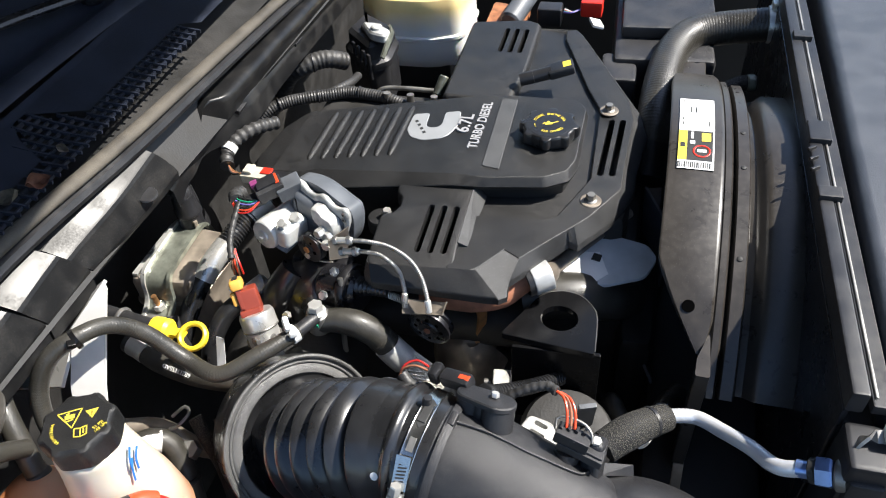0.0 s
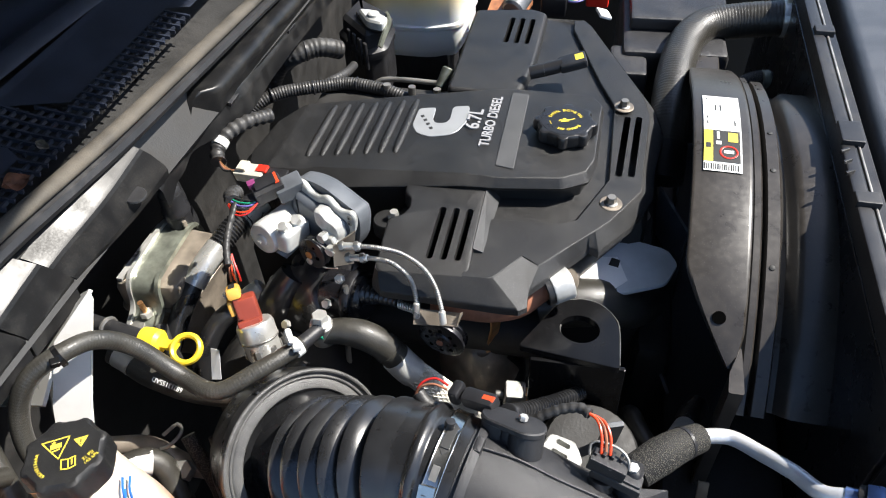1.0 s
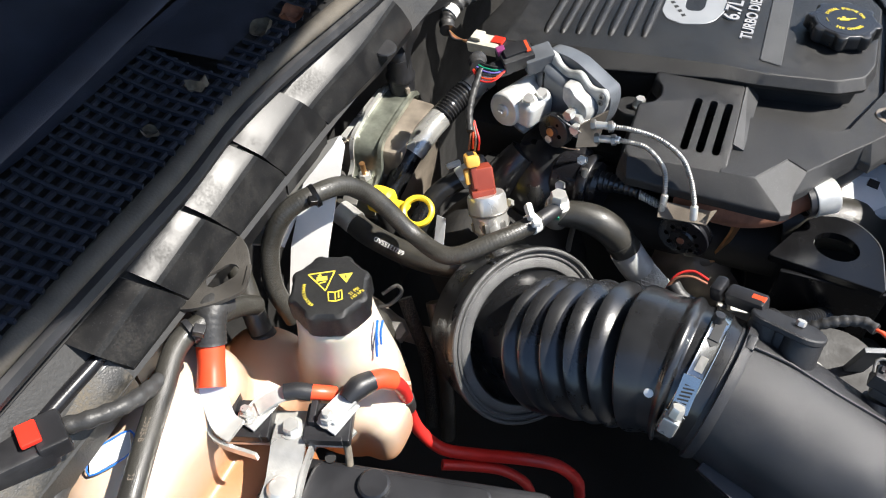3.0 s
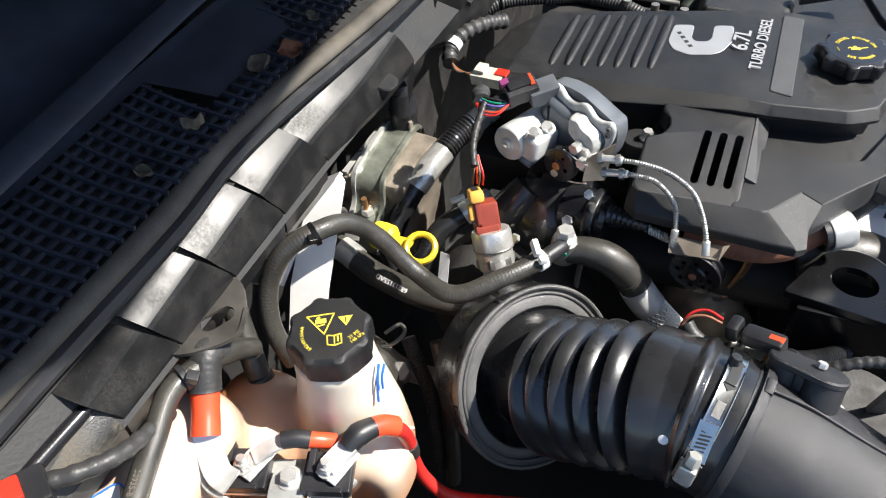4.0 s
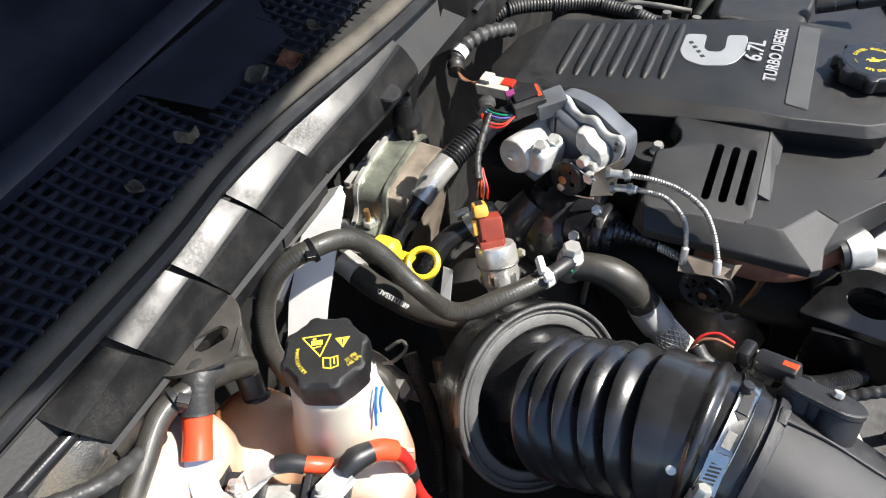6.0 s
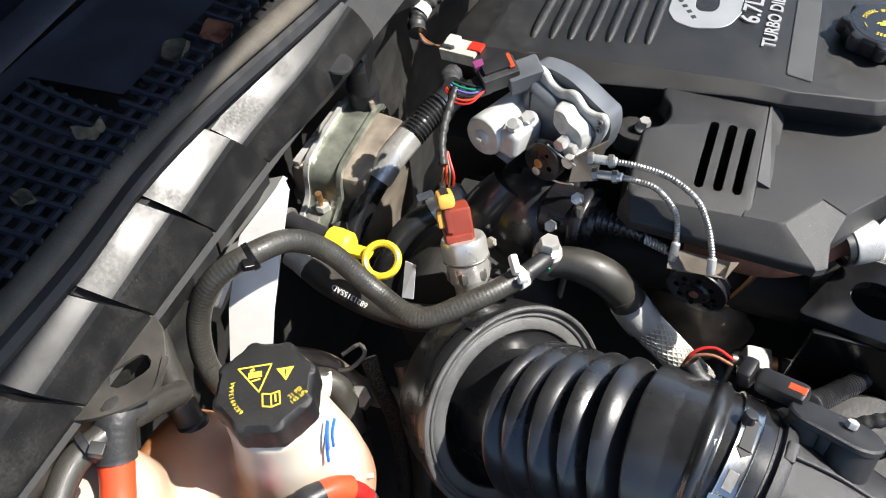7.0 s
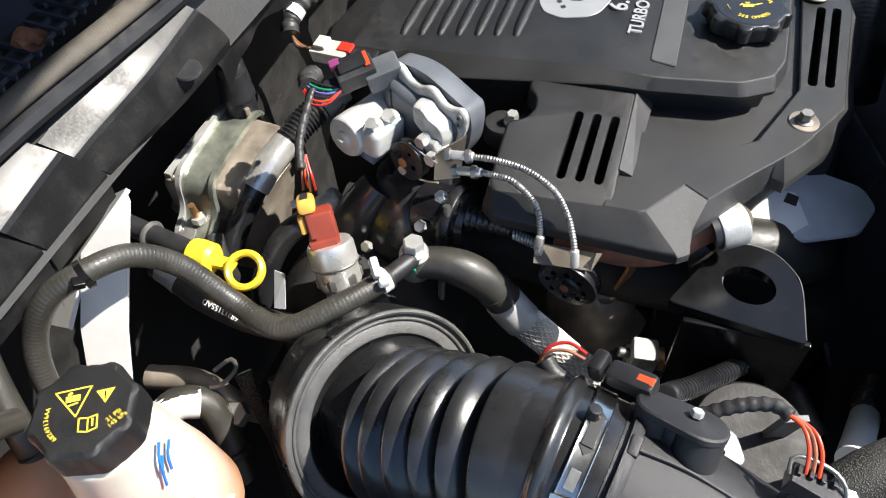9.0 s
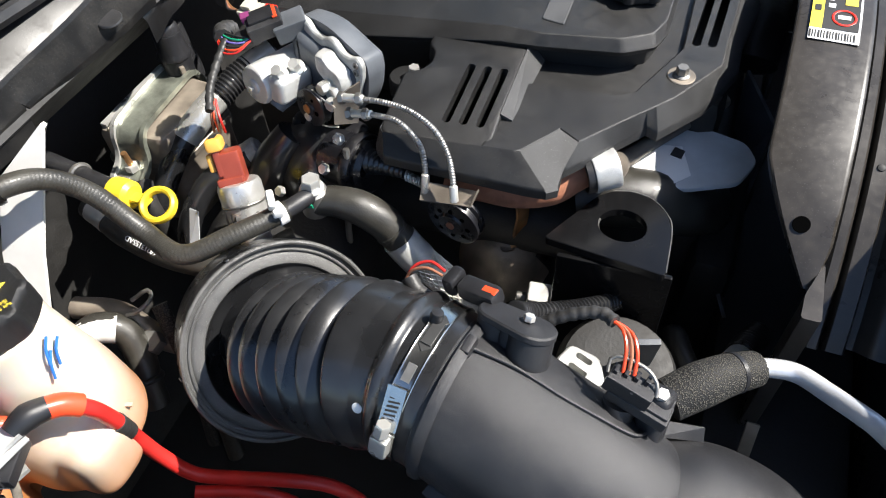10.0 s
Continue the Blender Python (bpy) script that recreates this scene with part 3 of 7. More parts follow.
badge = part("badge", stack(rounded([(EX + x, EY + y) for x, y in emblem], 0.006, 3), [(1.2455, 0), (1.2484, 0), (1.2490, -0.0006)], lift=sag), M_SILVER, cover, "flat silver emblem plate")
for k in range(4):
    part("badge_bar", rbox((EX - 0.026 + 0.006 * k, EY + 0.012 - 0.009 * k, 1.2491 + sag(EX - 0.026 + 0.006 * k, 0)), (0.0045, 0.005, 0.0006), (0, 0, 35), 0), M_INK, badge)
flatturn = Matrix.Rotation(radians(90), 4, "Z")
words("6.7L", 0.0260, Matrix.Translation((-0.2490, 0.858, 1.2478)) @ flatturn, M_LETTER, cover, "raised grey lettering", deep=0.0012, bold=0.0005)
words("TURBO DIESEL", 0.0185, Matrix.Translation((-0.2265, 0.857, 1.2485)) @ flatturn, M_LETTER, cover, "raised grey lettering", deep=0.0012, width=0.93, bold=0.0004)

for x, y, z, w in ((-0.0565, 0.958, 1.2205, 0.0138), (-0.0605, 0.752, 1.2195, 0.0138), (-0.318, 0.693, 1.2060, 0.0085), (-0.303, 1.172, 1.2150, 0.0115)):
    bolt("cover_bolt", (x, y, z), (0, 0, 1), 0.0062, 0.008, M_STEEL if w < 0.012 else M_DULL_STEEL, "zinc hex bolt with a bronze washer holding the cover", w, M_TAN_STEEL, "engine cover bolts")
part("bolt_tab", stack(slot(-0.328, 0.692, -0.306, 0.693, 0.018, 8), [(1.186, 0.0), (1.203, 0.0), (1.206, -0.002)]), M_COVER, cover)

OX, OY, OZ = -0.129, 0.847, 1.248
cap = thing("oil_filler_cap", (OX, OY, OZ), "black lobed oil filler cap with yellow lettering", "oil cap")
M_CAP = mat("cap plastic", (0.016, 0.016, 0.017), 0.3, grain=0.5, gscale=900, var=0.15, coat=0.2)
part("grip", lathe([(0.031, 0.0, 0), (0.0355, 0.002, 0.5), (0.0382, 0.005), (0.0385, 0.0155), (0.0368, 0.0188, 0.9), (0.0330, 0.0205, 0.4)], (OX, OY, OZ), (0, 0, 1), 96, 8, 0.15), M_CAP, cap)
disc = part("top_disc", lathe([(0.0315, 0), (0.0308, 0.0008)], (OX, OY, OZ + 0.0200), (0, 0, 1), 48), M_CAP, cap)


def arc_words(text, centre, radius, size, start, sweep, z, material, parent, flip=False):
    """Letters set one by one round an arc."""
    for k, ch in enumerate(text):
        if ch == " ":
            continue
        a = radians(start + sweep * (k + 0.5) / len(text))
        m = Matrix.Translation((centre[0] + radius * math.cos(a), centre[1] + radius * math.sin(a), z)) @ Matrix.Rotation(a + radians(90 if flip else -90), 4, "Z")
        words(ch, size, m, material, parent, deep=0.0002)


OT = OZ + 0.0210
arc_words("DIESEL ENGINE OIL", (OX, OY), 0.0205, 0.0058, 170, -150, OT, M_PRINT, disc)
arc_words("SEE OWNERS", (OX, OY), 0.0205, 0.0058, 245, 90, OT, M_PRINT, disc, True)
can = join(rbox((OX - 0.001, OY - 0.002, OT), (0.010, 0.0045, 0.0004), (0, 0, 15), bev=0), rbox((OX + 0.007, OY + 0.002, OT), (0.010, 0.0012, 0.0004), (0, 0, 32), bev=0), rbox((OX - 0.002, OY + 0.0022, OT), (0.0035, 0.002, 0.0004), (0, 0, 15), bev=0), rbox((OX - 0.0075, OY - 0.002, OT), (0.004, 0.001, 0.0004), (0, 0, 60), bev=0))
part("oil_can_symbol", can, M_PRINT, disc, "yellow oil can symbol")
for s0 in (20, 195):
    part("print_bar", tube([(OX + 0.0205 * math.cos(radians(s0 + d)), OY + 0.0205 * math.sin(radians(s0 + d)), OT) for d in (0, 10, 20)], 0.0005, 6), M_PRINT, disc)

dip = thing("oil_dipstick", (-0.19, 1.0, 1.235), "black dipstick handle with yellow print lying across the cover recess", "dipstick")
part("stem", tube([(-0.196, 0.998, 1.238), (-0.172, 1.004, 1.243), (-0.150, 1.010, 1.248)], 0.010, 14), M_BLACK, dip)
part("collar", ringbm((-0.176, 1.003, 1.242), (0.97, 0.24, 0.2), 0.008, 0.002), M_DULL_STEEL, dip)
part("grip", rbox((-0.136, 1.014, 1.252), (0.040, 0.030, 0.014), (0, -14, 14), 0.004), M_BLACK, dip)
part("print_bar", rbox((-0.128, 1.016, 1.2612), (0.012, 0.015, 0.0006), (0, -14, 14), 0), M_PRINT, dip, "yellow print")

# ---------- fan shroud and radiator support ----------
shroud = thing("fan_shroud", (0.12, 0.87, 0.9), "dusty black plastic fan shroud with an arched top", "fan shroud")
AY, AZ, AR = 0.865, 0.835, 0.438


def arch(x, y, dr):
    """A point on the shroud's arch: across at y, raised by dr over its middle radius."""
    a = (y - AY) / AR
    return Vector((x, AY + (AR + dr) * math.sin(a), AZ + (AR + dr) * math.cos(a)))


def arched(profile, y0, y1, n=36):
    bm, rows = bmesh.new(), []
    for i in range(n + 1):
        y = y0 + (y1 - y0) * i / n
        rows.append([bm.verts.new(arch(x, y, d)) for x, d in profile])
    for a, b in zip(rows, rows[1:]):
        for j in range(len(profile) - 1):
            bm.faces.new((a[j], a[j + 1], b[j + 1], b[j]))
    return bm


part("barrel", arched([(0.094, -0.05), (0.094, -0.004), (0.0965, -0.001), (0.1035, -0.001), (0.106, -0.005), (0.107, -0.03), (0.109, -0.03), (0.110, -0.008), (0.112, -0.005), (0.125, -0.005), (0.127, -0.008),
                       (0.128, -0.032), (0.133, -0.038), (0.140, -0.036), (0.148, -0.024), (0.156, -0.018), (0.190, -0.018), (0.197, -0.022), (0.200, -0.03), (0.200, -0.08)], 0.50, 1.035, 40), M_SHROUD, shroud)
part("shoulder", arched([(0.100, -0.04), (0.112, -0.012), (0.126, -0.014), (0.140, -0.034), (0.156, -0.030), (0.186, -0.030), (0.196, -0.045)], 1.035, 1.075, 6), M_SHROUD, shroud)
# black box added under the arch to stop light reaching the floor
part("shade_box", rbox((0.115, 0.86, 0.80), (0.15, 0.76, 0.36), bev=0.02), M_MATTE, shroud)
bm, rows = bmesh.new(), []
for i in range(61):
    y = 0.548 + (1.135 - 0.548) * i / 60
    lo = 0.027 + 0.052 * max(0.0, (0.66 - y) / 0.11) ** 1.3 + 0.010 * max(0.0, (y - 1.0) / 0.13)
    hi = 0.0945 - (0.008 * max(0.0, (0.585 - y) / 0.04))
    rows.append([bm.verts.new(arch(lo + (hi - lo) * f, y, 0.002 + d)) for f, d in ((0, -0.008), (0, -0.001), (0.04, 0.001), (0.5, 0.002), (0.93, 0.001), (1, -0.002), (1, -0.008))])
for a, b in zip(rows, rows[1:]):
    for j in range(7):
        bm.faces.new((a[j], a[(j + 1) % 7], b[(j + 1) % 7], b[j]))
bm.faces.new(rows[0])
bm.faces.new(rows[-1][::-1])
part("guard_plate", bm, M_SHROUD, shroud)
t0 = arch(0.058, 1.135, 0)
part("tab", stack(rounded([(0.038, 1.13), (0.085, 1.13), (0.085, 1.19), (0.072, 1.215), (0.055, 1.20)], 0.006, 3), [(1.178, 0), (1.184, 0), (1.186, -0.002)], [slot(0.070, 1.178, 0.0702, 1.178, 0.005)]), M_SHROUD, shroud)
for y in (0.60,):
    p = arch(0.066, y, 0.0045)
    nrm = (p - Vector((p.x, AY, AZ))).normalized()
    # solid disc, its black painting the dark of the hole
    part("hole_plug", cyl(p - nrm * 0.003, p + nrm * 0.0003, 0.0072, seg=24), M_HOLE_SHADE, shroud, "near-black disc painted as the shade in a hole")
for y in (0.665, 0.795, 0.862, 0.99):
    p = arch(0.118, y, -0.005)
    part("rivet", lathe([(0.0035, 0), (0.003, 0.001), (0.001, 0.0015)], p, p - Vector((p.x, AY, AZ)), 12), M_INK, shroud)
part("lower_flange", stack(rounded([(0.078, 0.535), (0.094, 0.535), (0.094, 0.60), (0.080, 0.56)], 0.003, 2), [(0.98, 0), (1.175, 0)]), M_SHROUD, shroud)


def sheet(x0, x1, y0, y1, d, n=8):
    return arched([(x0, 0.0042), (x0, d), (x1, d), (x1, 0.0042)], y0, y1, n)


lab = thing("caution_label", arch(0.06, 0.9, 0.004), "white caution label with yellow and black panels on the shroud", "label")
part("sheet", sheet(0.038, 0.0815, 0.776, 0.922, 0.0052, 14), M_PAPER, lab)
part("yellow_panel", sheet(0.038, 0.0485, 0.790, 0.844, 0.0056), M_PRINT, lab, "yellow warning strip")
panel_ = part("black_panel", sheet(0.0488, 0.0795, 0.790, 0.844, 0.0056), M_INK, lab, "black symbol panel")
part("yellow_square", sheet(0.066, 0.077, 0.824, 0.840, 0.0060), M_PRINT, panel_)
part("triangle", sheet(0.0405, 0.046, 0.812, 0.820, 0.0060), M_INK, lab)
p = arch(0.0665, 0.806, 0.006)
part("stop_ring", ringbm(p, p - Vector((p.x, AY, AZ)), 0.0098, 0.0011, flat=0.3), M_RED, panel_, "red prohibition ring")
part("glyph", join(sheet(0.052, 0.058, 0.818, 0.824, 0.006), sheet(0.061, 0.072, 0.804, 0.809, 0.006), sheet(0.053, 0.056, 0.828, 0.841, 0.006)), M_PAPER, panel_)
for k in range(16):
    part("bar", sheet(0.0385 + 0.0025 * k, 0.0385 + 0.0025 * k + (0.0010 if k % 3 else 0.0016), 0.778, 0.787, 0.0056, 2), M_INK, lab)
for k, (x, y0, y1) in enumerate(((0.042, 0.855, 0.862), (0.042, 0.867, 0.872), (0.052, 0.885, 0.900), (0.058, 0.885, 0.900), (0.042, 0.912, 0.916), (0.074, 0.855, 0.866))):
    part("text_bar", sheet(x, x + 0.0015, y0, y1, 0.0056, 2), M_INK, lab)

support = thing("radiator_support", (0.2, 0.85, 1.2), "black plastic radiator support bar with a worn pale edge", "radiator support", kind="structure")
XB = 0.1895
part("bar", rbox((XB + 0.008, 0.96, 1.268), (0.016, 1.0, 0.028), (0, 0, 0.6), 0.003), M_BLACK, support)
part("edge_strip", rbox((XB + 0.020, 0.96, 1.279), (0.0030, 1.0, 0.005), (0, 0, 0.6), 0.001), M_DULL_STEEL, support, "worn pale metal edge")
part("channel", rbox((XB + 0.030, 0.96, 1.262), (0.018, 1.0, 0.012), (0, 0, 0.6), 0.002), M_BLACK, support)
for y in (0.735, 0.855, 1.10):
    part("clip", rbox((XB + 0.014, y, 1.283), (0.026, 0.042 if y == 0.855 else 0.02, 0.010), bev=0.002), M_BLACK, support)
    for k in range(3 if y == 0.855 else 0):
        part("web", rbox((XB + 0.003, y - 0.035 - 0.02 * k, 1.2835), (0.012, 0.003, 0.005), (0, 0, 35), 0.0006), M_BLACK, support)
part("rear_wall", rbox((XB + 0.002, 0.96, 1.10), (0.006, 1.0, 0.31), (0, 0, 0.6), 0.002), M_PAINTED, support)
solo("radiator_core", rbox((0.215, 0.95, 0.98), (0.03, 1.1, 0.5), bev=0.004), M_RADIATOR, (0.215, 0.95, 0.73), "dark radiator core behind the shroud", "radiator")
part_top = stack(rounded([(0.232, 0.455), (0.62, 0.40), (0.62, 1.6), (0.246, 1.6)], 0.02, 4), [(1.20, 0.0), (1.262, 0.0), (1.272, -0.003), (1.277, -0.008), (1.279, -0.016)])
solo("grille_cover", part_top, M_NOSE, (0.4, 1.0, 1.2), "pebbled black plastic panel over the grille", "grille panel", kind="structure")
brk = thing("hose_bracket", (0.215, 0.44, 1.1), "black plastic corner block with a clip beside the radiator", "bracket")
part("block", rbox((0.225, 0.43, 1.17), (0.06, 0.05, 0.16), bev=0.006), M_BLACK, brk)
part("strap", ribbon([(0.20, 0.415, 1.20), (0.203, 0.43, 1.245), (0.215, 0.435, 1.258), (0.235, 0.437, 1.258)], 0.012, 0.003, (1, 0, 0.3)), M_DULL_STEEL, brk)
part("clip", rbox((0.237, 0.437, 1.262), (0.028, 0.016, 0.008), bev=0.002), M_WHITE, brk, "white printed clip")

# ---------- cowl, seal and air grille ----------
cowl = thing("cowl_panel", (-0.62, 0.7, 1.26), "dusty black plastic cowl panel with ribbed gaps", "cowl panel", kind="structure")
Y0, Y1 = 0.02, 1.6


def swept(profile, ys, shift=lambda y: (0.0, 0.0)):
    bm, rows = bmesh.new(), []
    for y in ys:
        dx, dz = shift(y)
        rows.append([bm.verts.new((x + dx, y, z + dz)) for x, z in profile])
    for a, b in zip(rows, rows[1:]):
        for j in range(len(profile) - 1):
            bm.faces.new((a[j], a[j + 1], b[j + 1], b[j]))
    return bm


def cowl_shift(y):
    f = min(1.0, max(0.0, (y - 0.47) / 0.13))
    return 0.012 * max(0.0, y - 0.45) + 0.010 * f * f * (3 - 2 * f), -0.02 * max(0.0, (y - 0.75))


segs = [(0.163, 0.2335), (0.2365, 0.3105), (0.3135, 0.3935), (0.3965, 0.476), (0.479, 0.660)]
prof = [(-0.606, 1.238), (-0.603, 1.262), (-0.601, 1.270), (-0.602, 1.277), (-0.6065, 1.292), (-0.6095, 1.303), (-0.6115, 1.3070), (-0.6150, 1.3105), (-0.6255, 1.3185), (-0.636, 1.3263), (-0.640, 1.3285), (-0.646, 1.326), (-0.646, 1.30)]
flat_prof = [(x, min(z, 1.3070 + 0.4 * (z - 1.3070))) for x, z in prof]
for a, b in segs:
    n = max(4, round((b - a) / 0.02))
    bm = bmesh.new()
    rows = []
    for i in range(n + 1):
        y = a + (b - a) * i / n
        dx, dz = cowl_shift(y)
        dz += 0.11 * (y - (a + b) / 2) if b - a < 0.2 else -0.0105 * max(0.0, 1 - (y - a) / 0.09)
        open_ = 0.010 * max(0.0, 1 - (y - a) / 0.05)
        rows.append([bm.verts.new((x + dx, y + (open_ - 0.032) * max(0, (z - 1.272) / 0.056), z + dz * min(1, max(0, (z - 1.262) / 0.03)) if b - a < 0.2 else z + dz)) for x, z in (flat_prof if a < 0.2 else prof[1:] if b > 0.6 else prof)])
    for r0, r1 in zip(rows, rows[1:]):
        for j in range(len(r0) - 1):
            bm.faces.new((r0[j], r0[j + 1], r1[j + 1], r1[j]))
    bm.faces.new(rows[0])
    if b < 0.6:
        bm.faces.new(rows[-1][::-1])
    part("panel", bm, M_COWL, cowl, sharp=10)


def along(y, table):
    """A value at y, eased between the table's rows of (y, value)."""
    for (a, p), (b, q) in zip(table, table[1:]):
        if y <= b:
            f = min(1.0, max(0.0, (y - a) / (b - a)))
            return p + (q - p) * f * f * (3 - 2 * f)
    return table[-1][1]


OUTER = [(0.56, -0.574), (0.63, -0.589), (0.70, -0.607), (0.755, -0.618), (0.80, -0.600), (0.867, -0.582), (0.98, -0.590), (1.06, -0.592), (1.6, -0.592)]
BEAD = [(0.59, -0.584), (0.63, -0.600), (0.66, -0.622), (0.70, -0.629), (0.775, -0.627), (0.82, -0.598), (0.875, -0.592), (0.98, -0.604), (1.06, -0.602), (1.6, -0.602)]
far_ys = [0.638 + 0.013 * k for k in range(75)]
bm, rows = bmesh.new(), []
for y in far_ys:
    o, b, z = along(y, OUTER), along(y, BEAD), 1.276 - 0.05 * max(0.0, y - 0.60)
    rows.append([bm.verts.new(q) for q in ((-0.655, y, 1.300), (min(-0.634, b - 0.004), y, z + 0.010), (b, y, z), (b + 0.4 * (o - b), y, z - 0.006), (o - 0.003, y, z - 0.015), (o, y, z - 0.020), (o + 0.001, y, z - 0.045))])
for p, q in zip(rows, rows[1:]):
    for j in range(6):
        bm.faces.new((p[j], p[j + 1], q[j + 1], q[j]))
part("flange_sheet", bm, M_COWL, cowl, sharp=60)
part("flange_bead", tube([(along(y, BEAD), y, 1.2785 - 0.05 * max(0.0, y - 0.60)) for y in far_ys[3::3]], 0.0030, 8, 0.006), M_COWL, cowl)
TRAY = [(-0.634, 0.0), (-0.628, 0.014), (-0.623, 0.021), (-0.616, 0.0245), (-0.604, 0.0245), (-0.593, 0.0235), (-0.586, 0.0205), (-0.582, 0.0140), (-0.586, 0.0040), (-0.592, -0.012)]
bm, rows = bmesh.new(), []
for k in range(64):
    y = 0.748 + 0.0135 * k
    f = min(1.0, max(0.0, (y - 0.750) / 0.040))
    f = f * f * (3 - 2 * f)
    low_, b = 1.276 - 0.05 * (y - 0.60), along(y, BEAD)
    rows.append([bm.verts.new((min(x, b + 0.020) - 0.010 * (1 - f) * (x > -0.60), y, low_ + 0.004 + h * 1.15 * f)) for x, h in TRAY])
for p, q in zip(rows, rows[1:]):
    for j in range(len(TRAY) - 1):
        bm.faces.new((p[j], p[j + 1], q[j + 1], q[j]))
part("raised_tray", bm, M_COWL, cowl, "glossy raised tray of the cowl", sharp=60)
part("tray_line", tube([(-0.606, y, 1.3060 - 0.05 * (y - 0.60)) for y in (0.80, 0.9, 1.0, 1.2, 1.5)], 0.0016, 6, 0.02), M_COWL, cowl)
part("backing", swept([(-0.66, 1.20), (-0.60, 1.262), (-0.636, 1.312), (-0.70, 1.318)], [0.0, 0.5, 1.6], cowl_shift), M_MATTE, cowl)
part("pin", lathe([(0.0125, 0), (0.0132, 0.0012), (0.0122, 0.0028), (0.006, 0.0034)], (-0.590, 0.594, 1.286), (0.12, -0.1, 1), 28), M_BLACK, cowl)
for y in (0.703, 0.842, 1.065):
    x, z = along(y, OUTER) - 0.006, 1.2645 - 0.05 * (y - 0.60)
    clip_ = part("slot_clip", rbox((x, y, z), (0.012, 0.026, 0.007), (0, 20, 0), 0.001), M_BLACK, cowl)
    # the slots are black slips, painted shade without depth
    part("clip_slot", rbox((x - 0.001, y - 0.004, z + 0.0036), (0.006, 0.008, 0.001), (0, 20, 0), 0), M_HOLE_SHADE, clip_)
    part("clip_slot", rbox((x - 0.001, y + 0.007, z + 0.0036), (0.006, 0.006, 0.001), (0, 20, 0), 0), M_HOLE_SHADE, clip_)

bm, rows = bmesh.new(), []
for i in range(25):
    y = 0.0066 * i
    rows.append([bm.verts.new((x, y, h_ + 0.0012 * math.sin(40 * y + 60 * x))) for x, h_ in ((-0.602, 1.238), (-0.600, 1.262), (-0.602, 1.268), (-0.608, 1.276), (-0.620, 1.290), (-0.636, 1.306), (-0.650, 1.320), (-0.68, 1.332))])
for p, q in zip(rows, rows[1:]):
    for j in range(7):
        bm.faces.new((p[j], p[j + 1], q[j + 1], q[j]))
end = part("end_panel", bm, M_COWL_DUSTY, cowl, "cracked dusty end of the cowl", sharp=20)
rng = random.Random(5)
for k in range(9):
    y, x = 0.01 + 0.013 * k, -0.628 - 0.010 * rng.random()
    pts_ = []
    for i in range(5):
        xx = x - 0.004 * i * rng.random()
        hh_ = 1.306 + (-0.636 - xx) * 1.0
        pts_.append((xx, y + 0.006 * i, hh_ + 0.0012 * math.sin(40 * y + 60 * xx) + 0.0004))
    part("crack", ribbon(pts_, 0.0011 + 0.001 * rng.random(), 0.0008, (0.7, 0, 0.7), 0.004), M_INK, end)
part("end_ridge", tube([(-0.6155, 0.170, 1.2845), (-0.6160, 0.166, 1.2890), (-0.6180, 0.14, 1.2895), (-0.6205, 0.10, 1.2890), (-0.623, 0.05, 1.288)], [0.004, 0.0062, 0.0064, 0.0064, 0.0064], 14, 0.004), M_PAINTED, end)
part("end_ridge", tube([(-0.6135, 0.158, 1.2785), (-0.6145, 0.152, 1.2805), (-0.6180, 0.108, 1.2805), (-0.6205, 0.06, 1.279)], 0.0028, 10, 0.006), M_PAINTED, end)
part("end_ridge", tube([(-0.6070, 0.163, 1.2680), (-0.6085, 0.155, 1.2695), (-0.6105, 0.127, 1.2690), (-0.613, 0.07, 1.267)], 0.0026, 10, 0.006), M_PAINTED, end)

sealpts = [(-0.622, 0.0, 1.352), (-0.623, 0.15, 1.352), (-0.622, 0.29, 1.352), (-0.629, 0.38, 1.352), (-0.624, 0.46, 1.352), (-0.613, 0.55, 1.350), (-0.603, 0.64, 1.348), (-0.600, 0.8, 1.338), (-0.602, 1.0, 1.32), (-0.600, 1.25, 1.30), (-0.60, 1.6, 1.29)]
seal = thing("hood_seal", (-0.62, 0.6, 1.34), "black rubber hood seal strip along the cowl, dusty on top", "seal")
part("bulb", tube([(x - 0.008, y, z) for x, y, z in sealpts], 0.0100, 14, 0.01, flat=0.75), mat("dusty seal", (0.070, 0.061, 0.049), 0.75, grain=0.5, gscale=500, var=0.3, scale=14, dust=0.25, dust_col=(0.3, 0.27, 0.22), dscale=60), seal)
part("foot", tube([(x - 0.004, y, z - 0.016) for x, y, z in sealpts], 0.009, 8, 0.02), M_BLACK, seal)

grille = thing("air_grille", (-0.68, 0.5, 1.37), "dark plastic air intake grille at the windshield base", "grille", kind="structure")


def cover_edge(y):
    """How far back the open slots reach at y: a stepped edge."""
    for upto, edge in ((0.060, -0.705), (0.235, -0.722), (0.408, -0.720), (0.545, -0.660), (0.578, -0.700), (0.618, -0.721), (0.636, -0.692), (0.87, -0.664)):
        if y < upto:
            return edge
    return -0.640


def curve_y(y, x):
    """The ribs bow sideways."""
    f = (x + 0.71) / 0.09
    return y + 0.012 * f * f - 0.006


ys = [0.03 + 0.0138 * k for k in range(61)]
for y in ys:
    e = cover_edge(y)
    if -0.64 - e > 0.012:
        part("slat", ribbon([(x, curve_y(y, x), 1.383 - 0.25 * (x + 0.71)) for x in (e, e * 0.66 - 0.64 * 0.34, e * 0.33 - 0.64 * 0.67, -0.632)], 0.0030, 0.0045, (0, 0, 1), 0.012), M_GRILLE, grille)
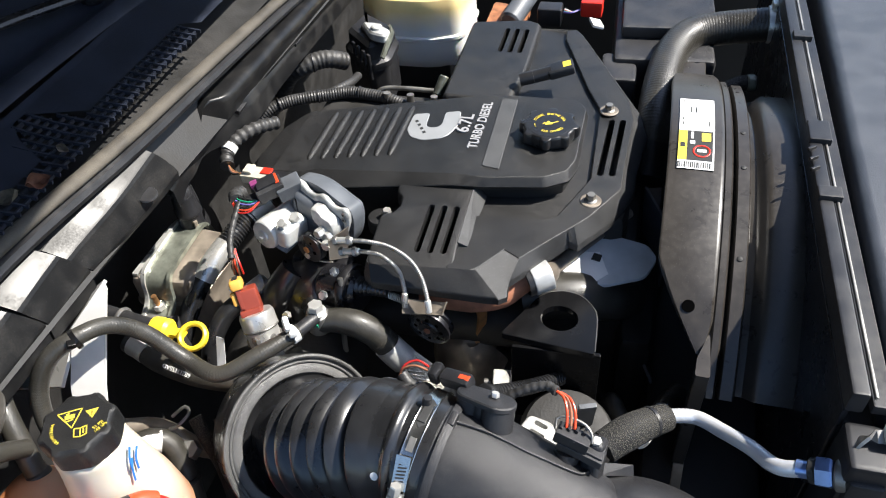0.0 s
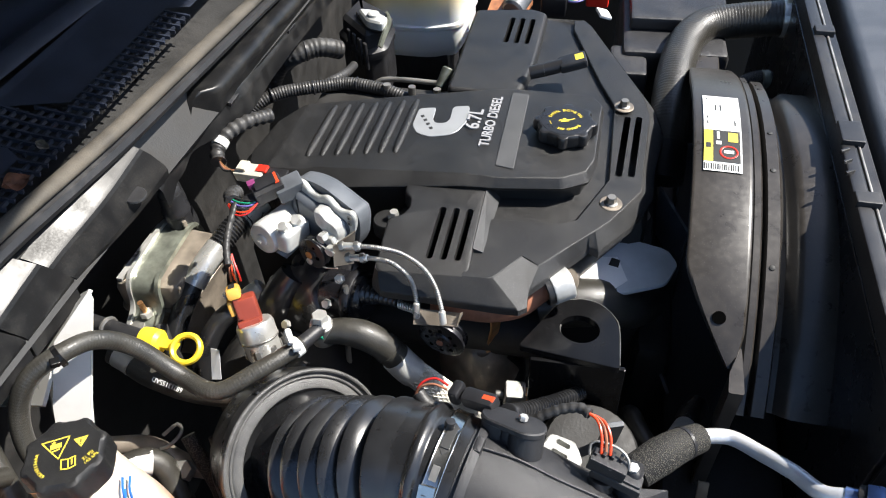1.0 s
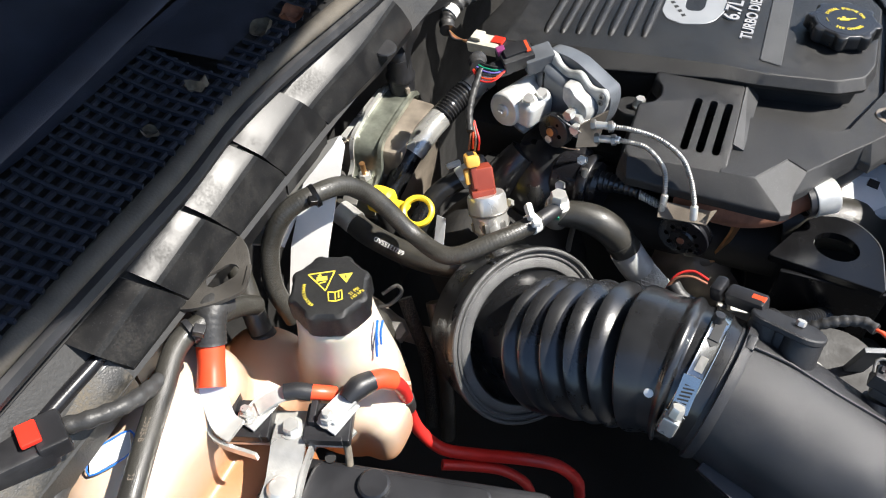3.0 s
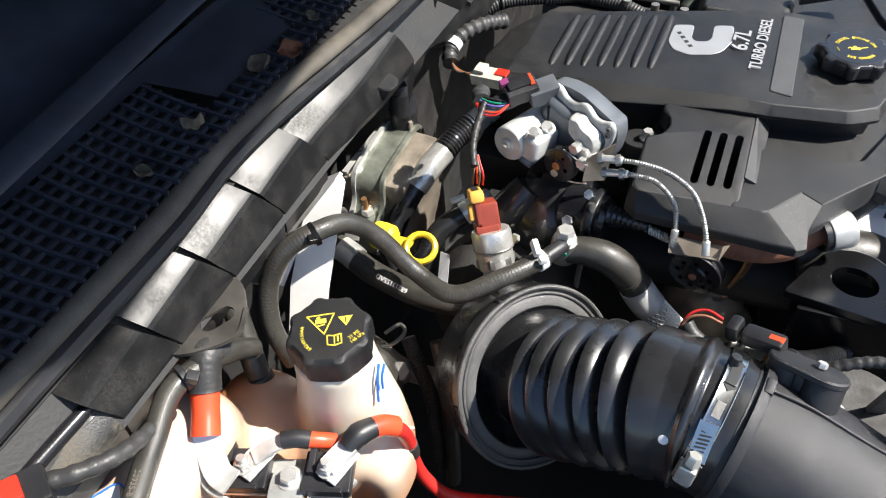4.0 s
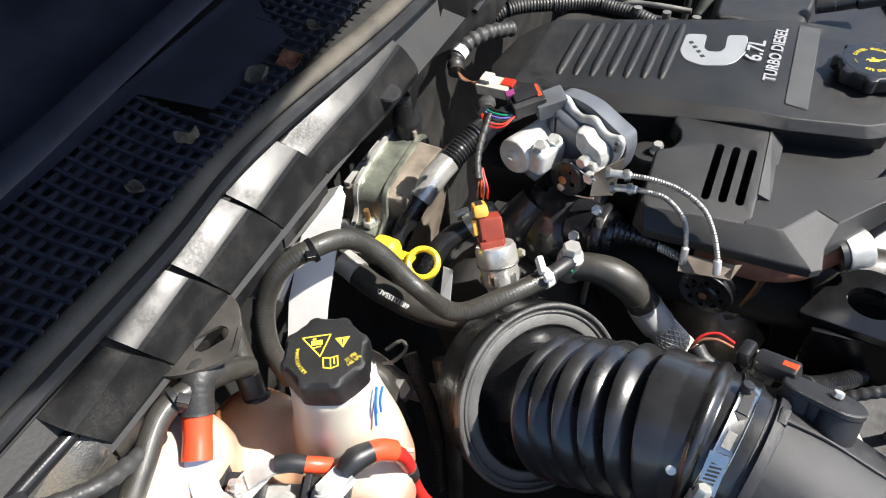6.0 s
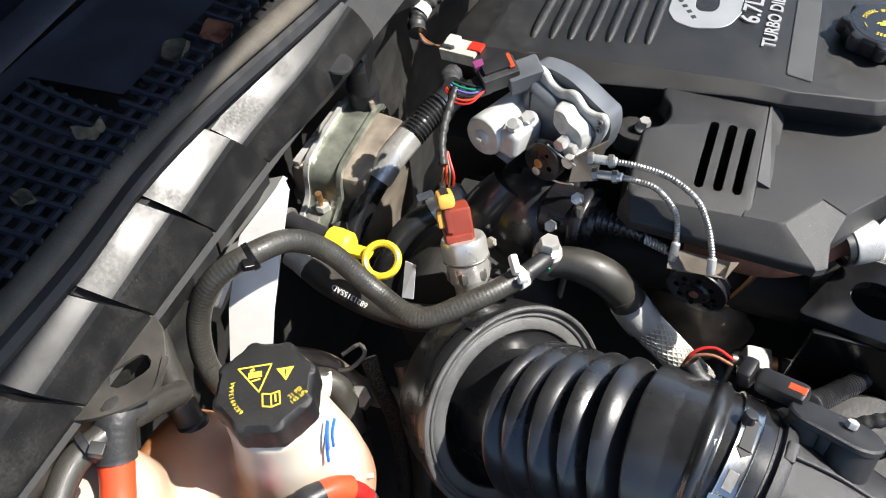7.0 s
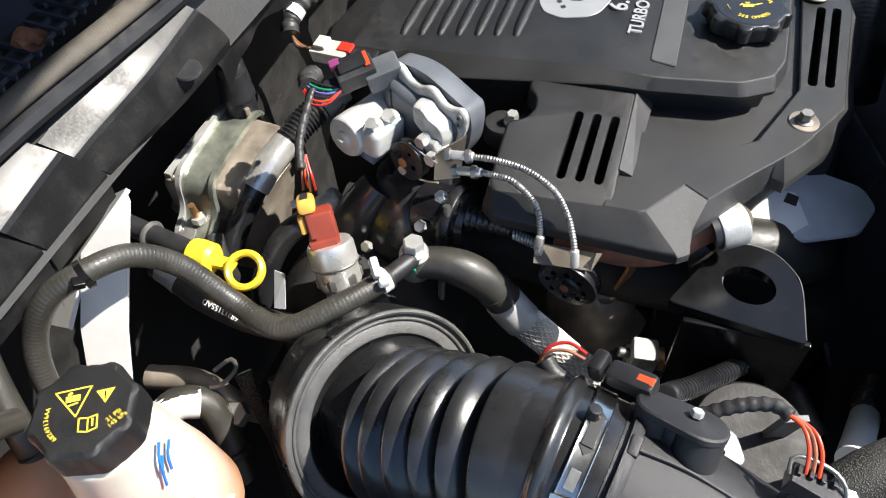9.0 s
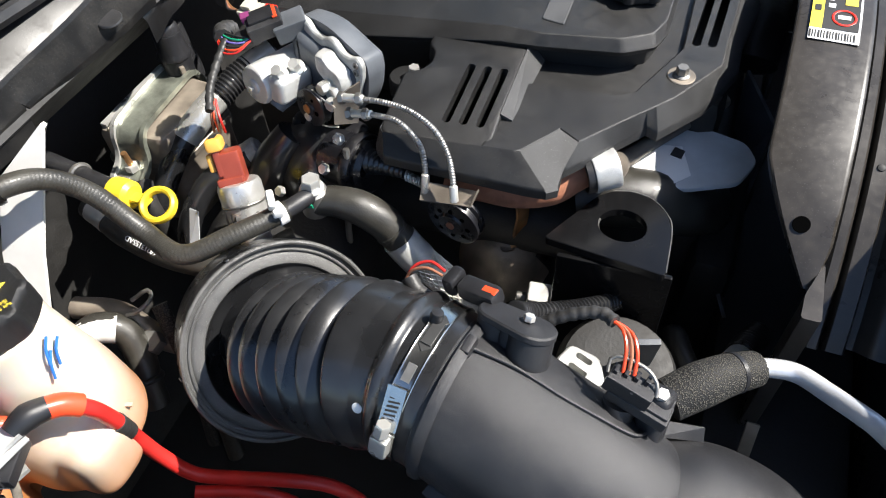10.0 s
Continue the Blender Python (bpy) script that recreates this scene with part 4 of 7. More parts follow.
for x in (-0.716, -0.705, -0.694, -0.683, -0.672, -0.661, -0.650, -0.639):
    runs, start = [], None
    for y in ys + [9]:
        ok = y < 1 and cover_edge(y) <= x
        if ok and start is None:
            start = y
        if not ok and start is not None:
            runs.append((start, last))
            start = None
        last = y
    for a, b in runs:
        part("crossbar", rbox((x, (a + b) / 2 + curve_y(0, x), 1.3815 - 0.25 * (x + 0.71)), (0.0028, b - a + 0.010, 0.004), bev=0), M_GRILLE, grille)
part("well", swept([(-0.82, 1.38), (-0.74, 1.345), (-0.70, 1.335), (-0.63, 1.315)], [0.0, 0.8, 1.6]), M_MATTE, grille, "dark well under the slots")
bm = bmesh.new()
prev = None
for k in range(81):
    y = 0.0 + 0.02 * k
    e = cover_edge(y)
    row = [bm.verts.new((x, y, z)) for x, z in ((e, 1.3850 - 0.25 * (e + 0.71)), (min(-0.724, e - 0.002), 1.3875), (-0.729, 1.389), (-0.735, 1.392))]
    if prev:
        for j in range(3):
            bm.faces.new((prev[j], prev[j + 1], row[j + 1], row[j]))
    prev = row
part("blank_panel", bm, M_GRILLE, grille)
part("shelf", swept([(-0.735, 1.392), (-0.745, 1.402), (-0.757, 1.404), (-0.772, 1.395), (-0.80, 1.392), (-0.83, 1.405), (-0.86, 1.425), (-0.90, 1.43), (-0.96, 1.45)], [0.0 + 0.05 * k for k in range(33)], lambda y: (0.012 * math.sin(y * 7 + 0.5), 0.0)), M_GRILLE, grille)
solo("windshield", plate3([(-0.95, -0.1, 1.44), (-0.95, 1.9, 1.44), (-1.6, 1.8, 2.0), (-1.6, 0.0, 2.0)], 0.006), M_GLASS_DARK, (-0.95, 0.9, 1.44), "dark windshield glass behind the cowl", "windshield", kind="structure")
wip = thing("wiper_arm", (-0.9, 0.75, 1.43), "black wiper arm resting at the base of the windshield", "wiper")
part("arm", tube([(-0.80, 0.86, 1.412), (-0.83, 0.70, 1.436), (-0.86, 0.50, 1.45), (-0.89, 0.25, 1.455)], [0.012, 0.010, 0.008, 0.007], 10, 0.02, flat=0.6), M_PAINTED, wip)
part("hub", cyl((-0.80, 0.87, 1.395), (-0.80, 0.87, 1.425), 0.018, bev=0.004), M_PAINTED, wip)


def leaf(at, size, turn, material, label):
    """A curled dry leaf."""
    bm = bmesh.new()
    grid = []
    for i in range(9):
        u = i / 8
        w = 0.42 * math.sin(math.pi * min(1, u * 0.98 + 0.02)) ** 0.8 * (1 - 0.25 * u)
        grid.append([bm.verts.new(Vector(((u - 0.5) * size, v * w * size, 0.42 * size * (v * v * 0.8 + (u - 0.5) ** 2) + 0.07 * size * math.sin(9 * u + 5 * v)))) for v in (-1, -0.5, 0, 0.5, 1)])
    for a, b in zip(grid, grid[1:]):
        for j in range(4):
            bm.faces.new((a[j], a[j + 1], b[j + 1], b[j]))
    bmesh.ops.solidify(bm, geom=bm.faces[:], thickness=0.0006)
    bm.transform(Matrix.Translation(at) @ Euler([radians(a) for a in turn]).to_matrix().to_4x4())
    return solo("dry_leaf", bm, material, at, label, "leaf", "fallen leaves on the grille")


leaf((-0.648, 0.475, 1.373), 0.024, (30, -25, 40), M_LEAF, "pale curled dry leaf caught on the grille")
leaf((-0.637, 0.50, 1.374), 0.026, (45, 20, 70), M_LEAF_RED, "red-brown curled dry leaf caught on the grille")
leaf((-0.650, 0.375, 1.374), 0.024, (-35, 20, 80), M_LEAF, "pale curled dry leaf caught on the grille")
leaf((-0.655, 0.315, 1.372), 0.016, (20, 0, 10), M_LEAF, "small pale scrap of leaf on the grille")
leaf((-0.645, 0.56, 1.374), 0.014, (20, 30, 10), M_LEAF, "small pale scrap of leaf on the grille")
# ---------- intake bellows and duct ----------
RC, RA = Vector((-0.349, 0.419, 1.092)), Vector((0.74, -0.42, 0.52)).normalized()      # the collar's middle and way
CC, CA = Vector((-0.1806, 0.3862, 1.168)), Vector((0.984, -0.155, -0.088)).normalized()  # the clamp's
bel = thing("intake_bellows", RC, "glossy black rubber intake bellows with six folds", "intake hose")
part("collar", lathe([(0.080, -0.066), (0.090, -0.060), (0.0945, -0.040), (0.0955, -0.020), (0.0945, -0.018), (0.0975, -0.016), (0.0990, -0.007), (0.0980, 0.000), (0.0950, 0.0020)], RC, RA, 80, closed=False), M_BELLOWS, bel, "wide black collar with a double bead")
part("collar_face", lathe([(0.0960, 0.0008), (0.0925, -0.0010), (0.0880, -0.0022), (0.0868, -0.0012), (0.0845, 0.0002), (0.0790, 0.0012), (0.0772, 0.0008), (0.0760, -0.0010)], RC, RA, 96, closed=False), M_COLLAR, bel)
well = (Vector((-0.88, -0.47, -0.12)) - RA * Vector((-0.88, -0.47, -0.12)).dot(RA)).normalized()
wb = bmesh.new()
wq = frame_of(RA)
turn_ = [wq @ Vector((math.cos(2 * math.pi * k / 96), math.sin(2 * math.pi * k / 96), 0)) for k in range(96)]
wr = []
for f in (0.0, 0.25, 0.5, 0.75, 1.0):
    wr.append([wb.verts.new(RC + d * (0.0761 - 0.0205 * f ** 1.5) - RA * (0.001 + (0.004 + 0.026 * max(0.0, 0.35 + 0.65 * d.dot(well))) * f ** 0.6)) for d in turn_])
for p, q in zip(wr, wr[1:]):
    for j in range(96):
        wb.faces.new((p[j], p[(j + 1) % 96], q[(j + 1) % 96], q[j]))
part("collar_throat", wb, M_BELLOWS, bel)
for a in (20, 95, 165, 235, 310):
    q = RC + frame_of(RA) @ Vector((0.0985 * math.cos(radians(a)), 0.0985 * math.sin(radians(a)), -0.004))
    part("collar_nub", rbox(q, (0.004, 0.004, 0.008), frame_of(RA), 0.001), M_BELLOWS, bel)
for R_, h_, w_ in ((0.0968, 0.0014, 0.0024), (0.0900, -0.0008, 0.0016)):
    part("bead", ringbm(RC + RA * h_, RA, R_, w_, 96), M_COLLAR, bel)
# the middle line: out of the collar along RA, into the clamp along CA
def bend(u):
    span = (CC - RC).length
    return (1 - 3 * u * u + 2 * u ** 3) * RC + (u - 2 * u * u + u ** 3) * span * RA + (3 * u * u - 2 * u ** 3) * CC + (u ** 3 - u * u) * span * CA


axis_pts = [bend(k / 10) for k in range(11)] + [CC + CA * 0.016]
part("neck", cyl(RC - RA * 0.037, RC + RA * 0.004, 0.0560, seg=64), M_BELLOWS, bel)
CRESTS = [0.0360, 0.0545, 0.0765, 0.0985, 0.1185, 0.1385]
DEPTH = [0.0170, 0.0175, 0.018, 0.018, 0.0175, 0.0]


def fold(s):
    """The bellows' radius at s metres along it: round crests that overhang deep, narrow grooves."""
    if s < CRESTS[0]:
        return 0.0560 + 0.0158 * max(0.0, 1 - (CRESTS[0] - s) / 0.007) ** 0.7
    for a, b, deep in zip(CRESTS, CRESTS[1:], DEPTH):
        if s < b:
            f = (s - a) / (b - a)
            top = 0.0720 - 0.02 * (s - 0.03)
            if f < 0.80:
                return top - deep * (f / 0.80) ** 1.9
            return top - deep * (1 - ((f - 0.80) / 0.20) ** 0.75)
    if s < 0.157:
        f = (s - 0.1385) / 0.0185
        return 0.0698 - 0.0040 * f ** 1.3
    if s < 0.1685:
        return 0.0658
    if s < 0.1765:
        return 0.0657 + 0.0042 * math.sin(math.pi * (s - 0.1685) / 0.008)
    return 0.0648


part("folds", tube(axis_pts, 1.0, 96, 0.0009, fold, caps=False), M_BELLOWS, bel, sharp=60)
dc, dd = Vector((-0.2118, 0.3902, 1.1664)), Vector((-0.2248, 0.3341, 1.2022)) - Vector((-0.2118, 0.3902, 1.1664))
dd = (dd - CA * dd.dot(CA)).normalized()
part("paint_dot", lathe([(0.0042, -0.004), (0.0042, 0.0004), (0.0034, 0.0008)], dc - CA * 0.002 + dd * 0.0661, dd, 14), M_PAPER, bel, "white paint dot")
CB = CC - CA * 0.007
clamp = thing("hose_clamp", CC, "bright steel worm-drive hose clamp on the intake", "hose clamp")
band = part("band", lathe([(0.0652, -0.0078), (0.0668, -0.0076), (0.0672, -0.0070), (0.0666, -0.0055), (0.0666, 0.0055), (0.0672, 0.0070), (0.0668, 0.0076), (0.0652, 0.0078)], CB, CA, 96, closed=False), M_BAND, clamp)


def round_clamp(deg, r, s=0.0):
    """A point round the clamp, its outward way and the way along the band; 0 is up."""
    u = (Vector((0, 0, 1)) - CA * CA.z).normalized()
    v = CA.cross(u)
    a = radians(deg)
    out = u * math.cos(a) + v * math.sin(a)
    return CB + out * r + CA * s, out, CA.cross(out)


def clamp_box(deg, r, size, bev, s=0.0, twist=0.0):
    q, out, way = round_clamp(deg, r, s)
    return rbox(q, size, Matrix((CA, out.cross(CA), out)).transposed() @ Euler((0, 0, twist)).to_matrix(), bev)


SCREW = 66 if round_clamp(66, 1)[1].y < 0 else -66
sg = 1 if SCREW > 0 else -1
part("screw_housing", clamp_box(SCREW + sg * 8, 0.0715, (0.015, 0.020, 0.011), 0.003), M_STEEL, clamp)
q, out, way = round_clamp(SCREW - sg * 2, 0.0735)
part("screw", hexa(q, way * -sg, 0.0062, 0.010), M_STEEL, clamp)
tail = part("tail", clamp_box(SCREW - sg * 18, 0.0680, (0.015, 0.034, 0.0012), 0.0004, twist=0.1), M_BAND, clamp)
for k in range(9):
    part("notch", clamp_box(SCREW - sg * (8 + 2.9 * k), 0.0688, (0.009, 0.0014, 0.0006), 0, twist=0.3), M_INK, tail)
q, out, way = round_clamp(-sg * 16, 0.066, -0.004)
part("peg", lathe([(0.0052, 0), (0.0052, 0.006), (0.0045, 0.0085), (0.002, 0.009)], q, out, 20), M_BLACK, clamp, "black locating peg")
part("window", join(clamp_box(-sg * 7, 0.0667, (0.0085, 0.026, 0.0009), 0.0003), *[clamp_box(-sg * (7 + 11 * e), 0.0667, (0.0085, 0.0085, 0.0009), 0.0003, twist=0.78) for e in (-1, 1)]), M_INK, band)
part("stamp", clamp_box(sg * 24, 0.0668, (0.007, 0.014, 0.0006), 0.0002), M_DULL_STEEL, band)
part("saddle", clamp_box(SCREW + sg * 8, 0.0680, (0.018, 0.024, 0.002), 0.0006), M_BAND, clamp)

duct = thing("air_duct", (-0.03, 0.36, 1.1), "grey-black moulded plastic air duct with sensor bosses", "air duct")
part("spigot", lathe([(0.064, 0.010), (0.0655, 0.011), (0.0655, 0.015), (0.0700, 0.0155), (0.0700, 0.020), (0.0675, 0.024)], CC, CA, 56, closed=False), M_DUCT, duct)
part("shell", tube([CC + CA * 0.016, CC + CA * 0.030, (-0.105, 0.370, 1.157), (-0.055, 0.360, 1.146), (-0.015, 0.354, 1.130), (0.015, 0.350, 1.112)], [0.0672, 0.0675, 0.0665, 0.064, 0.060, 0.046], 44, 0.005, flat=0.94), M_DUCT, duct)
part("outlet", tube([(-0.035, 0.330, 1.085), (-0.018, 0.338, 1.104), (0.010, 0.352, 1.118), (0.045, 0.360, 1.110), (0.085, 0.355, 1.085), (0.115, 0.345, 1.045)], [0.048, 0.062, 0.0695, 0.0715, 0.070, 0.056], 48, 0.004, flat=0.92), M_DUCT, duct)
part("back_tab", plate3([(-0.012, 0.415, 1.166), (0.022, 0.424, 1.158), (0.024, 0.416, 1.150), (-0.010, 0.404, 1.160)], 0.003), M_DUCT, duct)
bax = Vector((0.04, 0.50, 0.86)).normalized()
part("sensor_boss", lathe([(0.0220, -0.012), (0.0190, 0.006), (0.0180, 0.010), (0.0174, 0.012), (0.0168, 0.0375)], (-0.1150, 0.3985, 1.1985), bax, 36), M_DUCT, duct)
part("sensor_boss", lathe([(0.0170, -0.012), (0.0150, 0.012), (0.0144, 0.014), (0.0140, 0.0365)], (-0.1440, 0.4085, 1.1990), bax, 32), M_DUCT, duct)
part("boss_web", rbox(Vector((-0.130, 0.403, 1.198)) + bax * 0.016, (0.022, 0.012, 0.042), frame_of(bax) @ Euler((0, 0, radians(-100))).to_matrix(), 0.003), M_DUCT, duct)
bq = frame_of(bax)
bA, bB = (bq.transposed() @ (Vector((-0.1150, 0.3985, 1.1985)) - Vector((-0.13, 0.4, 1.2)))), (bq.transposed() @ (Vector((-0.1440, 0.4085, 1.1990)) - Vector((-0.13, 0.4, 1.2))))
way_ = math.degrees(math.atan2(bA.y - bB.y, bA.x - bB.x))
hull = [(bB.x + 0.0148 * math.cos(radians(way_ + a)), bB.y + 0.0148 * math.sin(radians(way_ + a))) for a in range(90, 271, 20)] + [(bA.x + 0.0174 * math.cos(radians(way_ + a)), bA.y + 0.0174 * math.sin(radians(way_ + a))) for a in range(-90, 91, 20)]
part("boss_cap", stack(hull, [(0.0360, -0.0004), (0.0368, 0.0004), (0.0405, 0.0004), (0.0418, -0.0010)], m=Matrix.Translation((-0.13, 0.4, 1.2)) @ bq.to_4x4()), M_DUCT, duct)
part("boss_screw", hexa(Vector((-0.1200, 0.4035, 1.1990)) + bax * 0.0420, bax, 0.0044, 0.0045), M_STEEL, duct, "bright boss screw")
part("sensor_boss", lathe([(0.0165, -0.012), (0.0132, 0.008), (0.0126, 0.0105), (0.0120, 0.026)], (-0.0440, 0.3880, 1.1770), bax, 32), M_DUCT, duct)
part("screw_boss", rbox(Vector((-0.0185, 0.396, 1.178)) + bax * 0.012, (0.022, 0.024, 0.050), frame_of(bax) @ Euler((0, 0, radians(-12))).to_matrix(), 0.006, 3), M_DUCT, duct)
part("boss_screw", hexa((-0.0165, 0.4085, 1.2110), (0.1, -0.1, 1), 0.0052, 0.0060), M_STEEL, duct, "bright boss screw")
part("latch_rib", rbox((-0.153, 0.392, 1.232), (0.008, 0.016, 0.010), (0, 0, -10), 0.002), M_DUCT, duct)
part("lip", ribbon([(-0.160, 0.316, 1.148), (-0.125, 0.302, 1.142), (-0.090, 0.290, 1.132)], 0.014, 0.010, (0, -0.3, 1)), M_DUCT, duct)
part("seam", tube([(-0.153, 0.392, 1.231), (-0.123, 0.391, 1.2255), (-0.102, 0.388, 1.220), (-0.080, 0.3835, 1.215), (-0.054, 0.3805, 1.208), (-0.034, 0.3795, 1.201), (-0.025, 0.382, 1.196), (-0.020, 0.390, 1.189)], 0.0014, 6), M_DUCT, duct)
part("gusset", plate3([(-0.008, 0.330, 1.186), (0.05, 0.345, 1.184), (0.07, 0.305, 1.165), (0.01, 0.295, 1.16)], 0.006), M_DUCT, duct)

con = thing("sensor_connector", (-0.17, 0.448, 1.215), "black electrical connector with a red locking tab on the duct", "connector")
cm = Euler((0, radians(-14), radians(-17))).to_matrix()
part("shell", rbox((-0.162, 0.444, 1.224), (0.036, 0.017, 0.016), cm, 0.004), M_BLACK, con)
part("collar", rbox((-0.186, 0.452, 1.219), (0.012, 0.020, 0.018), cm, 0.004), M_BLACK, con)
part("lock_tab", rbox((-0.154, 0.442, 1.2328), (0.013, 0.007, 0.003), cm, 0.001), M_ORANGE, con, "red locking tab")
for k in range(2):
    part("wire", tube([(-0.197, 0.454 + 0.005 * k, 1.218), (-0.212, 0.458 + 0.007 * k, 1.217), (-0.226, 0.455 + 0.004 * k, 1.21), (-0.232, 0.445, 1.19)], 0.0013, 8), M_RED_CABLE if k else M_RUST, con, "red wire")
part("boot", tube([(-0.226, 0.452, 1.207), (-0.215, 0.445, 1.20), (-0.19, 0.44, 1.195)], 0.007, 10), M_TAPE, con)
con2 = thing("flow_sensor_plug", (-0.034, 0.401, 1.205), "black plug with orange wires on the air duct", "connector")
pm = Euler((radians(-14), radians(9), radians(-13))).to_matrix()
part("plug_body", rbox((-0.0300, 0.4015, 1.2060), (0.046, 0.020, 0.009), pm, 0.0015), M_DUCT, con2)
head = part("head", rbox((-0.0390, 0.4055, 1.2165), (0.034, 0.017, 0.014), pm, 0.0012), M_DUCT, con2)
part("foot", rbox((-0.0185, 0.4035, 1.2065), (0.022, 0.022, 0.008), pm, 0.0015), M_DUCT, con2)
for k in range(4):
    part("key", rbox((-0.0505 + 0.0075 * k, 0.4110, 1.2262 - 0.0011 * k), (0.0028, 0.0075, 0.0040), pm, 0.0004), M_BLACK, head)
part("boss_mark", cyl((-0.0370, 0.3985, 1.2225), (-0.0370, 0.3980, 1.2233), 0.0014, seg=12), M_BLACK, head)
part("bail", tube([(-0.0560, 0.408, 1.224), (-0.0560, 0.417, 1.229), (-0.047, 0.4195, 1.2305), (-0.030, 0.416, 1.2285), (-0.0215, 0.409, 1.224), (-0.0205, 0.402, 1.219)], 0.0014, 8), M_DULL_STEEL, con2, "grey wire bail")
for k in range(3):
    part("wire", tube([(-0.046 + 0.004 * k, 0.411, 1.224), (-0.0475 + 0.004 * k, 0.423, 1.234), (-0.053 + 0.003 * k, 0.436, 1.238), (-0.064, 0.446, 1.233)], 0.0014, 8), (M_ORANGE, M_RUST, M_ORANGE)[k], con2)
part("taped_harness", tube([(-0.060, 0.443, 1.235), (-0.070, 0.449, 1.233), (-0.085, 0.447, 1.229), (-0.099, 0.442, 1.224), (-0.113, 0.437, 1.216), (-0.128, 0.440, 1.205)], 0.0050, 12, 0.002, ridged(0.008, 0.09)), M_TAPE, con2)
cond = thing("corrugated_conduit", (-0.1, 0.55, 1.06), "black corrugated wiring conduit", "conduit")
part("pipe", tube([(-0.136, 0.452, 1.200), (-0.130, 0.468, 1.178), (-0.115, 0.488, 1.158), (-0.097, 0.515, 1.133), (-0.075, 0.545, 1.110), (-0.056, 0.580, 1.080), (-0.048, 0.62, 1.045), (-0.046, 0.66, 1.01)], 0.0080, 14, 0.0011, lambda s: 1 + 0.13 * (1 if math.sin(2 * math.pi * s / 0.0055) > 0 else -1)), M_BELLOWS, cond)

# ---------- coolant hoses ----------
hose = thing("heater_hose", (-0.5, 0.44, 1.16), "long grey-black rubber heater hose bent in an S", "hose")
part("rubber", tube([(-0.575, 0.318, 1.140), (-0.594, 0.325, 1.18), (-0.600, 0.345, 1.22), (-0.588, 0.368, 1.250), (-0.567, 0.395, 1.258), (-0.553, 0.425, 1.244), (-0.533, 0.444, 1.212), (-0.497, 0.446, 1.172), (-0.450, 0.437, 1.165), (-0.408, 0.464, 1.178), (-0.374, 0.507, 1.178)], 0.0098, 18, 0.0010, ridged(0.0034, 0.012)), M_RUBBER, hose)
part("end_fitting", tube([(-0.376, 0.505, 1.178), (-0.366, 0.524, 1.178), (-0.362, 0.536, 1.174)], 0.0085, 14), M_BLACK, hose)
part("spring_clip", lathe([(0.0102, 0), (0.0115, 0.0005), (0.0115, 0.009), (0.0102, 0.0095)], (-0.382, 0.497, 1.178), (0.5, 0.85, 0), 20, closed=False), M_WHITE, hose, "white clip round the hose")
part("clip_tab", rbox((-0.384, 0.500, 1.196), (0.007, 0.018, 0.010), (20, 10, 40), 0.002), M_WHITE, hose)
part("clip_tab", rbox((-0.373, 0.492, 1.190), (0.010, 0.006, 0.008), (0, 10, 40), 0.002), M_WHITE, hose)
part("tie_band", lathe([(0.0100, 0), (0.0120, 0.0006), (0.0120, 0.0056), (0.0100, 0.0062)], (-0.571, 0.389, 1.256), (0.55, 0.78, 0.1), 24, closed=False), M_BRACKET, hose)
part("tie_head", rbox((-0.563, 0.380, 1.263), (0.009, 0.008, 0.007), (10, 20, 50), 0.001), M_BRACKET, hose)


elb = thing("coolant_elbow", (-0.32, 0.54, 1.14), "black elbow pipe with a green-marked banjo fitting", "pipe")
part("pipe", tube([(-0.364, 0.538, 1.160), (-0.345, 0.543, 1.163), (-0.322, 0.546, 1.159), (-0.303, 0.548, 1.147), (-0.290, 0.549, 1.132), (-0.280, 0.549, 1.116)], [0.0140, 0.0155, 0.0172, 0.0176, 0.0176, 0.0172], 22, 0.003), M_RUBBER, elb)
part("rim", lathe([(0.0172, 0), (0.0183, 0.001), (0.0183, 0.004), (0.0172, 0.005)], (-0.2925, 0.549, 1.1350), (0.6, 0.02, -0.8), 24, closed=False), M_RUBBER, elb)
part("banjo", cyl((-0.364, 0.538, 1.148), (-0.364, 0.538, 1.180), 0.0145, 0.0138, 24, 0.003), M_DULL_STEEL, elb)
part("green_mark", rbox((-0.362, 0.5225, 1.172), (0.010, 0.002, 0.006), (12, 0, 5), 0.0006), M_GREEN, elb, "green paint mark")
part("bolt_flange", lathe([(0.0120, 0), (0.0120, 0.0015), (0.010, 0.003)], (-0.364, 0.538, 1.180), (0, 0, 1), 20), M_STEEL, elb)
part("bolt_head", hexa((-0.364, 0.538, 1.1825), (0.03, 0.05, 1), 0.0098, 0.011), M_STEEL, elb)
br = thing("braided_line", (-0.24, 0.51, 1.06), "braided steel flexible line with a pale sleeve", "braided hose")
part("sleeve", tube([(-0.284, 0.549, 1.122), (-0.275, 0.5485, 1.109), (-0.265, 0.5490, 1.096)], 0.0186, 24, 0.004), M_PALE_METAL, br, "worn pale metal sleeve")
B0, B1 = Vector((-0.267, 0.549, 1.099)), Vector((-0.190, 0.560, 1.005))
part("braid", tube([B0, B0.lerp(B1, 0.5), B1], 0.0158, 28, 0.004), M_BRAID, br)
m3 = frame_of(B1 - B0)
for k in range(36):
    path = []
    for i in range(13):
        f = i / 12
        a = 2 * math.pi * (k / 18 + f * 0.62 * (1 if k < 18 else -1))
        path.append(B0.lerp(B1, f) + m3 @ Vector((0.0161 * math.cos(a), 0.0161 * math.sin(a), 0)))
    part("strand", tube(path, 0.0010, 5, 0.008), M_BRAID, br)
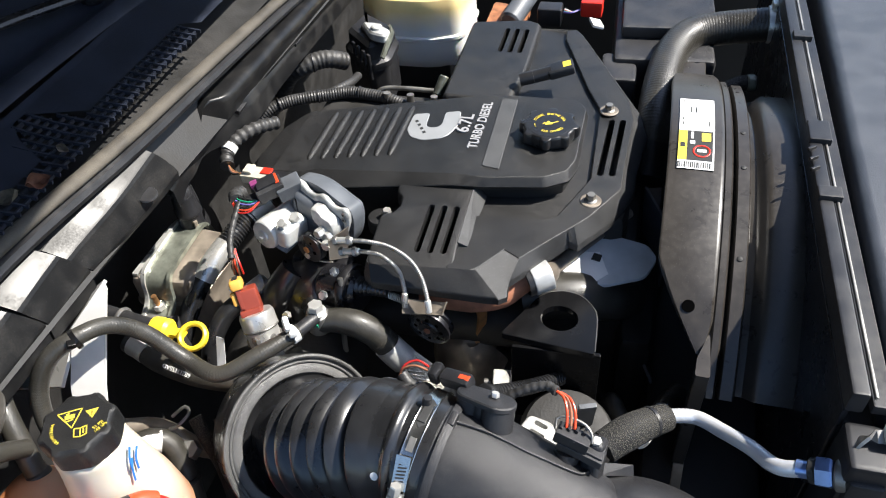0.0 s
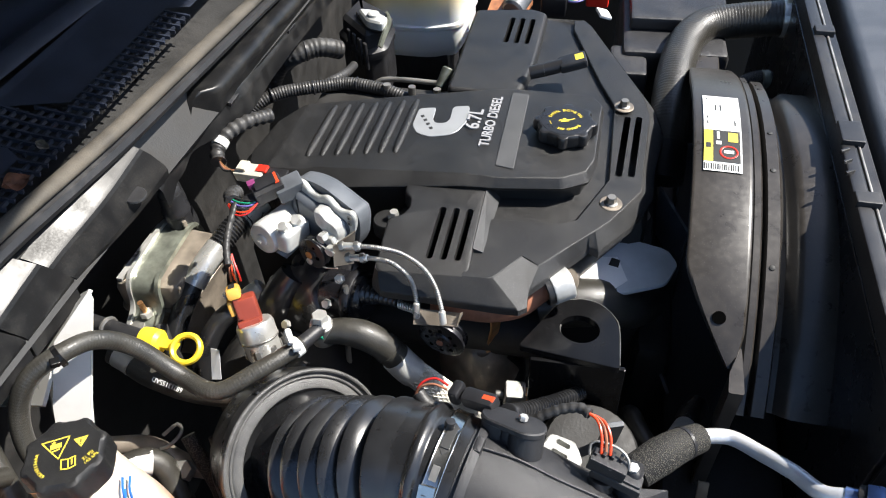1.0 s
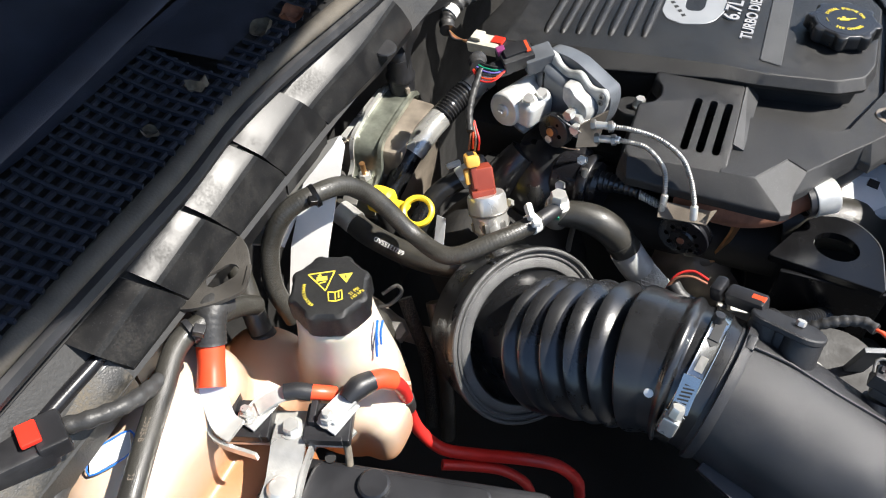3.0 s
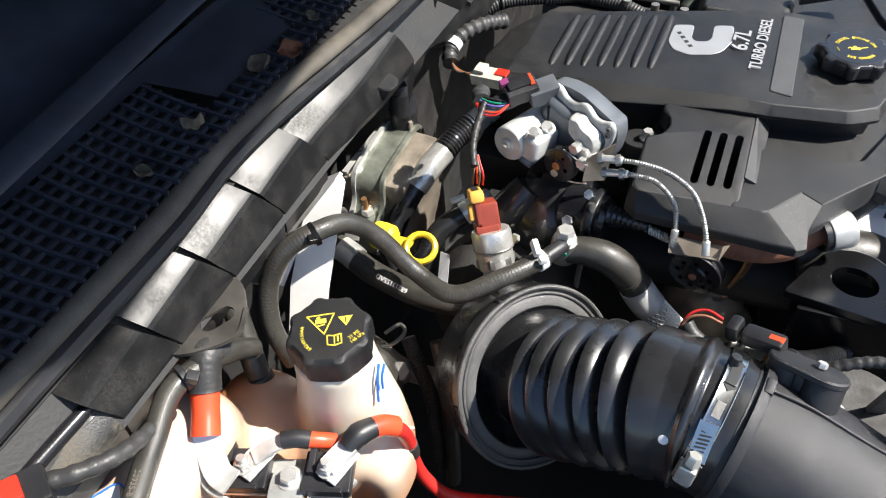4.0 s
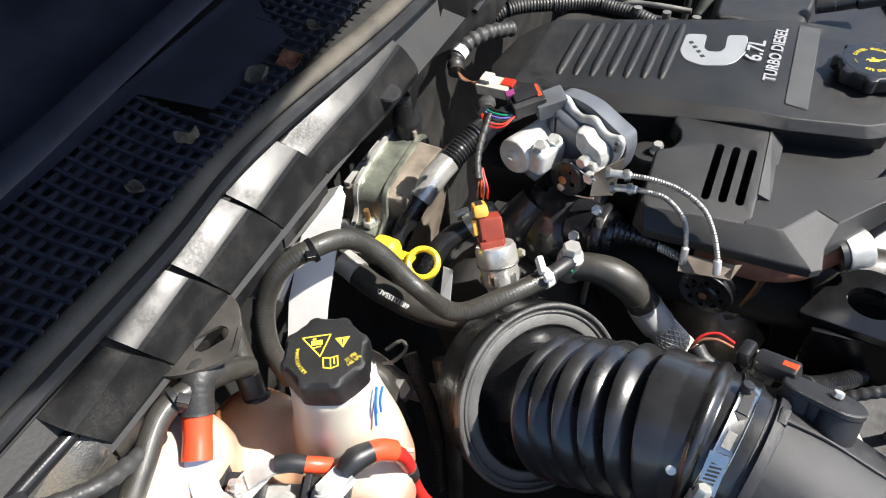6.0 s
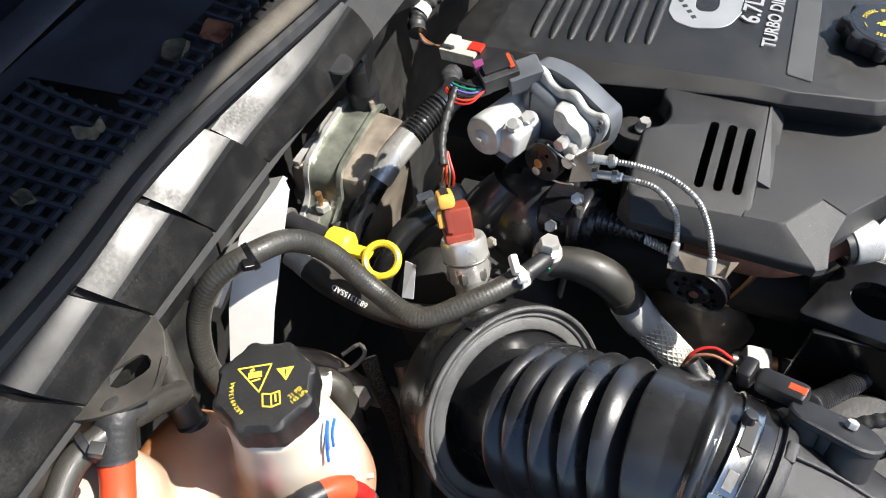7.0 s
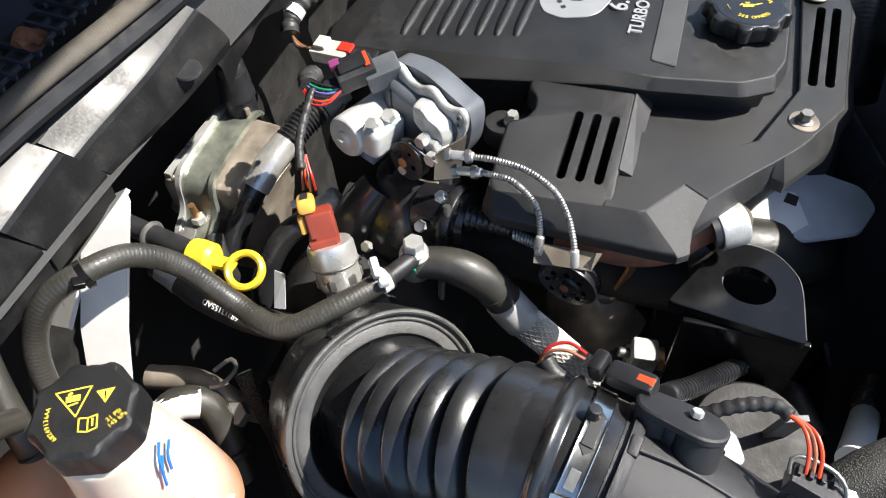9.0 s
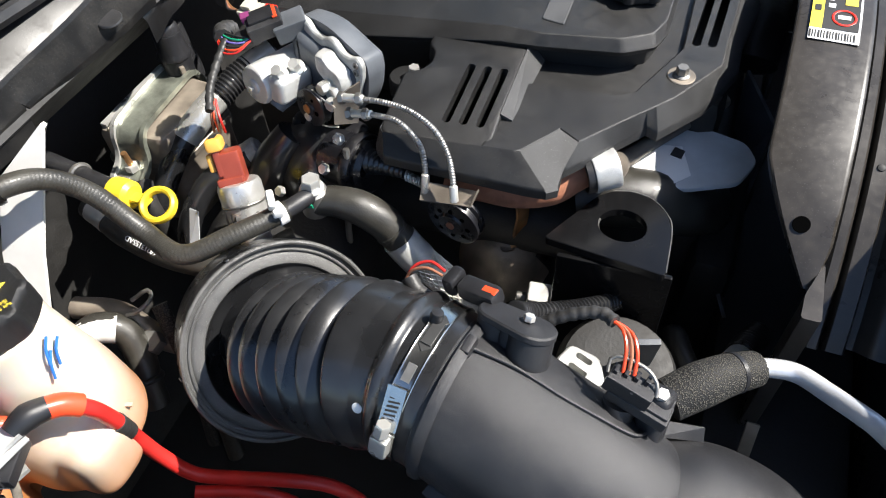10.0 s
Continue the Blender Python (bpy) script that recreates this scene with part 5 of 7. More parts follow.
low = thing("lower_hose", (-0.52, 0.46, 1.1), "black rubber hose with printed white numbers", "hose")
part("rubber", tube([(-0.6317, 0.4970, 1.1075), (-0.6111, 0.4919, 1.1044), (-0.5750, 0.4805, 1.0982), (-0.5140, 0.4741, 1.0920), (-0.4593, 0.4824, 1.0899), (-0.4179, 0.5100, 1.0941), (-0.3972, 0.5327, 1.0972)], 0.0145, 18, 0.004), M_RUBBER, low)
part("ferrule", tube([(-0.6235, 0.4950, 1.1075), (-0.6111, 0.4919, 1.1054), (-0.5988, 0.4878, 1.1033)], 0.0155, 18, 0.004), M_STEEL, low)
part("end_clip", lathe([(0.015, 0), (0.0165, 0.0006), (0.0165, 0.008), (0.015, 0.0086)], (-0.4240, 0.5039, 1.0941), (0.8, 0.55, 0.1), 22, closed=False), M_WHITE, low, "white hose clip")
words("68213155AD", 0.0080, Matrix.Translation((-0.5421, 0.4661, 1.1090)) @ Euler((radians(-34), radians(-3), radians(170))).to_matrix().to_4x4(), M_PAPER, low, "white printed part number", deep=0.0002)
words("ENG", 0.0085, Matrix.Translation((-0.4405, 0.4812, 1.1049)) @ Euler((radians(-34), 0, radians(208))).to_matrix().to_4x4(), M_PAPER, low, "white printed letters", deep=0.0002)

gap = thing("drain_hoses", (-0.44, 0.40, 0.95), "dark dusty rubber drain hoses with a spring clip", "hose")
part("hose", tube([(-0.505, 0.425, 1.075), (-0.490, 0.412, 1.055), (-0.468, 0.395, 1.02), (-0.455, 0.375, 0.97), (-0.45, 0.36, 0.92)], 0.0085, 14), M_SLEEVE, gap)
part("hose", tube([(-0.470, 0.430, 1.08), (-0.455, 0.410, 1.05), (-0.440, 0.385, 1.00), (-0.432, 0.37, 0.95), (-0.43, 0.36, 0.90)], 0.0095, 14), M_RUBBER, gap)
part("spring_clip", tube([(-0.528, 0.415, 1.085), (-0.515, 0.428, 1.092), (-0.505, 0.420, 1.092), (-0.512, 0.404, 1.088), (-0.524, 0.400, 1.082)], 0.0022, 8), M_DULL_STEEL, gap)
part("fitting", hexa((-0.503, 0.395, 1.045), (0.1, -0.3, 1), 0.013, 0.014), M_DULL_STEEL, gap)
part("cross_pipe", tube([(-0.60, 0.40, 1.06), (-0.55, 0.41, 1.06), (-0.50, 0.41, 1.03), (-0.42, 0.43, 1.02)], 0.012, 14), M_TAN_STEEL, gap)

# ---------- pressure sensor, dipstick ----------
sen = thing("pressure_sensor", (-0.434, 0.495, 1.10), "silver pressure sensor with a maroon plug and yellow lock", "sensor")
sa = Vector((-0.034, 0.042, 0.090)).normalized()
s0 = Vector((-0.432, 0.515, 1.131))
part("can", lathe([(0.016, -0.030), (0.0165, -0.004), (0.0195, 0), (0.0205, 0.004), (0.0205, 0.020), (0.0222, 0.022), (0.0222, 0.040), (0.0205, 0.044), (0.0180, 0.045)], s0, sa, 32), M_STEEL, sen)
part("hex_base", lathe([(0.021, 0), (0.0225, 0.002), (0.0225, 0.010), (0.021, 0.012)], s0 + sa * 0.002, sa, 6), M_DULL_STEEL, sen)
sm = frame_of(sa, (0.8, 0.5, 0))
part("plug_body", rbox(s0 + sa * 0.060, (0.026, 0.022, 0.034), sm, 0.003), M_MAROON, sen, "maroon plug")
part("plug_shelf", rbox(s0 + sa * 0.048 + sm @ Vector((0, -0.004, 0)), (0.030, 0.026, 0.008), sm, 0.002), M_MAROON, sen)
for k in (-1, 0, 1):
    part("plug_rib", rbox(s0 + sa * 0.064 + sm @ Vector((0.0085 * k, -0.0125, 0)), (0.003, 0.004, 0.026), sm, 0.0008), M_MAROON, sen)
part("plug_ear", rbox(s0 + sa * 0.068 + sm @ Vector((0.010, -0.010, 0)), (0.006, 0.007, 0.028), sm, 0.0015), M_MAROON, sen)
part("plug_ear", rbox(s0 + sa * 0.068 + sm @ Vector((-0.010, -0.010, 0)), (0.006, 0.007, 0.028), sm, 0.0015), M_MAROON, sen)
lock = part("lock", rbox(s0 + sa * 0.082 + Vector((-0.008, -0.006, 0.004)), (0.026, 0.016, 0.014), sm, 0.004), M_ORANGE_YEL, sen, "orange-yellow lock piece")
part("lock_fin", rbox(s0 + sa * 0.070 + Vector((-0.012, -0.014, 0.0)), (0.010, 0.006, 0.018), sm, 0.002), M_ORANGE_YEL, lock)
part("lock_slot", rbox(s0 + sa * 0.0893 + Vector((-0.008, -0.006, 0.004)), (0.018, 0.007, 0.0006), sm, 0.0), M_INK, lock)
for k in (-1, 1):
    # grooves laid on as black bars that paint their shade
    part("plug_groove", rbox(s0 + sa * 0.066 + sm @ Vector((0.0045 * k, -0.0112, 0)), (0.003, 0.0012, 0.022), sm, 0.0), M_HOLE_SHADE, sen)
part("can_ring", ringbm(s0 + sa * 0.023, sa, 0.0218, 0.0013), M_DULL_STEEL, sen)
part("latch", rbox(s0 + sa * 0.054 + sm @ Vector((0, -0.0125, 0)), (0.007, 0.003, 0.008), sm, 0.001), M_ORANGE_YEL, sen)
har = thing("sensor_harness", (-0.47, 0.60, 1.22), "thin taped harness with bare coloured wires", "wiring")
for k in range(4):
    o = (k - 1.5) * 0.0035
    part("wire", tube([s0 + sa * 0.086 + Vector((-0.011 + o, 0.008 + 0.003 * (k % 2), 0)), (-0.469 + o, 0.558, 1.222), (-0.473 + o * 0.5, 0.566, 1.229), (-0.476, 0.574, 1.233)], 0.0013, 8), (M_RUST, M_ORANGE, M_TAN_STEEL, M_RED_CABLE)[k], har)
part("taped_run", tube([(-0.475, 0.560, 1.229), (-0.484, 0.580, 1.238), (-0.488, 0.600, 1.246), (-0.489, 0.618, 1.254), (-0.490, 0.630, 1.258)], 0.0042, 10, 0.002, ridged(0.011, 0.1)), M_TAPE, har)
part("elbow_tape", tube([(-0.505, 0.660, 1.248), (-0.502, 0.645, 1.256), (-0.495, 0.634, 1.258)], 0.0095, 10, 0.002, ridged(0.008, 0.08)), M_TAPE, har)
for k, m_ in enumerate((M_INK, M_GREEN, M_VIOLET, M_INK, M_ORANGE, M_RED_CABLE)):
    part("wire", tube([(-0.500, 0.640 - 0.002 * k, 1.260 - 0.001 * k), (-0.486, 0.634 - 0.0035 * k, 1.263 - 0.0018 * k), (-0.470, 0.633 - 0.003 * k, 1.264 - 0.0015 * k), (-0.462, 0.640 - 0.0012 * k, 1.262)], 0.0011, 8), m_, har)

ds = thing("transmission_dipstick", (-0.53, 0.475, 1.17), "bright yellow ring-pull dipstick handle on a black tube", "dipstick")
part("tube", tube([(-0.68, 0.512, 1.148), (-0.618, 0.500, 1.154), (-0.556, 0.488, 1.160)], 0.0105, 16), M_BLACK, ds)
part("bracket_ring", ringbm((-0.622, 0.5005, 1.1535), (0.98, -0.18, 0.1), 0.0115, 0.003), M_DULL_STEEL, ds)
da = Vector((0.98, -0.05, 0.08)).normalized()
part("cap", lathe([(0.011, 0), (0.0155, 0.002), (0.0160, 0.010), (0.0150, 0.022), (0.011, 0.026)], (-0.568, 0.4890, 1.159), da, 28), M_YELLOW, ds)
part("neck", rbox((-0.532, 0.486, 1.162), (0.024, 0.013, 0.006), (0, -8, -5), 0.002), M_YELLOW, ds)
part("ring", ringbm((-0.508, 0.483, 1.165), (0.1, -0.45, 0.9), 0.0158, 0.0036, flat=1.5), M_YELLOW, ds)
part("tag", plate3([(-0.496, 0.506, 1.140), (-0.484, 0.504, 1.141), (-0.480, 0.484, 1.112), (-0.492, 0.483, 1.110)], 0.001), M_FAN, ds, "white paper tag")

# ---------- zinc bracket box, tubes behind ----------
zb = thing("cooler_housing", (-0.63, 0.62, 1.05), "zinc-plated steel housing with a strap and stud", "housing")
zr = (6, 0, -4)
cs = [(-0.672, 0.578), (-0.584, 0.584), (-0.576, 0.694), (-0.668, 0.700)]
part("case", stack(rounded(cs, 0.012, 4), [(1.00, 0.0), (1.085, 0.0), (1.088, 0.004), (1.094, 0.004), (1.097, 0.0), (1.128, 0.0), (1.135, -0.003), (1.138, -0.009)]), M_TAN_STEEL, zb)


def strap_line(x, dz=0.0):
    return [(x - 0.004, 0.712, 1.10 + dz), (x - 0.004, 0.706, 1.125 + dz), (x - 0.003, 0.694, 1.140 + dz), (x - 0.002, 0.67, 1.1425 + dz), (x, 0.61, 1.1425 + dz), (x + 0.001, 0.590, 1.140 + dz), (x + 0.002, 0.580, 1.128 + dz), (x + 0.003, 0.576, 1.112 + dz), (x + 0.004, 0.568, 1.100 + dz), (x + 0.005, 0.552, 1.092 + dz), (x + 0.005, 0.545, 1.082 + dz), (x + 0.005, 0.540, 1.06 + dz)]


part("strap", ribbon(strap_line(-0.630), 0.036, 0.003, (0, -0.6, 0.8), 0.004), M_ZINC, zb, "zinc strap over the housing")
for x in (-0.6505, -0.6105):
    part("strap_edge", ribbon(strap_line(x, 0.0035), 0.0055, 0.0065, (0, -0.6, 0.8), 0.004), M_ZINC if x > -0.63 else M_STEEL, zb)
part("seam", ribbon([(-0.663, 0.585, 1.139), (-0.661, 0.64, 1.140), (-0.660, 0.69, 1.139)], 0.008, 0.005), M_STEEL, zb)
part("stud", cyl((-0.626, 0.566, 1.098), (-0.627, 0.564, 1.126), 0.0036, seg=14), M_BRASS, zb)
part("nut", hexa((-0.626, 0.566, 1.100), (-0.05, -0.1, 1), 0.0085, 0.008), M_STEEL, zb)
part("foot", rbox((-0.634, 0.548, 1.094), (0.020, 0.060, 0.004), (0, 0, 14), 0.001), M_DULL_STEEL, zb)
part("lower_pipe", tube([(-0.60, 0.55, 1.10), (-0.588, 0.535, 1.09), (-0.58, 0.53, 1.06), (-0.58, 0.53, 1.02)], 0.010, 12), M_MATTE, zb)
ft = thing("fuel_tubes", (-0.56, 0.64, 1.1), "black hose with a shiny crimped sleeve running up beside the housing", "hose")
part("hose", tube([(-0.600, 0.545, 1.05), (-0.588, 0.585, 1.095), (-0.574, 0.625, 1.126), (-0.556, 0.685, 1.145), (-0.525, 0.745, 1.16)], 0.0140, 14), M_BELLOWS, ft)
part("sleeve", tube([(-0.579, 0.612, 1.117), (-0.571, 0.636, 1.131), (-0.562, 0.665, 1.140)], 0.0158, 18), M_STEEL, ft, "bright crimped sleeve")
part("ribbed_sleeve", tube([(-0.561, 0.668, 1.140), (-0.553, 0.693, 1.147), (-0.543, 0.715, 1.152)], 0.0154, 18, 0.0012, ridged(0.005, 0.06)), M_BELLOWS, ft)
part("end_sleeve", tube([(-0.545, 0.712, 1.151), (-0.536, 0.728, 1.155), (-0.526, 0.744, 1.16)], 0.0160, 18), M_STEEL, ft)
part("second_hose", tube([(-0.545, 0.51, 1.02), (-0.54, 0.535, 1.07), (-0.525, 0.565, 1.105), (-0.50, 0.59, 1.12), (-0.48, 0.60, 1.13)], 0.013, 14), M_BELLOWS, ft)
part("clamp", lathe([(0.0135, 0), (0.0148, 0.0005), (0.0148, 0.010), (0.0135, 0.0105)], (-0.503, 0.588, 1.119), (0.6, 0.6, 0.35), 22, closed=False), M_STEEL, ft)
part("fitting", cyl((-0.498, 0.593, 1.122), (-0.475, 0.612, 1.135), 0.0145, bev=0.003), M_CAST, ft)
part("clamp_ear", rbox((-0.512, 0.592, 1.138), (0.018, 0.006, 0.006), (0, -20, 30), 0.001), M_WHITE, ft)
pl = thing("vacuum_plug", (-0.66, 0.74, 1.12), "black capped vacuum plug below the cowl", "plug")
part("cap", lathe([(0.013, 0), (0.0135, 0.02), (0.0125, 0.040), (0.011, 0.043)], (-0.655, 0.735, 1.130), (-0.15, 0.1, 1), 20), M_BLACK, pl)
part("body", lathe([(0.016, 0), (0.017, 0.012), (0.0155, 0.03)], (-0.652, 0.733, 1.10), (-0.15, 0.1, 1), 20), M_BLACK, pl)
part("tail", tube([(-0.66, 0.74, 1.15), (-0.69, 0.755, 1.15), (-0.72, 0.77, 1.13)], 0.007, 10), M_ZINC, pl)
wc = thing("white_connector", (-0.525, 0.74, 1.2), "white wiring connector with a red clip on the engine", "connector")
wm = Euler((radians(8), radians(-6), radians(-8))).to_matrix()
part("shell", rbox((-0.527, 0.738, 1.212), (0.044, 0.022, 0.016), wm, 0.002), M_CREAM, wc)
part("red_clip", rbox((-0.510, 0.738, 1.222), (0.016, 0.012, 0.004), wm, 0.001), M_RED, wc, "red clip")
part("latch", rbox((-0.538, 0.740, 1.2215), (0.014, 0.016, 0.005), wm, 0.001), M_CREAM, wc)
part("black_half", rbox((-0.490, 0.732, 1.212), (0.034, 0.024, 0.018), wm, 0.002), M_BLACK, wc)
wh = thing("main_harness", (-0.58, 0.78, 1.2), "black taped wiring harness with frayed coloured ends", "wiring")
part("taped_run", tube([(-0.555, 0.87, 1.21), (-0.575, 0.84, 1.218), (-0.595, 0.81, 1.215), (-0.601, 0.785, 1.205), (-0.592, 0.766, 1.20)], 0.010, 12, 0.002, ridged(0.012, 0.1)), M_TAPE, wh)
part("white_band", tube([(-0.599, 0.801, 1.212), (-0.601, 0.791, 1.208)], 0.0115, 12), M_WHITE, wh)
for k in range(3):
    part("wire", tube([(-0.592, 0.768, 1.20), (-0.575, 0.755 - 0.003 * k, 1.201), (-0.550, 0.741 + 0.004 * k, 1.207)], 0.0015, 8), (M_BRASS, M_RUST, M_INK)[k], wh)

vv = thing("vacuum_valve", (-0.632, 0.697, 1.14), "black cylindrical valve with a dull green cap by the cowl", "valve")
va = Vector((-0.05, 0.06, 1.0)).normalized()
part("body", lathe([(0.0170, -0.02), (0.0175, 0.018), (0.0195, 0.020), (0.0195, 0.026), (0.0172, 0.029), (0.0165, 0.048), (0.0158, 0.051)], (-0.632, 0.697, 1.142), va, 32), M_BLACK, vv)
part("cap", lathe([(0.0150, 0.050), (0.0150, 0.058), (0.0128, 0.062), (0.006, 0.0625)], (-0.632, 0.697, 1.142), va, 28), M_DUCT, vv, "dull green-black cap")
part("clip", rbox((-0.619, 0.687, 1.150), (0.008, 0.006, 0.014), (0, 0, -35), 0.0015), M_TAN_STEEL, vv)
part("hose", tube([(-0.633, 0.698, 1.13), (-0.636, 0.704, 1.09), (-0.645, 0.72, 1.05)], 0.010, 14), M_RUBBER, vv)

# ---------- actuator with motor, pulley and cables ----------
act = thing("throttle_actuator", (-0.395, 0.65, 1.18), "cast aluminium actuator with a motor and black pulley", "actuator")
an = Vector((-0.33, -0.93, 0.12)).normalized()
ac = Vector((-0.392, 0.652, 1.223))
am = frame_of(an)


def aface(x, y, h=0.0):
    """A point on the actuator's face: x to the right, y up, h outwards."""
    return ac + am @ Vector((x, y, h))


A4 = Matrix.Translation(ac) @ am.to_4x4()


def aplan(pts):
    return [(x / 1000, y / 1000) for x, y in pts]


RIM = aplan([(-50, 30), (-46, 44), (-38, 51), (-30, 52), (-24, 50), (-17, 43), (-4, 39), (6, 44), (13, 43), (25, 33), (34, 33), (43, 37), (49, 31), (49, 18), (44, 2), (40, -20), (28, -36), (0, -42), (-34, -36), (-48, -8)])
BACK = aplan([(-52, 26), (-44, 46), (-22, 50), (-2, 49), (18, 42), (34, 36), (46, 32), (50, 18), (48, -6), (38, -26), (20, -40), (-30, -40), (-50, -10)])
part("back_cover", stack(rounded(BACK, 0.008, 4), [(-0.036, -0.012), (-0.032, -0.004), (-0.026, 0), (-0.0045, 0.001)], m=A4), M_GREY_CASE, act, "smooth blue-grey back cover")
part("gasket", stack(rounded(RIM, 0.005, 3), [(-0.0045, -0.0010), (-0.0025, -0.0010)], m=A4), M_BLACK, act)
part("flange", stack(rounded(RIM, 0.005, 3), [(-0.0025, 0), (0.0022, 0.0004), (0.0038, -0.0008), (0.0042, -0.0020)], m=A4), M_CAST, act)
CAST = aplan([(-44, 22), (-34, 42), (-20, 36), (-4, 31), (2, 34), (12, 34), (22, 26), (36, 22), (42, 14), (38, -4), (30, -24), (0, -32), (-34, -28), (-44, 0)])
part("casting", stack(rounded(CAST, 0.006, 3), [(0.003, 0.001), (0.008, -0.001), (0.012, -0.006), (0.013, -0.010)], m=A4), M_GREY_CASE, act)
HUMP = aplan([(0, 33), (14, 34), (20, 27), (34, 23), (40, 12), (36, -6), (26, -10), (14, 6), (2, 14)])
part("hump", stack(rounded(HUMP, 0.005, 3), [(0.006, 0.001), (0.016, 0), (0.020, -0.002), (0.021, -0.005)], m=A4), M_CAST, act, "pale cast shoulder")
for x, y in ((-0.0315, 0.0455), (0.0425, 0.0290), (0.0425, 0.0215)):
    lg = part("lug_screw", cyl(aface(x, y, 0.0040), aface(x, y, 0.0056), 0.0036, seg=18, bev=0.0006), M_DULL_STEEL, act)
    part("recess", cyl(aface(x, y, 0.0056), aface(x, y, 0.0060), 0.0015, seg=12), M_INK, lg)
part("motor", lathe([(0.0, -0.01), (0.019, -0.01), (0.0205, -0.004), (0.0205, 0.0540), (0.0190, 0.0570), (0.0178, 0.0576), (0.0080, 0.0578), (0.0076, 0.0600), (0.0060, 0.0608), (0.0, 0.0608)], aface(-0.0465, -0.006, 0.002), an, 40, closed=False), M_PALE_METAL, act, "silver motor can")
part("motor_pin", rbox(aface(-0.0465, -0.006, 0.0645), (0.006, 0.003, 0.004), am, 0.0008), M_STEEL, act)
part("side_block", rbox(aface(-0.0215, -0.004, 0.034), (0.022, 0.030, 0.044), am, 0.007, 3), M_PALE_METAL, act)
part("block_foot", tube([aface(-0.024, -0.012, 0.030), aface(-0.026, -0.020, 0.044), aface(-0.027, -0.026, 0.052)], [0.012, 0.011, 0.008], 18), M_GREY_CASE, act)
bv = am @ Vector((0.18, 0.80, 0.55))
for x, y, h in ((-0.0190, 0.0110, 0.026), (-0.0225, 0.0105, 0.0445)):
    q = aface(x, y, h)
    bb = part("block_bolt", hexa(q + bv * 0.003, bv, 0.0066, 0.0085), M_STEEL, act)
    part("flange_washer", lathe([(0.0088, 0), (0.0088, 0.0015), (0.0070, 0.0030)], q, bv, 22), M_STEEL, bb)
pulley = part("pulley", lathe([(0.0185, 0), (0.0198, 0.0012), (0.0198, 0.0030), (0.0165, 0.0050), (0.0165, 0.0075), (0.0198, 0.0095), (0.0198, 0.0115), (0.0185, 0.0125), (0.0075, 0.0130), (0.0070, 0.0145)], aface(0.0105, -0.0160, 0.0270), an, 44), M_PAINTED, act, "black cable pulley")
part("hub", lathe([(0.0048, 0), (0.0048, 0.002), (0.0030, 0.0026)], aface(0.0085, -0.0165, 0.0405), an, 20), M_BRASS, pulley)
part("pin", lathe([(0.0044, 0), (0.0044, 0.002), (0.0026, 0.0026)], aface(0.0072, -0.0272, 0.0395), an, 20), M_STEEL, pulley)
# bores are black discs with the hole's shade in their colour
part("bore", cyl(aface(0.0200, -0.0180, 0.0390), aface(0.0200, -0.0180, 0.0402), 0.0026, seg=14), M_HOLE_SHADE, pulley)
part("bore", cyl(aface(0.0150, -0.0050, 0.0390), aface(0.0150, -0.0050, 0.0402), 0.0018, seg=12), M_HOLE_SHADE, pulley)
for x, y, h, r in ((0.0215, 0.0075, 0.034, 0.0066), (0.0345, -0.0040, 0.036, 0.0070), (0.0290, 0.0020, 0.028, 0.0085)):
    st = part("stud", cyl(aface(x, y, 0.010), aface(x, y, h - 0.008), r, r * 0.9, 18, 0.002), M_STEEL, act)
    part("stud_nut", hexa(aface(x, y, h - 0.008), an, r, 0.008), M_STEEL, st)
part("inner_wire", tube([aface(0.010, 0.0025, 0.034), aface(0.030, 0.0000, 0.036), aface(0.044, -0.0010, 0.036)], 0.0009, 6, 0.003), M_STEEL, act)
part("inner_wire", tube([aface(0.014, -0.0350, 0.034), aface(0.030, -0.0300, 0.036), aface(0.046, -0.0230, 0.036)], 0.0009, 6, 0.003), M_STEEL, act)
part("cable_bracket", plate3([aface(0.041, -0.022, 0.036), aface(0.040, 0.006, 0.034), aface(0.060, 0.026, 0.016), aface(0.058, -0.020, 0.020)], 0.0025), M_TAN_STEEL, act, "tan steel cable bracket")
part("under_body", rbox(aface(0.0, -0.075, 0.005), (0.085, 0.045, 0.05), am, 0.012), M_PAINTED, act, "black lower body")
pgm = Euler((radians(6), radians(-10), radians(38))).to_matrix()
part("socket", rbox((-0.434, 0.664, 1.264), (0.034, 0.024, 0.020), pgm, 0.002), M_GREY_CASE, act)
plug = part("plug_body", rbox((-0.455, 0.652, 1.268), (0.036, 0.024, 0.017), pgm, 0.002), M_DUCT, act)
part("plug_step", rbox((-0.459, 0.653, 1.2775), (0.026, 0.018, 0.004), pgm, 0.001), M_BLACK, plug)
part("plug_clip", rbox((-0.4475, 0.660, 1.2800), (0.005, 0.018, 0.002), pgm, 0.0006), M_ORANGE, plug, "orange clip line")
part("violet_lever", rbox((-0.474, 0.650, 1.2740), (0.010, 0.009, 0.008), pgm, 0.001), mat("violet plastic", (0.25, 0.05, 0.16), 0.4), plug, "violet locking lever")
part("plug_boot", rbox((-0.470, 0.640, 1.258), (0.024, 0.018, 0.014), pgm, 0.004), M_BLACK, plug)
tb = thing("turbo_housing", (-0.40, 0.60, 1.05), "glossy black turbo inlet housing below the actuator", "turbo")
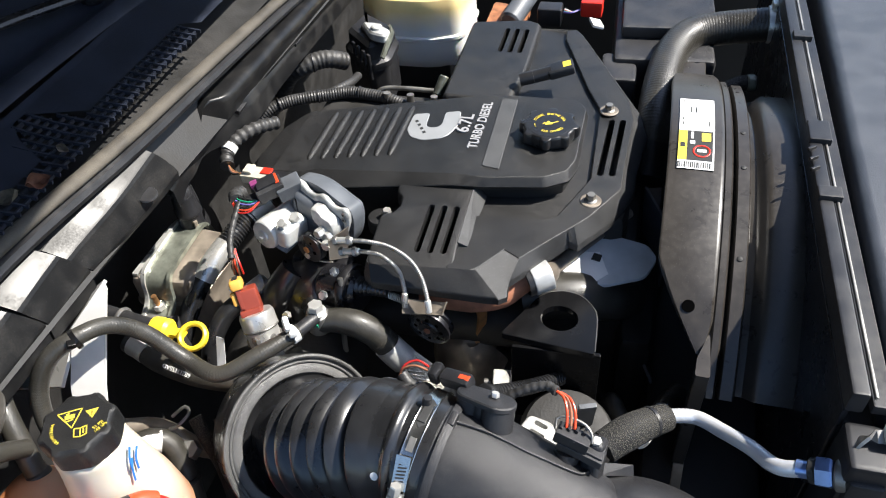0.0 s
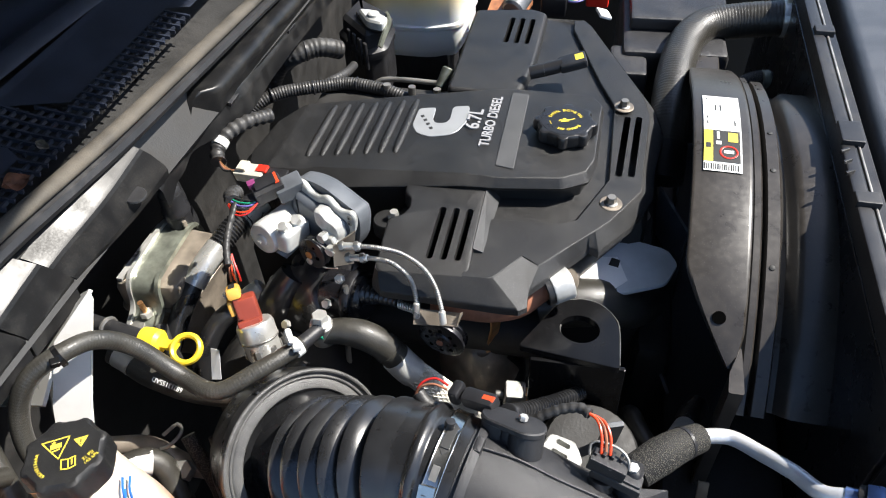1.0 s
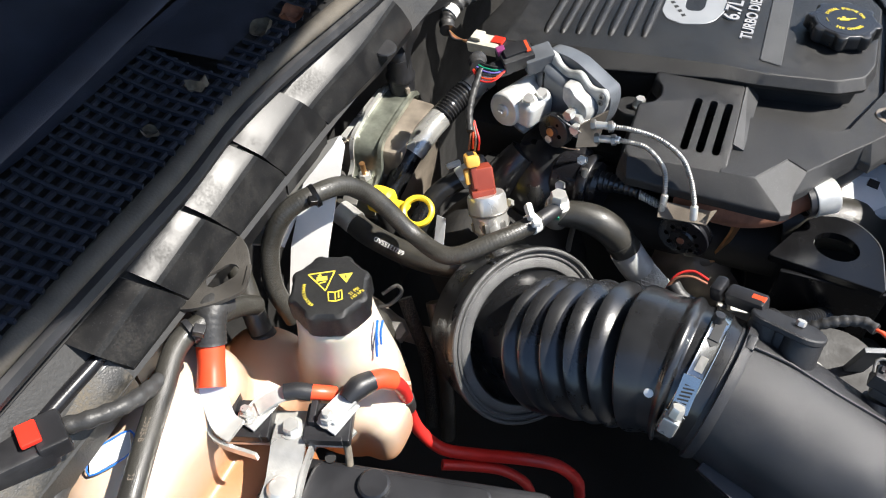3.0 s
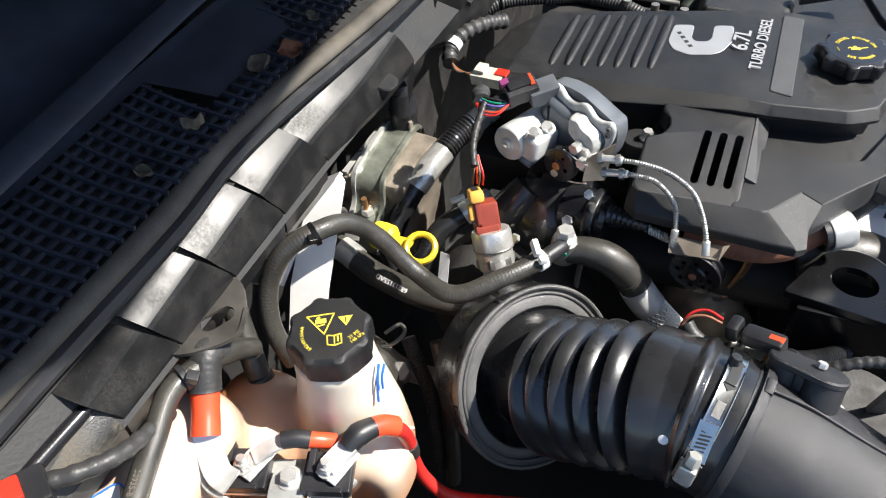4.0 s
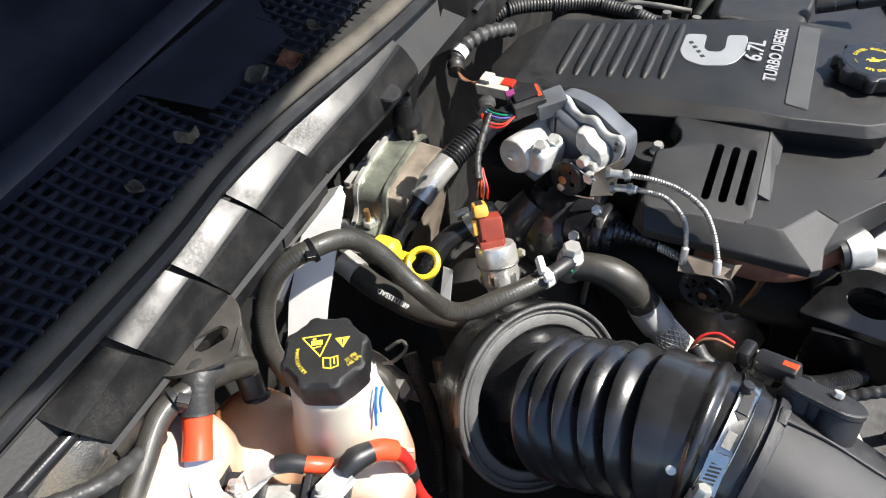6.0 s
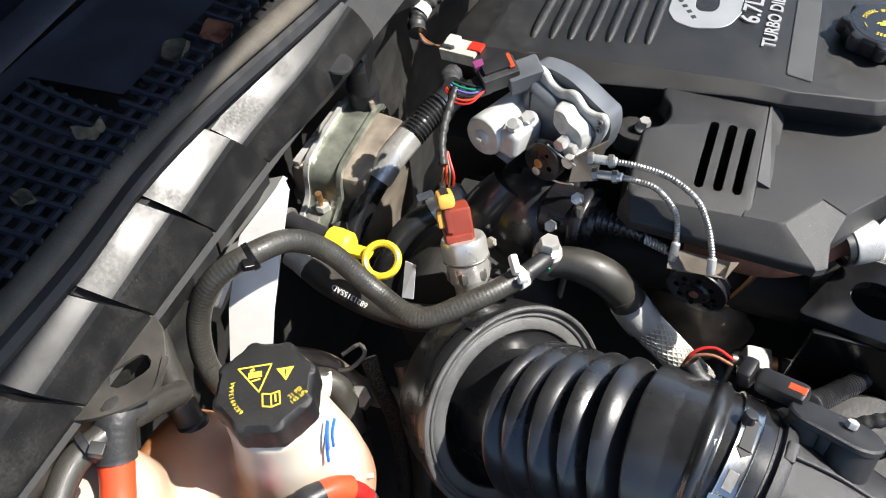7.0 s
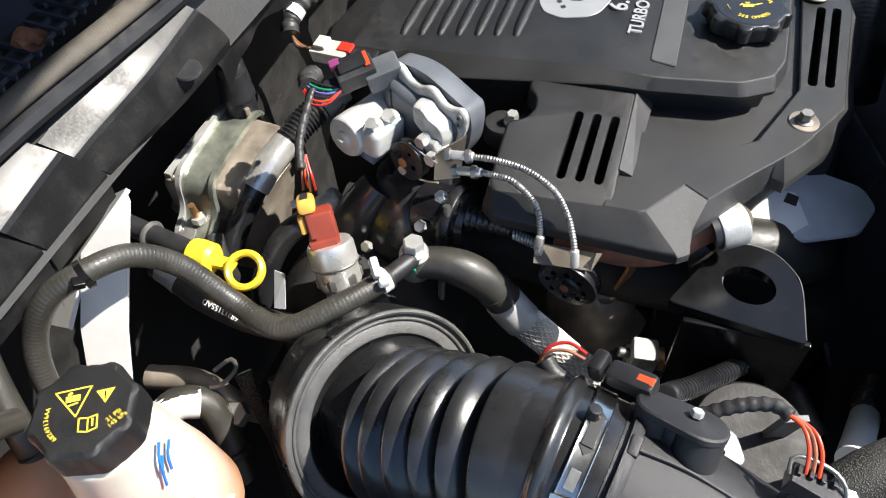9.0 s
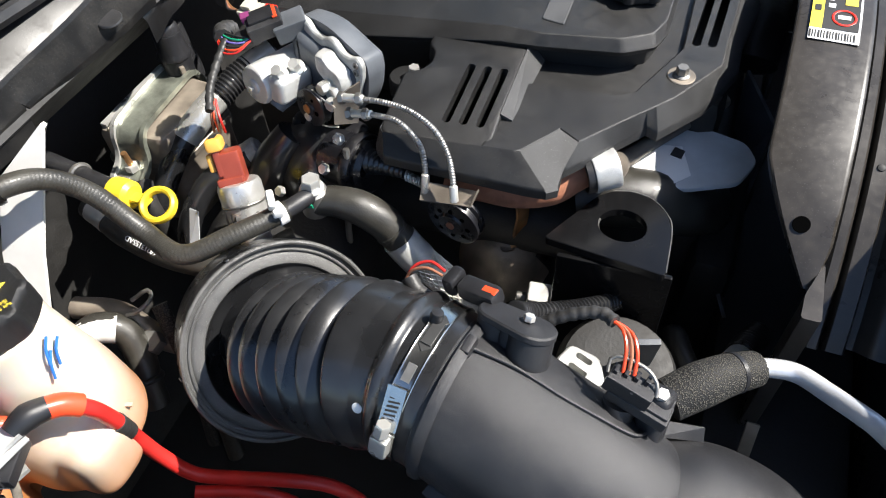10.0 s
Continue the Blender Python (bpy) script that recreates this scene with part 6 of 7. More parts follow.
part("shell", lathe([(0.030, -0.05), (0.052, -0.03), (0.056, 0.0), (0.050, 0.018), (0.034, 0.030), (0.012, 0.034)], (-0.405, 0.615, 1.125), (-0.25, -0.75, 0.6), 36), M_BELLOWS, tb)
part("neck", tube([(-0.455, 0.590, 1.05), (-0.462, 0.590, 1.09), (-0.450, 0.600, 1.13), (-0.430, 0.620, 1.16)], [0.024, 0.026, 0.024, 0.020], 20), M_BELLOWS, tb)
part("flange", lathe([(0.034, 0), (0.036, 0.003), (0.036, 0.009), (0.034, 0.012)], (-0.350, 0.603, 1.152), (0.95, -0.15, 0.15), 32), M_PAINTED, tb)
part("rod", tube([(-0.350, 0.588, 1.19), (-0.345, 0.575, 1.15), (-0.350, 0.565, 1.11), (-0.352, 0.56, 1.06)], 0.0035, 8), M_DULL_STEEL, tb)
for q_ in ((-0.372, 0.578, 1.165), (-0.352, 0.585, 1.205), (-0.430, 0.572, 1.12)):
    part("bolt_head", hexa(q_, (-0.25, -0.75, 0.6), 0.006, 0.006), M_STEEL, tb)

cab = thing("pull_cables", (-0.28, 0.59, 1.2), "two silver spiral-wound pull cables", "cable")
wound = lambda s: 1 + 0.10 * math.sin(2 * math.pi * s / 0.0026)
part("conduit", tube([(-0.330, 0.597, 1.250), (-0.308, 0.597, 1.252), (-0.280, 0.596, 1.249), (-0.254, 0.588, 1.240), (-0.2395, 0.580, 1.223), (-0.2305, 0.567, 1.210), (-0.2262, 0.5575, 1.202)], 0.0027, 10, 0.0007, wound), M_CONDUIT, cab)
part("conduit", tube([(-0.322, 0.5935, 1.237), (-0.306, 0.591, 1.240), (-0.288, 0.588, 1.240), (-0.268, 0.583, 1.224), (-0.260, 0.574, 1.203), (-0.258, 0.566, 1.188)], 0.0027, 10, 0.0007, wound), M_CONDUIT, cab)
for a, b in (((-0.349, 0.597, 1.247), (-0.326, 0.597, 1.251)), ((-0.343, 0.5955, 1.231), (-0.318, 0.593, 1.238)), ((-0.2275, 0.5605, 1.205), (-0.2245, 0.5535, 1.191)), ((-0.2588, 0.571, 1.200), (-0.2580, 0.5635, 1.182))):
    part("ferrule", cyl(a, b, 0.0040, seg=14, bev=0.001), M_STEEL, cab)
for a in ((-0.351, 0.597, 1.246), (-0.345, 0.5955, 1.230), (-0.333, 0.597, 1.249), (-0.327, 0.594, 1.2345)):
    part("adjuster_nut", hexa(a, (0.9, 0.1, 0.25), 0.0062, 0.005), M_DULL_STEEL, cab)

brake = thing("exhaust_brake_wheel", (-0.232, 0.56, 1.13), "black drilled cable wheel on a tan steel bracket", "pulley")
bn = Vector((-0.20, -0.95, -0.06)).normalized()
bc = Vector((-0.2290, 0.5630, 1.155))
bmx = frame_of(bn)
wheel = part("wheel", lathe([(0.0265, 0), (0.028, 0.001), (0.028, 0.004), (0.025, 0.006), (0.025, 0.009), (0.028, 0.011), (0.028, 0.014), (0.0265, 0.015), (0.014, 0.0155), (0.0125, 0.018), (0.007, 0.018)], bc - bn * 0.010, bn, 48), M_PAINTED, brake)
for k in range(8):
    a = radians(45 * k)
    p = bc + bn * 0.0054 + bmx @ Vector((0.0175 * math.cos(a), 0.0175 * math.sin(a), 0))
    # black disc paints the shade of each drilled hole
    part("bore", cyl(p, p + bn * 0.0006, 0.0024, seg=12), M_HOLE_SHADE, wheel)
part("hub", cyl(bc + bn * 0.008, bc + bn * 0.0095, 0.0042, seg=20), M_RUST, wheel)
part("bracket", plate3([(-0.262, 0.572, 1.188), (-0.210, 0.575, 1.188), (-0.205, 0.566, 1.201), (-0.211, 0.559, 1.183), (-0.260, 0.556, 1.179)], 0.003), M_TAN_STEEL, brake, "tan steel bracket")

part("spring", tube([(-0.286 + 0.022 * i / 80, 0.584 + 0.0042 * math.cos(2 * math.pi * i / 10), 1.177 - 0.007 * i / 80 + 0.0042 * math.sin(2 * math.pi * i / 10)) for i in range(81)], 0.0011, 6, 0.0012), M_STEEL, brake, "bright return spring")
part("spring_hook", tube([(-0.270, 0.584, 1.171), (-0.262, 0.580, 1.170), (-0.256, 0.576, 1.172)], 0.0016, 8), M_STEEL, brake)
part("boot", tube([(-0.330, 0.597, 1.170), (-0.312, 0.593, 1.174), (-0.287, 0.586, 1.178)], [0.0125, 0.0085, 0.006], 18, 0.0012, ridged(0.006, 0.10)), M_BELLOWS, brake, "black ribbed boot")
part("barrel", cyl((-0.385, 0.612, 1.150), (-0.328, 0.600, 1.158), 0.029, seg=32, bev=0.005), M_PAINTED, brake)

# ---------- exhaust crossover, lifting bracket, fan ----------
ex = thing("rusty_pipe", (-0.15, 0.61, 1.15), "rust-brown exhaust pipe with a steel band clamp", "pipe")
part("pipe", tube([(-0.250, 0.602, 1.163), (-0.215, 0.603, 1.165), (-0.183, 0.608, 1.163), (-0.153, 0.621, 1.165), (-0.137, 0.636, 1.172), (-0.120, 0.647, 1.182)], [0.0130, 0.0145, 0.0155, 0.0170, 0.0180, 0.0180], 22, 0.004), M_RUST, ex)
bd, bw = Vector((-0.1065, 0.641, 1.184)), (0.84, 0.52, 0.12)
part("seal_ring", lathe([(0.0165, -0.020), (0.0182, -0.019), (0.0182, -0.012), (0.0166, -0.011)], bd, bw, 30, closed=False), M_BLACK, ex, "black seal ring")
part("band", lathe([(0.0166, -0.0125), (0.0192, -0.0120), (0.0198, -0.0100), (0.0193, -0.008), (0.0193, 0.008), (0.0198, 0.010), (0.0192, 0.0120), (0.0172, 0.0125)], bd, bw, 36, closed=False), M_PALE_METAL, ex, "steel band clamp")
part("outlet", tube([(-0.108, 0.640, 1.184), (-0.100, 0.655, 1.178), (-0.096, 0.690, 1.155), (-0.060, 0.752, 1.146), (-0.035, 0.788, 1.146), (-0.01, 0.83, 1.14)], [0.0165, 0.0120, 0.0085, 0.0075, 0.0075, 0.0075], 20, 0.005), M_TAN_STEEL, ex)
part("strut", ribbon([(-0.178, 0.612, 1.152), (-0.178, 0.622, 1.118), (-0.183, 0.630, 1.080), (-0.187, 0.637, 1.058)], 0.015, 0.003, (0.8, -0.6, 0.3)), M_BRASS, ex)
part("fitting", hexa((-0.189, 0.640, 1.048), (-0.2, -0.5, 0.6), 0.0105, 0.014), M_BRASS, ex)
part("fitting_base", cyl((-0.186, 0.648, 1.038), (-0.189, 0.640, 1.048), 0.0130, seg=20, bev=0.002), M_BRASS, ex)
part("line", tube([(-0.185, 0.65, 1.03), (-0.17, 0.65, 1.0), (-0.17, 0.62, 0.97), (-0.16, 0.60, 0.95)], 0.03, 18), M_PAINTED, ex)
sh = thing("heat_shield", (-0.24, 0.55, 1.06), "tan steel heat shield below the cable wheel", "heat shield")
part("shell", lathe([(0.062, -0.06), (0.056, -0.02), (0.040, 0.01), (0.018, 0.024), (0.0, 0.027)], (-0.205, 0.635, 1.03), (-0.1, -0.5, 0.8), 28, closed=False), M_TAN_STEEL, sh)
part("lobe", stack(rounded([(-0.212, 0.652), (-0.196, 0.655), (-0.184, 0.640), (-0.186, 0.622), (-0.198, 0.616), (-0.207, 0.632)], 0.006, 3), [(1.052, 0), (1.054, 0)]), M_TAN_STEEL, sh)
lift = thing("lifting_bracket", (-0.09, 0.6, 1.08), "black steel lifting bracket with a round eye", "bracket")
loop = rounded([(-0.067, -0.039), (-0.030, 0.036), (-0.016, 0.049), (0.002, 0.0535), (0.022, 0.048), (0.038, 0.030), (0.045, 0.008), (0.046, -0.055)], 0.006, 3)
lm = Matrix.Translation((-0.0775, 0.6075, 1.151)) @ Euler((radians(-8), 0, radians(2))).to_matrix().to_4x4()
eye = [(0.0230 * math.cos(radians(a)), 0.0230 * math.sin(radians(a))) for a in range(0, 360, 15)]
part("eye_plate", stack(loop, [(-0.007, 0), (0.0004, 0), (0.0010, -0.0006)], [eye], m=lm), M_BRACKET, lift)
# thin steel lines paint the highlight on the bracket's worn edges
part("lit_worn_edge", tube([lm @ Vector((x, y, 0.0004)) for x, y in ((-0.016, 0.0487), (0.002, 0.0532), (0.022, 0.0477), (0.0378, 0.030), (0.0448, 0.008), (0.0458, -0.050))], 0.0007, 6, 0.003), M_CONDUIT, lift, "bright line painted as light on the worn edge")
part("lit_worn_edge", tube([lm @ Vector((0.0228 * math.cos(radians(a)), 0.0228 * math.sin(radians(a)), -0.002)) for a in range(165, 321, 8)], 0.0014, 6, 0.003), M_CONDUIT, lift, "bright line painted as light on the worn edge")
part("leg", rbox((-0.075, 0.556, 1.085), (0.105, 0.006, 0.13), (-4, 0, 3), 0.002), M_BRACKET, lift)
bp = thing("bypass_pipe", (-0.06, 0.68, 1.1), "thick matte black coolant pipe", "pipe")
part("pipe", tube([(-0.13, 0.668, 1.11), (-0.10, 0.674, 1.116), (-0.062, 0.686, 1.112), (-0.025, 0.708, 1.09), (0.0, 0.745, 1.06)], 0.031, 24, 0.005), M_RUBBER, bp)
fan = thing("cooling_fan", (0.03, 0.87, 0.9), "grey plastic radiator fan with a white label on a blade", "fan")
fb = [(-0.100, 0.704), (-0.060, 0.688), (-0.030, 0.688), (0.02, 0.712), (0.034, 0.747), (0.02, 0.77), (-0.03, 0.78), (-0.085, 0.74)]
pitch = lambda x, y: 0.06 * (y - 0.71) - 0.02 * x
part("blade", stack(rounded(fb, 0.008, 3), [(1.131, 0), (1.135, 0), (1.136, -0.001)], lift=pitch), M_FAN, fan)
part("blade_label", stack([(-0.090, 0.702), (-0.041, 0.692), (-0.027, 0.707), (-0.042, 0.744), (-0.072, 0.738)], [(1.1366, 0), (1.1371, 0)], lift=pitch), M_PAPER, fan, "white label")
part("label_code", stack([(-0.052, 0.728), (-0.040, 0.7255), (-0.038, 0.738), (-0.049, 0.7405)], [(1.1374, 0), (1.1378, 0)], lift=pitch), M_INK, fan)
for k in range(5):
    a = radians(20 + 60 * k)
    part("blade", plate3([(0.02, 0.87 + 0.06 * math.cos(a), 0.9 + 0.06 * math.sin(a)), (0.05, 0.87 + 0.09 * math.cos(a + 0.5), 0.9 + 0.09 * math.sin(a + 0.5)), (0.05, 0.87 + 0.22 * math.cos(a + 0.35), 0.9 + 0.22 * math.sin(a + 0.35)), (0.01, 0.87 + 0.23 * math.cos(a), 0.9 + 0.23 * math.sin(a))], 0.004), M_GREY_CASE, fan)
part("hub", cyl((0.0, 0.87, 0.9), (0.06, 0.87, 0.9), 0.09, seg=32, bev=0.01), M_MATTE, fan)

sq = thing("aluminium_block", (-0.14, 0.58, 1.02), "square aluminium block with a side bolt", "fitting")
part("block", rbox((-0.146, 0.583, 1.030), (0.026, 0.026, 0.034), (0, 5, 10), 0.003), M_CAST, sq)
part("bolt_end", cyl((-0.159, 0.581, 1.033), (-0.170, 0.579, 1.034), 0.0055, seg=14, bev=0.001), M_DULL_STEEL, sq)
part("collar", cyl((-0.132, 0.585, 1.030), (-0.126, 0.586, 1.030), 0.012, seg=18), M_BRASS, sq)
part("cylinder", cyl((-0.126, 0.586, 1.028), (-0.075, 0.594, 1.024), 0.014, seg=22, bev=0.003), M_MATTE, sq)

# ---------- front: air-conditioning line ----------
ac_line = thing("refrigerant_line", (0.1, 0.46, 1.15), "bent aluminium refrigerant line with a woven sleeve and blue nut", "pipe")
part("tube", tube([(0.044, 0.484, 1.160), (0.065, 0.492, 1.158), (0.085, 0.493, 1.158), (0.107, 0.477, 1.166), (0.13, 0.453, 1.182), (0.150, 0.430, 1.193), (0.172, 0.424, 1.205)], 0.0078, 18, 0.003), M_ALU_TUBE, ac_line)
part("blue_collar", cyl((0.166, 0.426, 1.202), (0.178, 0.423, 1.207), 0.0085, seg=18), M_BLUE_NUT, ac_line)
part("o_ring", cyl((0.176, 0.4235, 1.206), (0.1815, 0.422, 1.209), 0.012, seg=20, bev=0.001), M_INK, ac_line)
part("nut", hexa((0.181, 0.422, 1.209), (0.9, -0.2, 0.35), 0.0145, 0.014), M_BLUE_NUT, ac_line, "blue anodised hex nut")
part("backing_collar", cyl((0.195, 0.419, 1.214), (0.206, 0.416, 1.218), 0.015, seg=20, bev=0.002), M_DULL_STEEL, ac_line)
part("woven_sleeve", tube([(-0.008, 0.432, 1.168), (0.012, 0.450, 1.172), (0.032, 0.470, 1.166), (0.052, 0.487, 1.158)], [0.017, 0.018, 0.0165, 0.0145], 40, 0.0016, lambda s: 1 + 0.008 * math.sin(2 * math.pi * s / 0.0034)), M_SLEEVE, ac_line, "black woven sleeve")
part("tie_band", lathe([(0.0155, 0), (0.0168, 0.0005), (0.0168, 0.004), (0.0155, 0.0045)], (0.034, 0.472, 1.1655), (0.75, 0.62, -0.25), 22, closed=False), M_BLACK, ac_line)
cl = thing("charge_line", (0.06, 0.55, 1.0), "white-sleeved line ending in a ribbed black boot", "pipe")
part("white_sleeve", tube([(0.030, 0.50, 1.09), (0.048, 0.545, 1.06), (0.062, 0.580, 1.035)], 0.013, 18), M_WHITE, cl)
part("boot", tube([(0.060, 0.576, 1.038), (0.07, 0.605, 1.02), (0.082, 0.635, 1.0)], 0.0135, 18, 0.0012, ridged(0.007, 0.12)), M_BELLOWS, cl)
ben = thing("vent_elbow", (0.0, 0.55, 1.0), "small black rubber elbow", "hose")
part("elbow", tube([(-0.005, 0.60, 1.0), (-0.002, 0.585, 1.03), (0.006, 0.565, 1.035), (0.02, 0.545, 1.03)], 0.012, 16), M_RUBBER, ben)
strip = thing("tan_strip", (0.085, 0.52, 0.9), "pale tan metal strip standing behind the pipe", "bracket")
part("strip", rbox((0.082, 0.49, 1.0), (0.012, 0.08, 0.003), (60, 0, 0), 0.001), M_TAN_STEEL, strip)
alt = thing("alternator", (-0.07, 0.49, 1.0), "cast alternator bracket with slots below the duct", "alternator")
part("case", lathe([(0.045, 0), (0.055, 0.012), (0.056, 0.05), (0.050, 0.062), (0.03, 0.066)], (-0.055, 0.505, 1.03), (0.1, -0.2, 1), 32), M_MATTE, alt)
arm = stack(rounded([(-0.104, 0.470), (-0.074, 0.452), (-0.056, 0.462), (-0.066, 0.486), (-0.094, 0.492)], 0.006, 3), [(1.100, 0), (1.110, 0), (1.112, -0.002)], [slot(-0.088, 0.470, -0.076, 0.465, 0.003), slot(-0.084, 0.482, -0.074, 0.478, 0.003)])
part("cast_arm", arm, M_CAST, alt, "pale cast arm with two slots")
part("blue_tab", rbox((-0.032, 0.50, 1.11), (0.02, 0.006, 0.07), (10, 0, 20), 0.001), M_GREY_CASE, alt)

# ---------- coolant bottle, battery terminals ----------
# tint leans left: sunlit right side painted pale, shaded left more amber
M_TANK = tank_plastic("coolant tank plastic", (0.62, 0.56, 0.46), (0.43, 0.175, 0.062), 0.125, 0.225, (0.65, 0))
tank = thing("coolant_bottle", (-0.53, 0.22, 1.0), "milky white coolant bottle part filled with orange coolant", "coolant bottle")
lobes = [((-0.597, 0.145, 1.102), (0.086, 0.19, 0.24)), ((-0.545, 0.14, 1.05), (0.12, 0.18, 0.16)), ((-0.575, 0.245, 1.085), (0.10, 0.12, 0.17)), ((-0.500, 0.280, 1.095), (0.115, 0.105, 0.12)), ((-0.53, 0.09, 1.03), (0.12, 0.12, 0.14))]
bm = join(*[rbox(c, s, bev=min(s) * 0.42, seg=4) for c, s in lobes], lathe([(0.058, 1.07), (0.052, 1.13), (0.042, 1.185), (0.0365, 1.22), (0.0355, 1.24)], (-0.497, 0.294, 0), (0, 0, 1), 40),
          rbox((-0.452, 0.268, 1.095), (0.05, 0.06, 0.08), bev=0.018, seg=3))
shell = part("shell", bm, M_TANK, tank)
rm = shell.modifiers.new("blend", "REMESH")
rm.mode, rm.voxel_size, rm.use_smooth_shade = "VOXEL", 0.0035, True
sm_ = shell.modifiers.new("soften", "SMOOTH")
sm_.factor, sm_.iterations = 0.6, 14
part("seam", ribbon([(-0.62, 0.08, 1.10), (-0.60, 0.20, 1.12), (-0.55, 0.25, 1.13), (-0.44, 0.31, 1.11)], 0.004, 0.002), M_TANK, tank)
part("inlet_tube", tube([(-0.636, 0.327, 1.222), (-0.621, 0.314, 1.220), (-0.603, 0.297, 1.197), (-0.586, 0.281, 1.165), (-0.578, 0.274, 1.135)], 0.0115, 16), M_RUBBER, tank)
part("inlet_clip", ringbm((-0.584, 0.279, 1.160), (0.35, -0.3, -0.8), 0.0115, 0.0028, flat=2.0), M_BLACK, tank)
sticker = part("label", plate3([(-0.615, 0.100, 1.2265), (-0.596, 0.128, 1.2285), (-0.583, 0.114, 1.2275), (-0.602, 0.086, 1.2255)], 0.001), M_PAPER, tank, "white sticker with a blue border")
part("label_border", tube([(-0.615, 0.100, 1.2273), (-0.596, 0.128, 1.2293), (-0.583, 0.114, 1.2283), (-0.602, 0.086, 1.2263), (-0.615, 0.100, 1.2273)], 0.0008, 6), M_BLUE_INK, sticker)
cc = new("pressure_cap")
cc.parent, cc.location = tank, Vector((-0.497, 0.295, 1.235)) - ORIGIN[tank]
cc.empty_display_size, ORIGIN[cc] = 0.02, Vector((-0.497, 0.295, 1.235))
tagged(cc, "black lobed pressure cap with yellow warning symbols")
CZ = 1.2665
part("grip", lathe([(0.032, 0.0, 0), (0.0345, 0.002, 0.3), (0.0358, 0.006), (0.0358, 0.024), (0.0345, 0.0290), (0.0312, 0.0315, 0.6)], (-0.497, 0.295, 1.235), (0, 0, 1), 72, 8, 0.10), M_COVER, cc)
CT = Matrix.Translation((-0.4945, 0.2935, CZ + 0.0002)) @ Matrix.Rotation(radians(32), 4, "Z") @ Matrix.Scale(0.77, 4)


def outline(pts, w, m=CT):
    """A closed line of small flat bars."""
    out = []
    for a, b in zip(pts, pts[1:] + pts[:1]):
        a, b = Vector(a), Vector(b)
        c, L = (a + b) / 2, (b - a).length
        out.append(rbox((c.x, c.y, 0.0002), (L + w * 0.6, w, 0.0004), (0, 0, math.degrees(math.atan2(*(b - a).yx))), 0))
    bm = join(*out)
    bm.transform(m)
    return bm


part("warning_triangle", outline([(-0.024, 0.022), (0.006, 0.022), (-0.006, -0.004)], 0.0014), M_PRINT, cc, "yellow warning triangle")
sym = join(rbox((-0.009, 0.0135, 0.0002), (0.012, 0.006, 0.0004), bev=0), rbox((-0.009, 0.008, 0.0002), (0.009, 0.0016, 0.0004), (0, 0, 10), 0), rbox((-0.0115, 0.0185, 0.0002), (0.004, 0.0025, 0.0004), (0, 0, 30), 0))
sym.transform(CT)
part("symbol", sym, M_PRINT, cc)
part("small_triangle", join(stack([(0.010, 0.016), (0.026, 0.016), (0.018, 0.003)], [(0, 0), (0.0004, 0)], m=CT)), M_PRINT, cc)
bang = join(rbox((0.018, 0.0115, 0.0005), (0.0013, 0.0048, 0.0004), bev=0), rbox((0.018, 0.0075, 0.0005), (0.0013, 0.0013, 0.0004), bev=0))
bang.transform(CT)
part("exclamation_mark", bang, M_COVER, cc)
part("book", outline([(-0.003, -0.0065), (0.0045, -0.0080), (0.012, -0.0065), (0.012, -0.0185), (0.0045, -0.0205), (-0.003, -0.0185)], 0.0014), M_PRINT, cc)
bk = join(rbox((0.0045, -0.0142, 0.0002), (0.0012, 0.0125, 0.0004), bev=0), rbox((0.0083, -0.0136, 0.0002), (0.0016, 0.0050, 0.0004), bev=0), rbox((0.0083, -0.0098, 0.0002), (0.0016, 0.0016, 0.0004), bev=0))
bk.transform(CT)
part("book_mark", bk, M_PRINT, cc)
for txt, d in (("21 PSI", 0.0), ("145 kPa", -0.0056)):
    words(txt, 0.0056, CT @ Matrix.Translation((0.0255 - d * 0.55, -0.0105 + d * 0.83, 0.0002)) @ Matrix.Rotation(radians(34), 4, "Z"), M_PRINT, cc, "yellow printed pressure rating", deep=0.0002)
for k, ch in enumerate("68249136AA"):
    a = radians(224 - 6.6 * k)
    words(ch, 0.0056, CT @ Matrix.Translation((0.0300 * math.cos(a), 0.0300 * math.sin(a), 0.0002)) @ Matrix.Rotation(a - radians(90), 4, "Z"), M_PRINT, cc, deep=0.0002)
for k, (dx, dz) in enumerate(((0.0, 0.0), (0.006, -0.008), (-0.004, -0.014))):
    part("blue_mark", tube([(-0.4575 + dx * 0.2, 0.300 + dx, 1.228 + dz), (-0.4555, 0.292 + dx, 1.220 + dz), (-0.4535, 0.287 + dx, 1.209 + dz)], 0.0012, 6), M_BLUE_INK, cc, "blue marker stroke")
apron = thing("body_apron", (-0.58, 0.4, 1.2), "bright white painted body panel between cowl and bottle", "body panel", kind="structure")
part("panel", plate3([(-0.583, 0.470, 1.262), (-0.572, 0.460, 1.262), (-0.572, 0.43, 1.22), (-0.572, 0.395, 1.17), (-0.570, 0.36, 1.11), (-0.61, 0.35, 1.10), (-0.612, 0.385, 1.17), (-0.603, 0.42, 1.235)], 0.004), M_BODY_WHITE, apron)
part("side", plate3([(-0.585, 0.475, 1.258), (-0.60, 0.42, 1.23), (-0.62, 0.38, 1.17), (-0.75, 0.40, 1.10), (-0.75, 0.55, 1.10)], 0.004), M_BODY_WHITE, apron)
we = thing("overflow_elbow", (-0.53, 0.38, 1.05), "grey rubber elbow hose with a white end at the bottle", "hose")
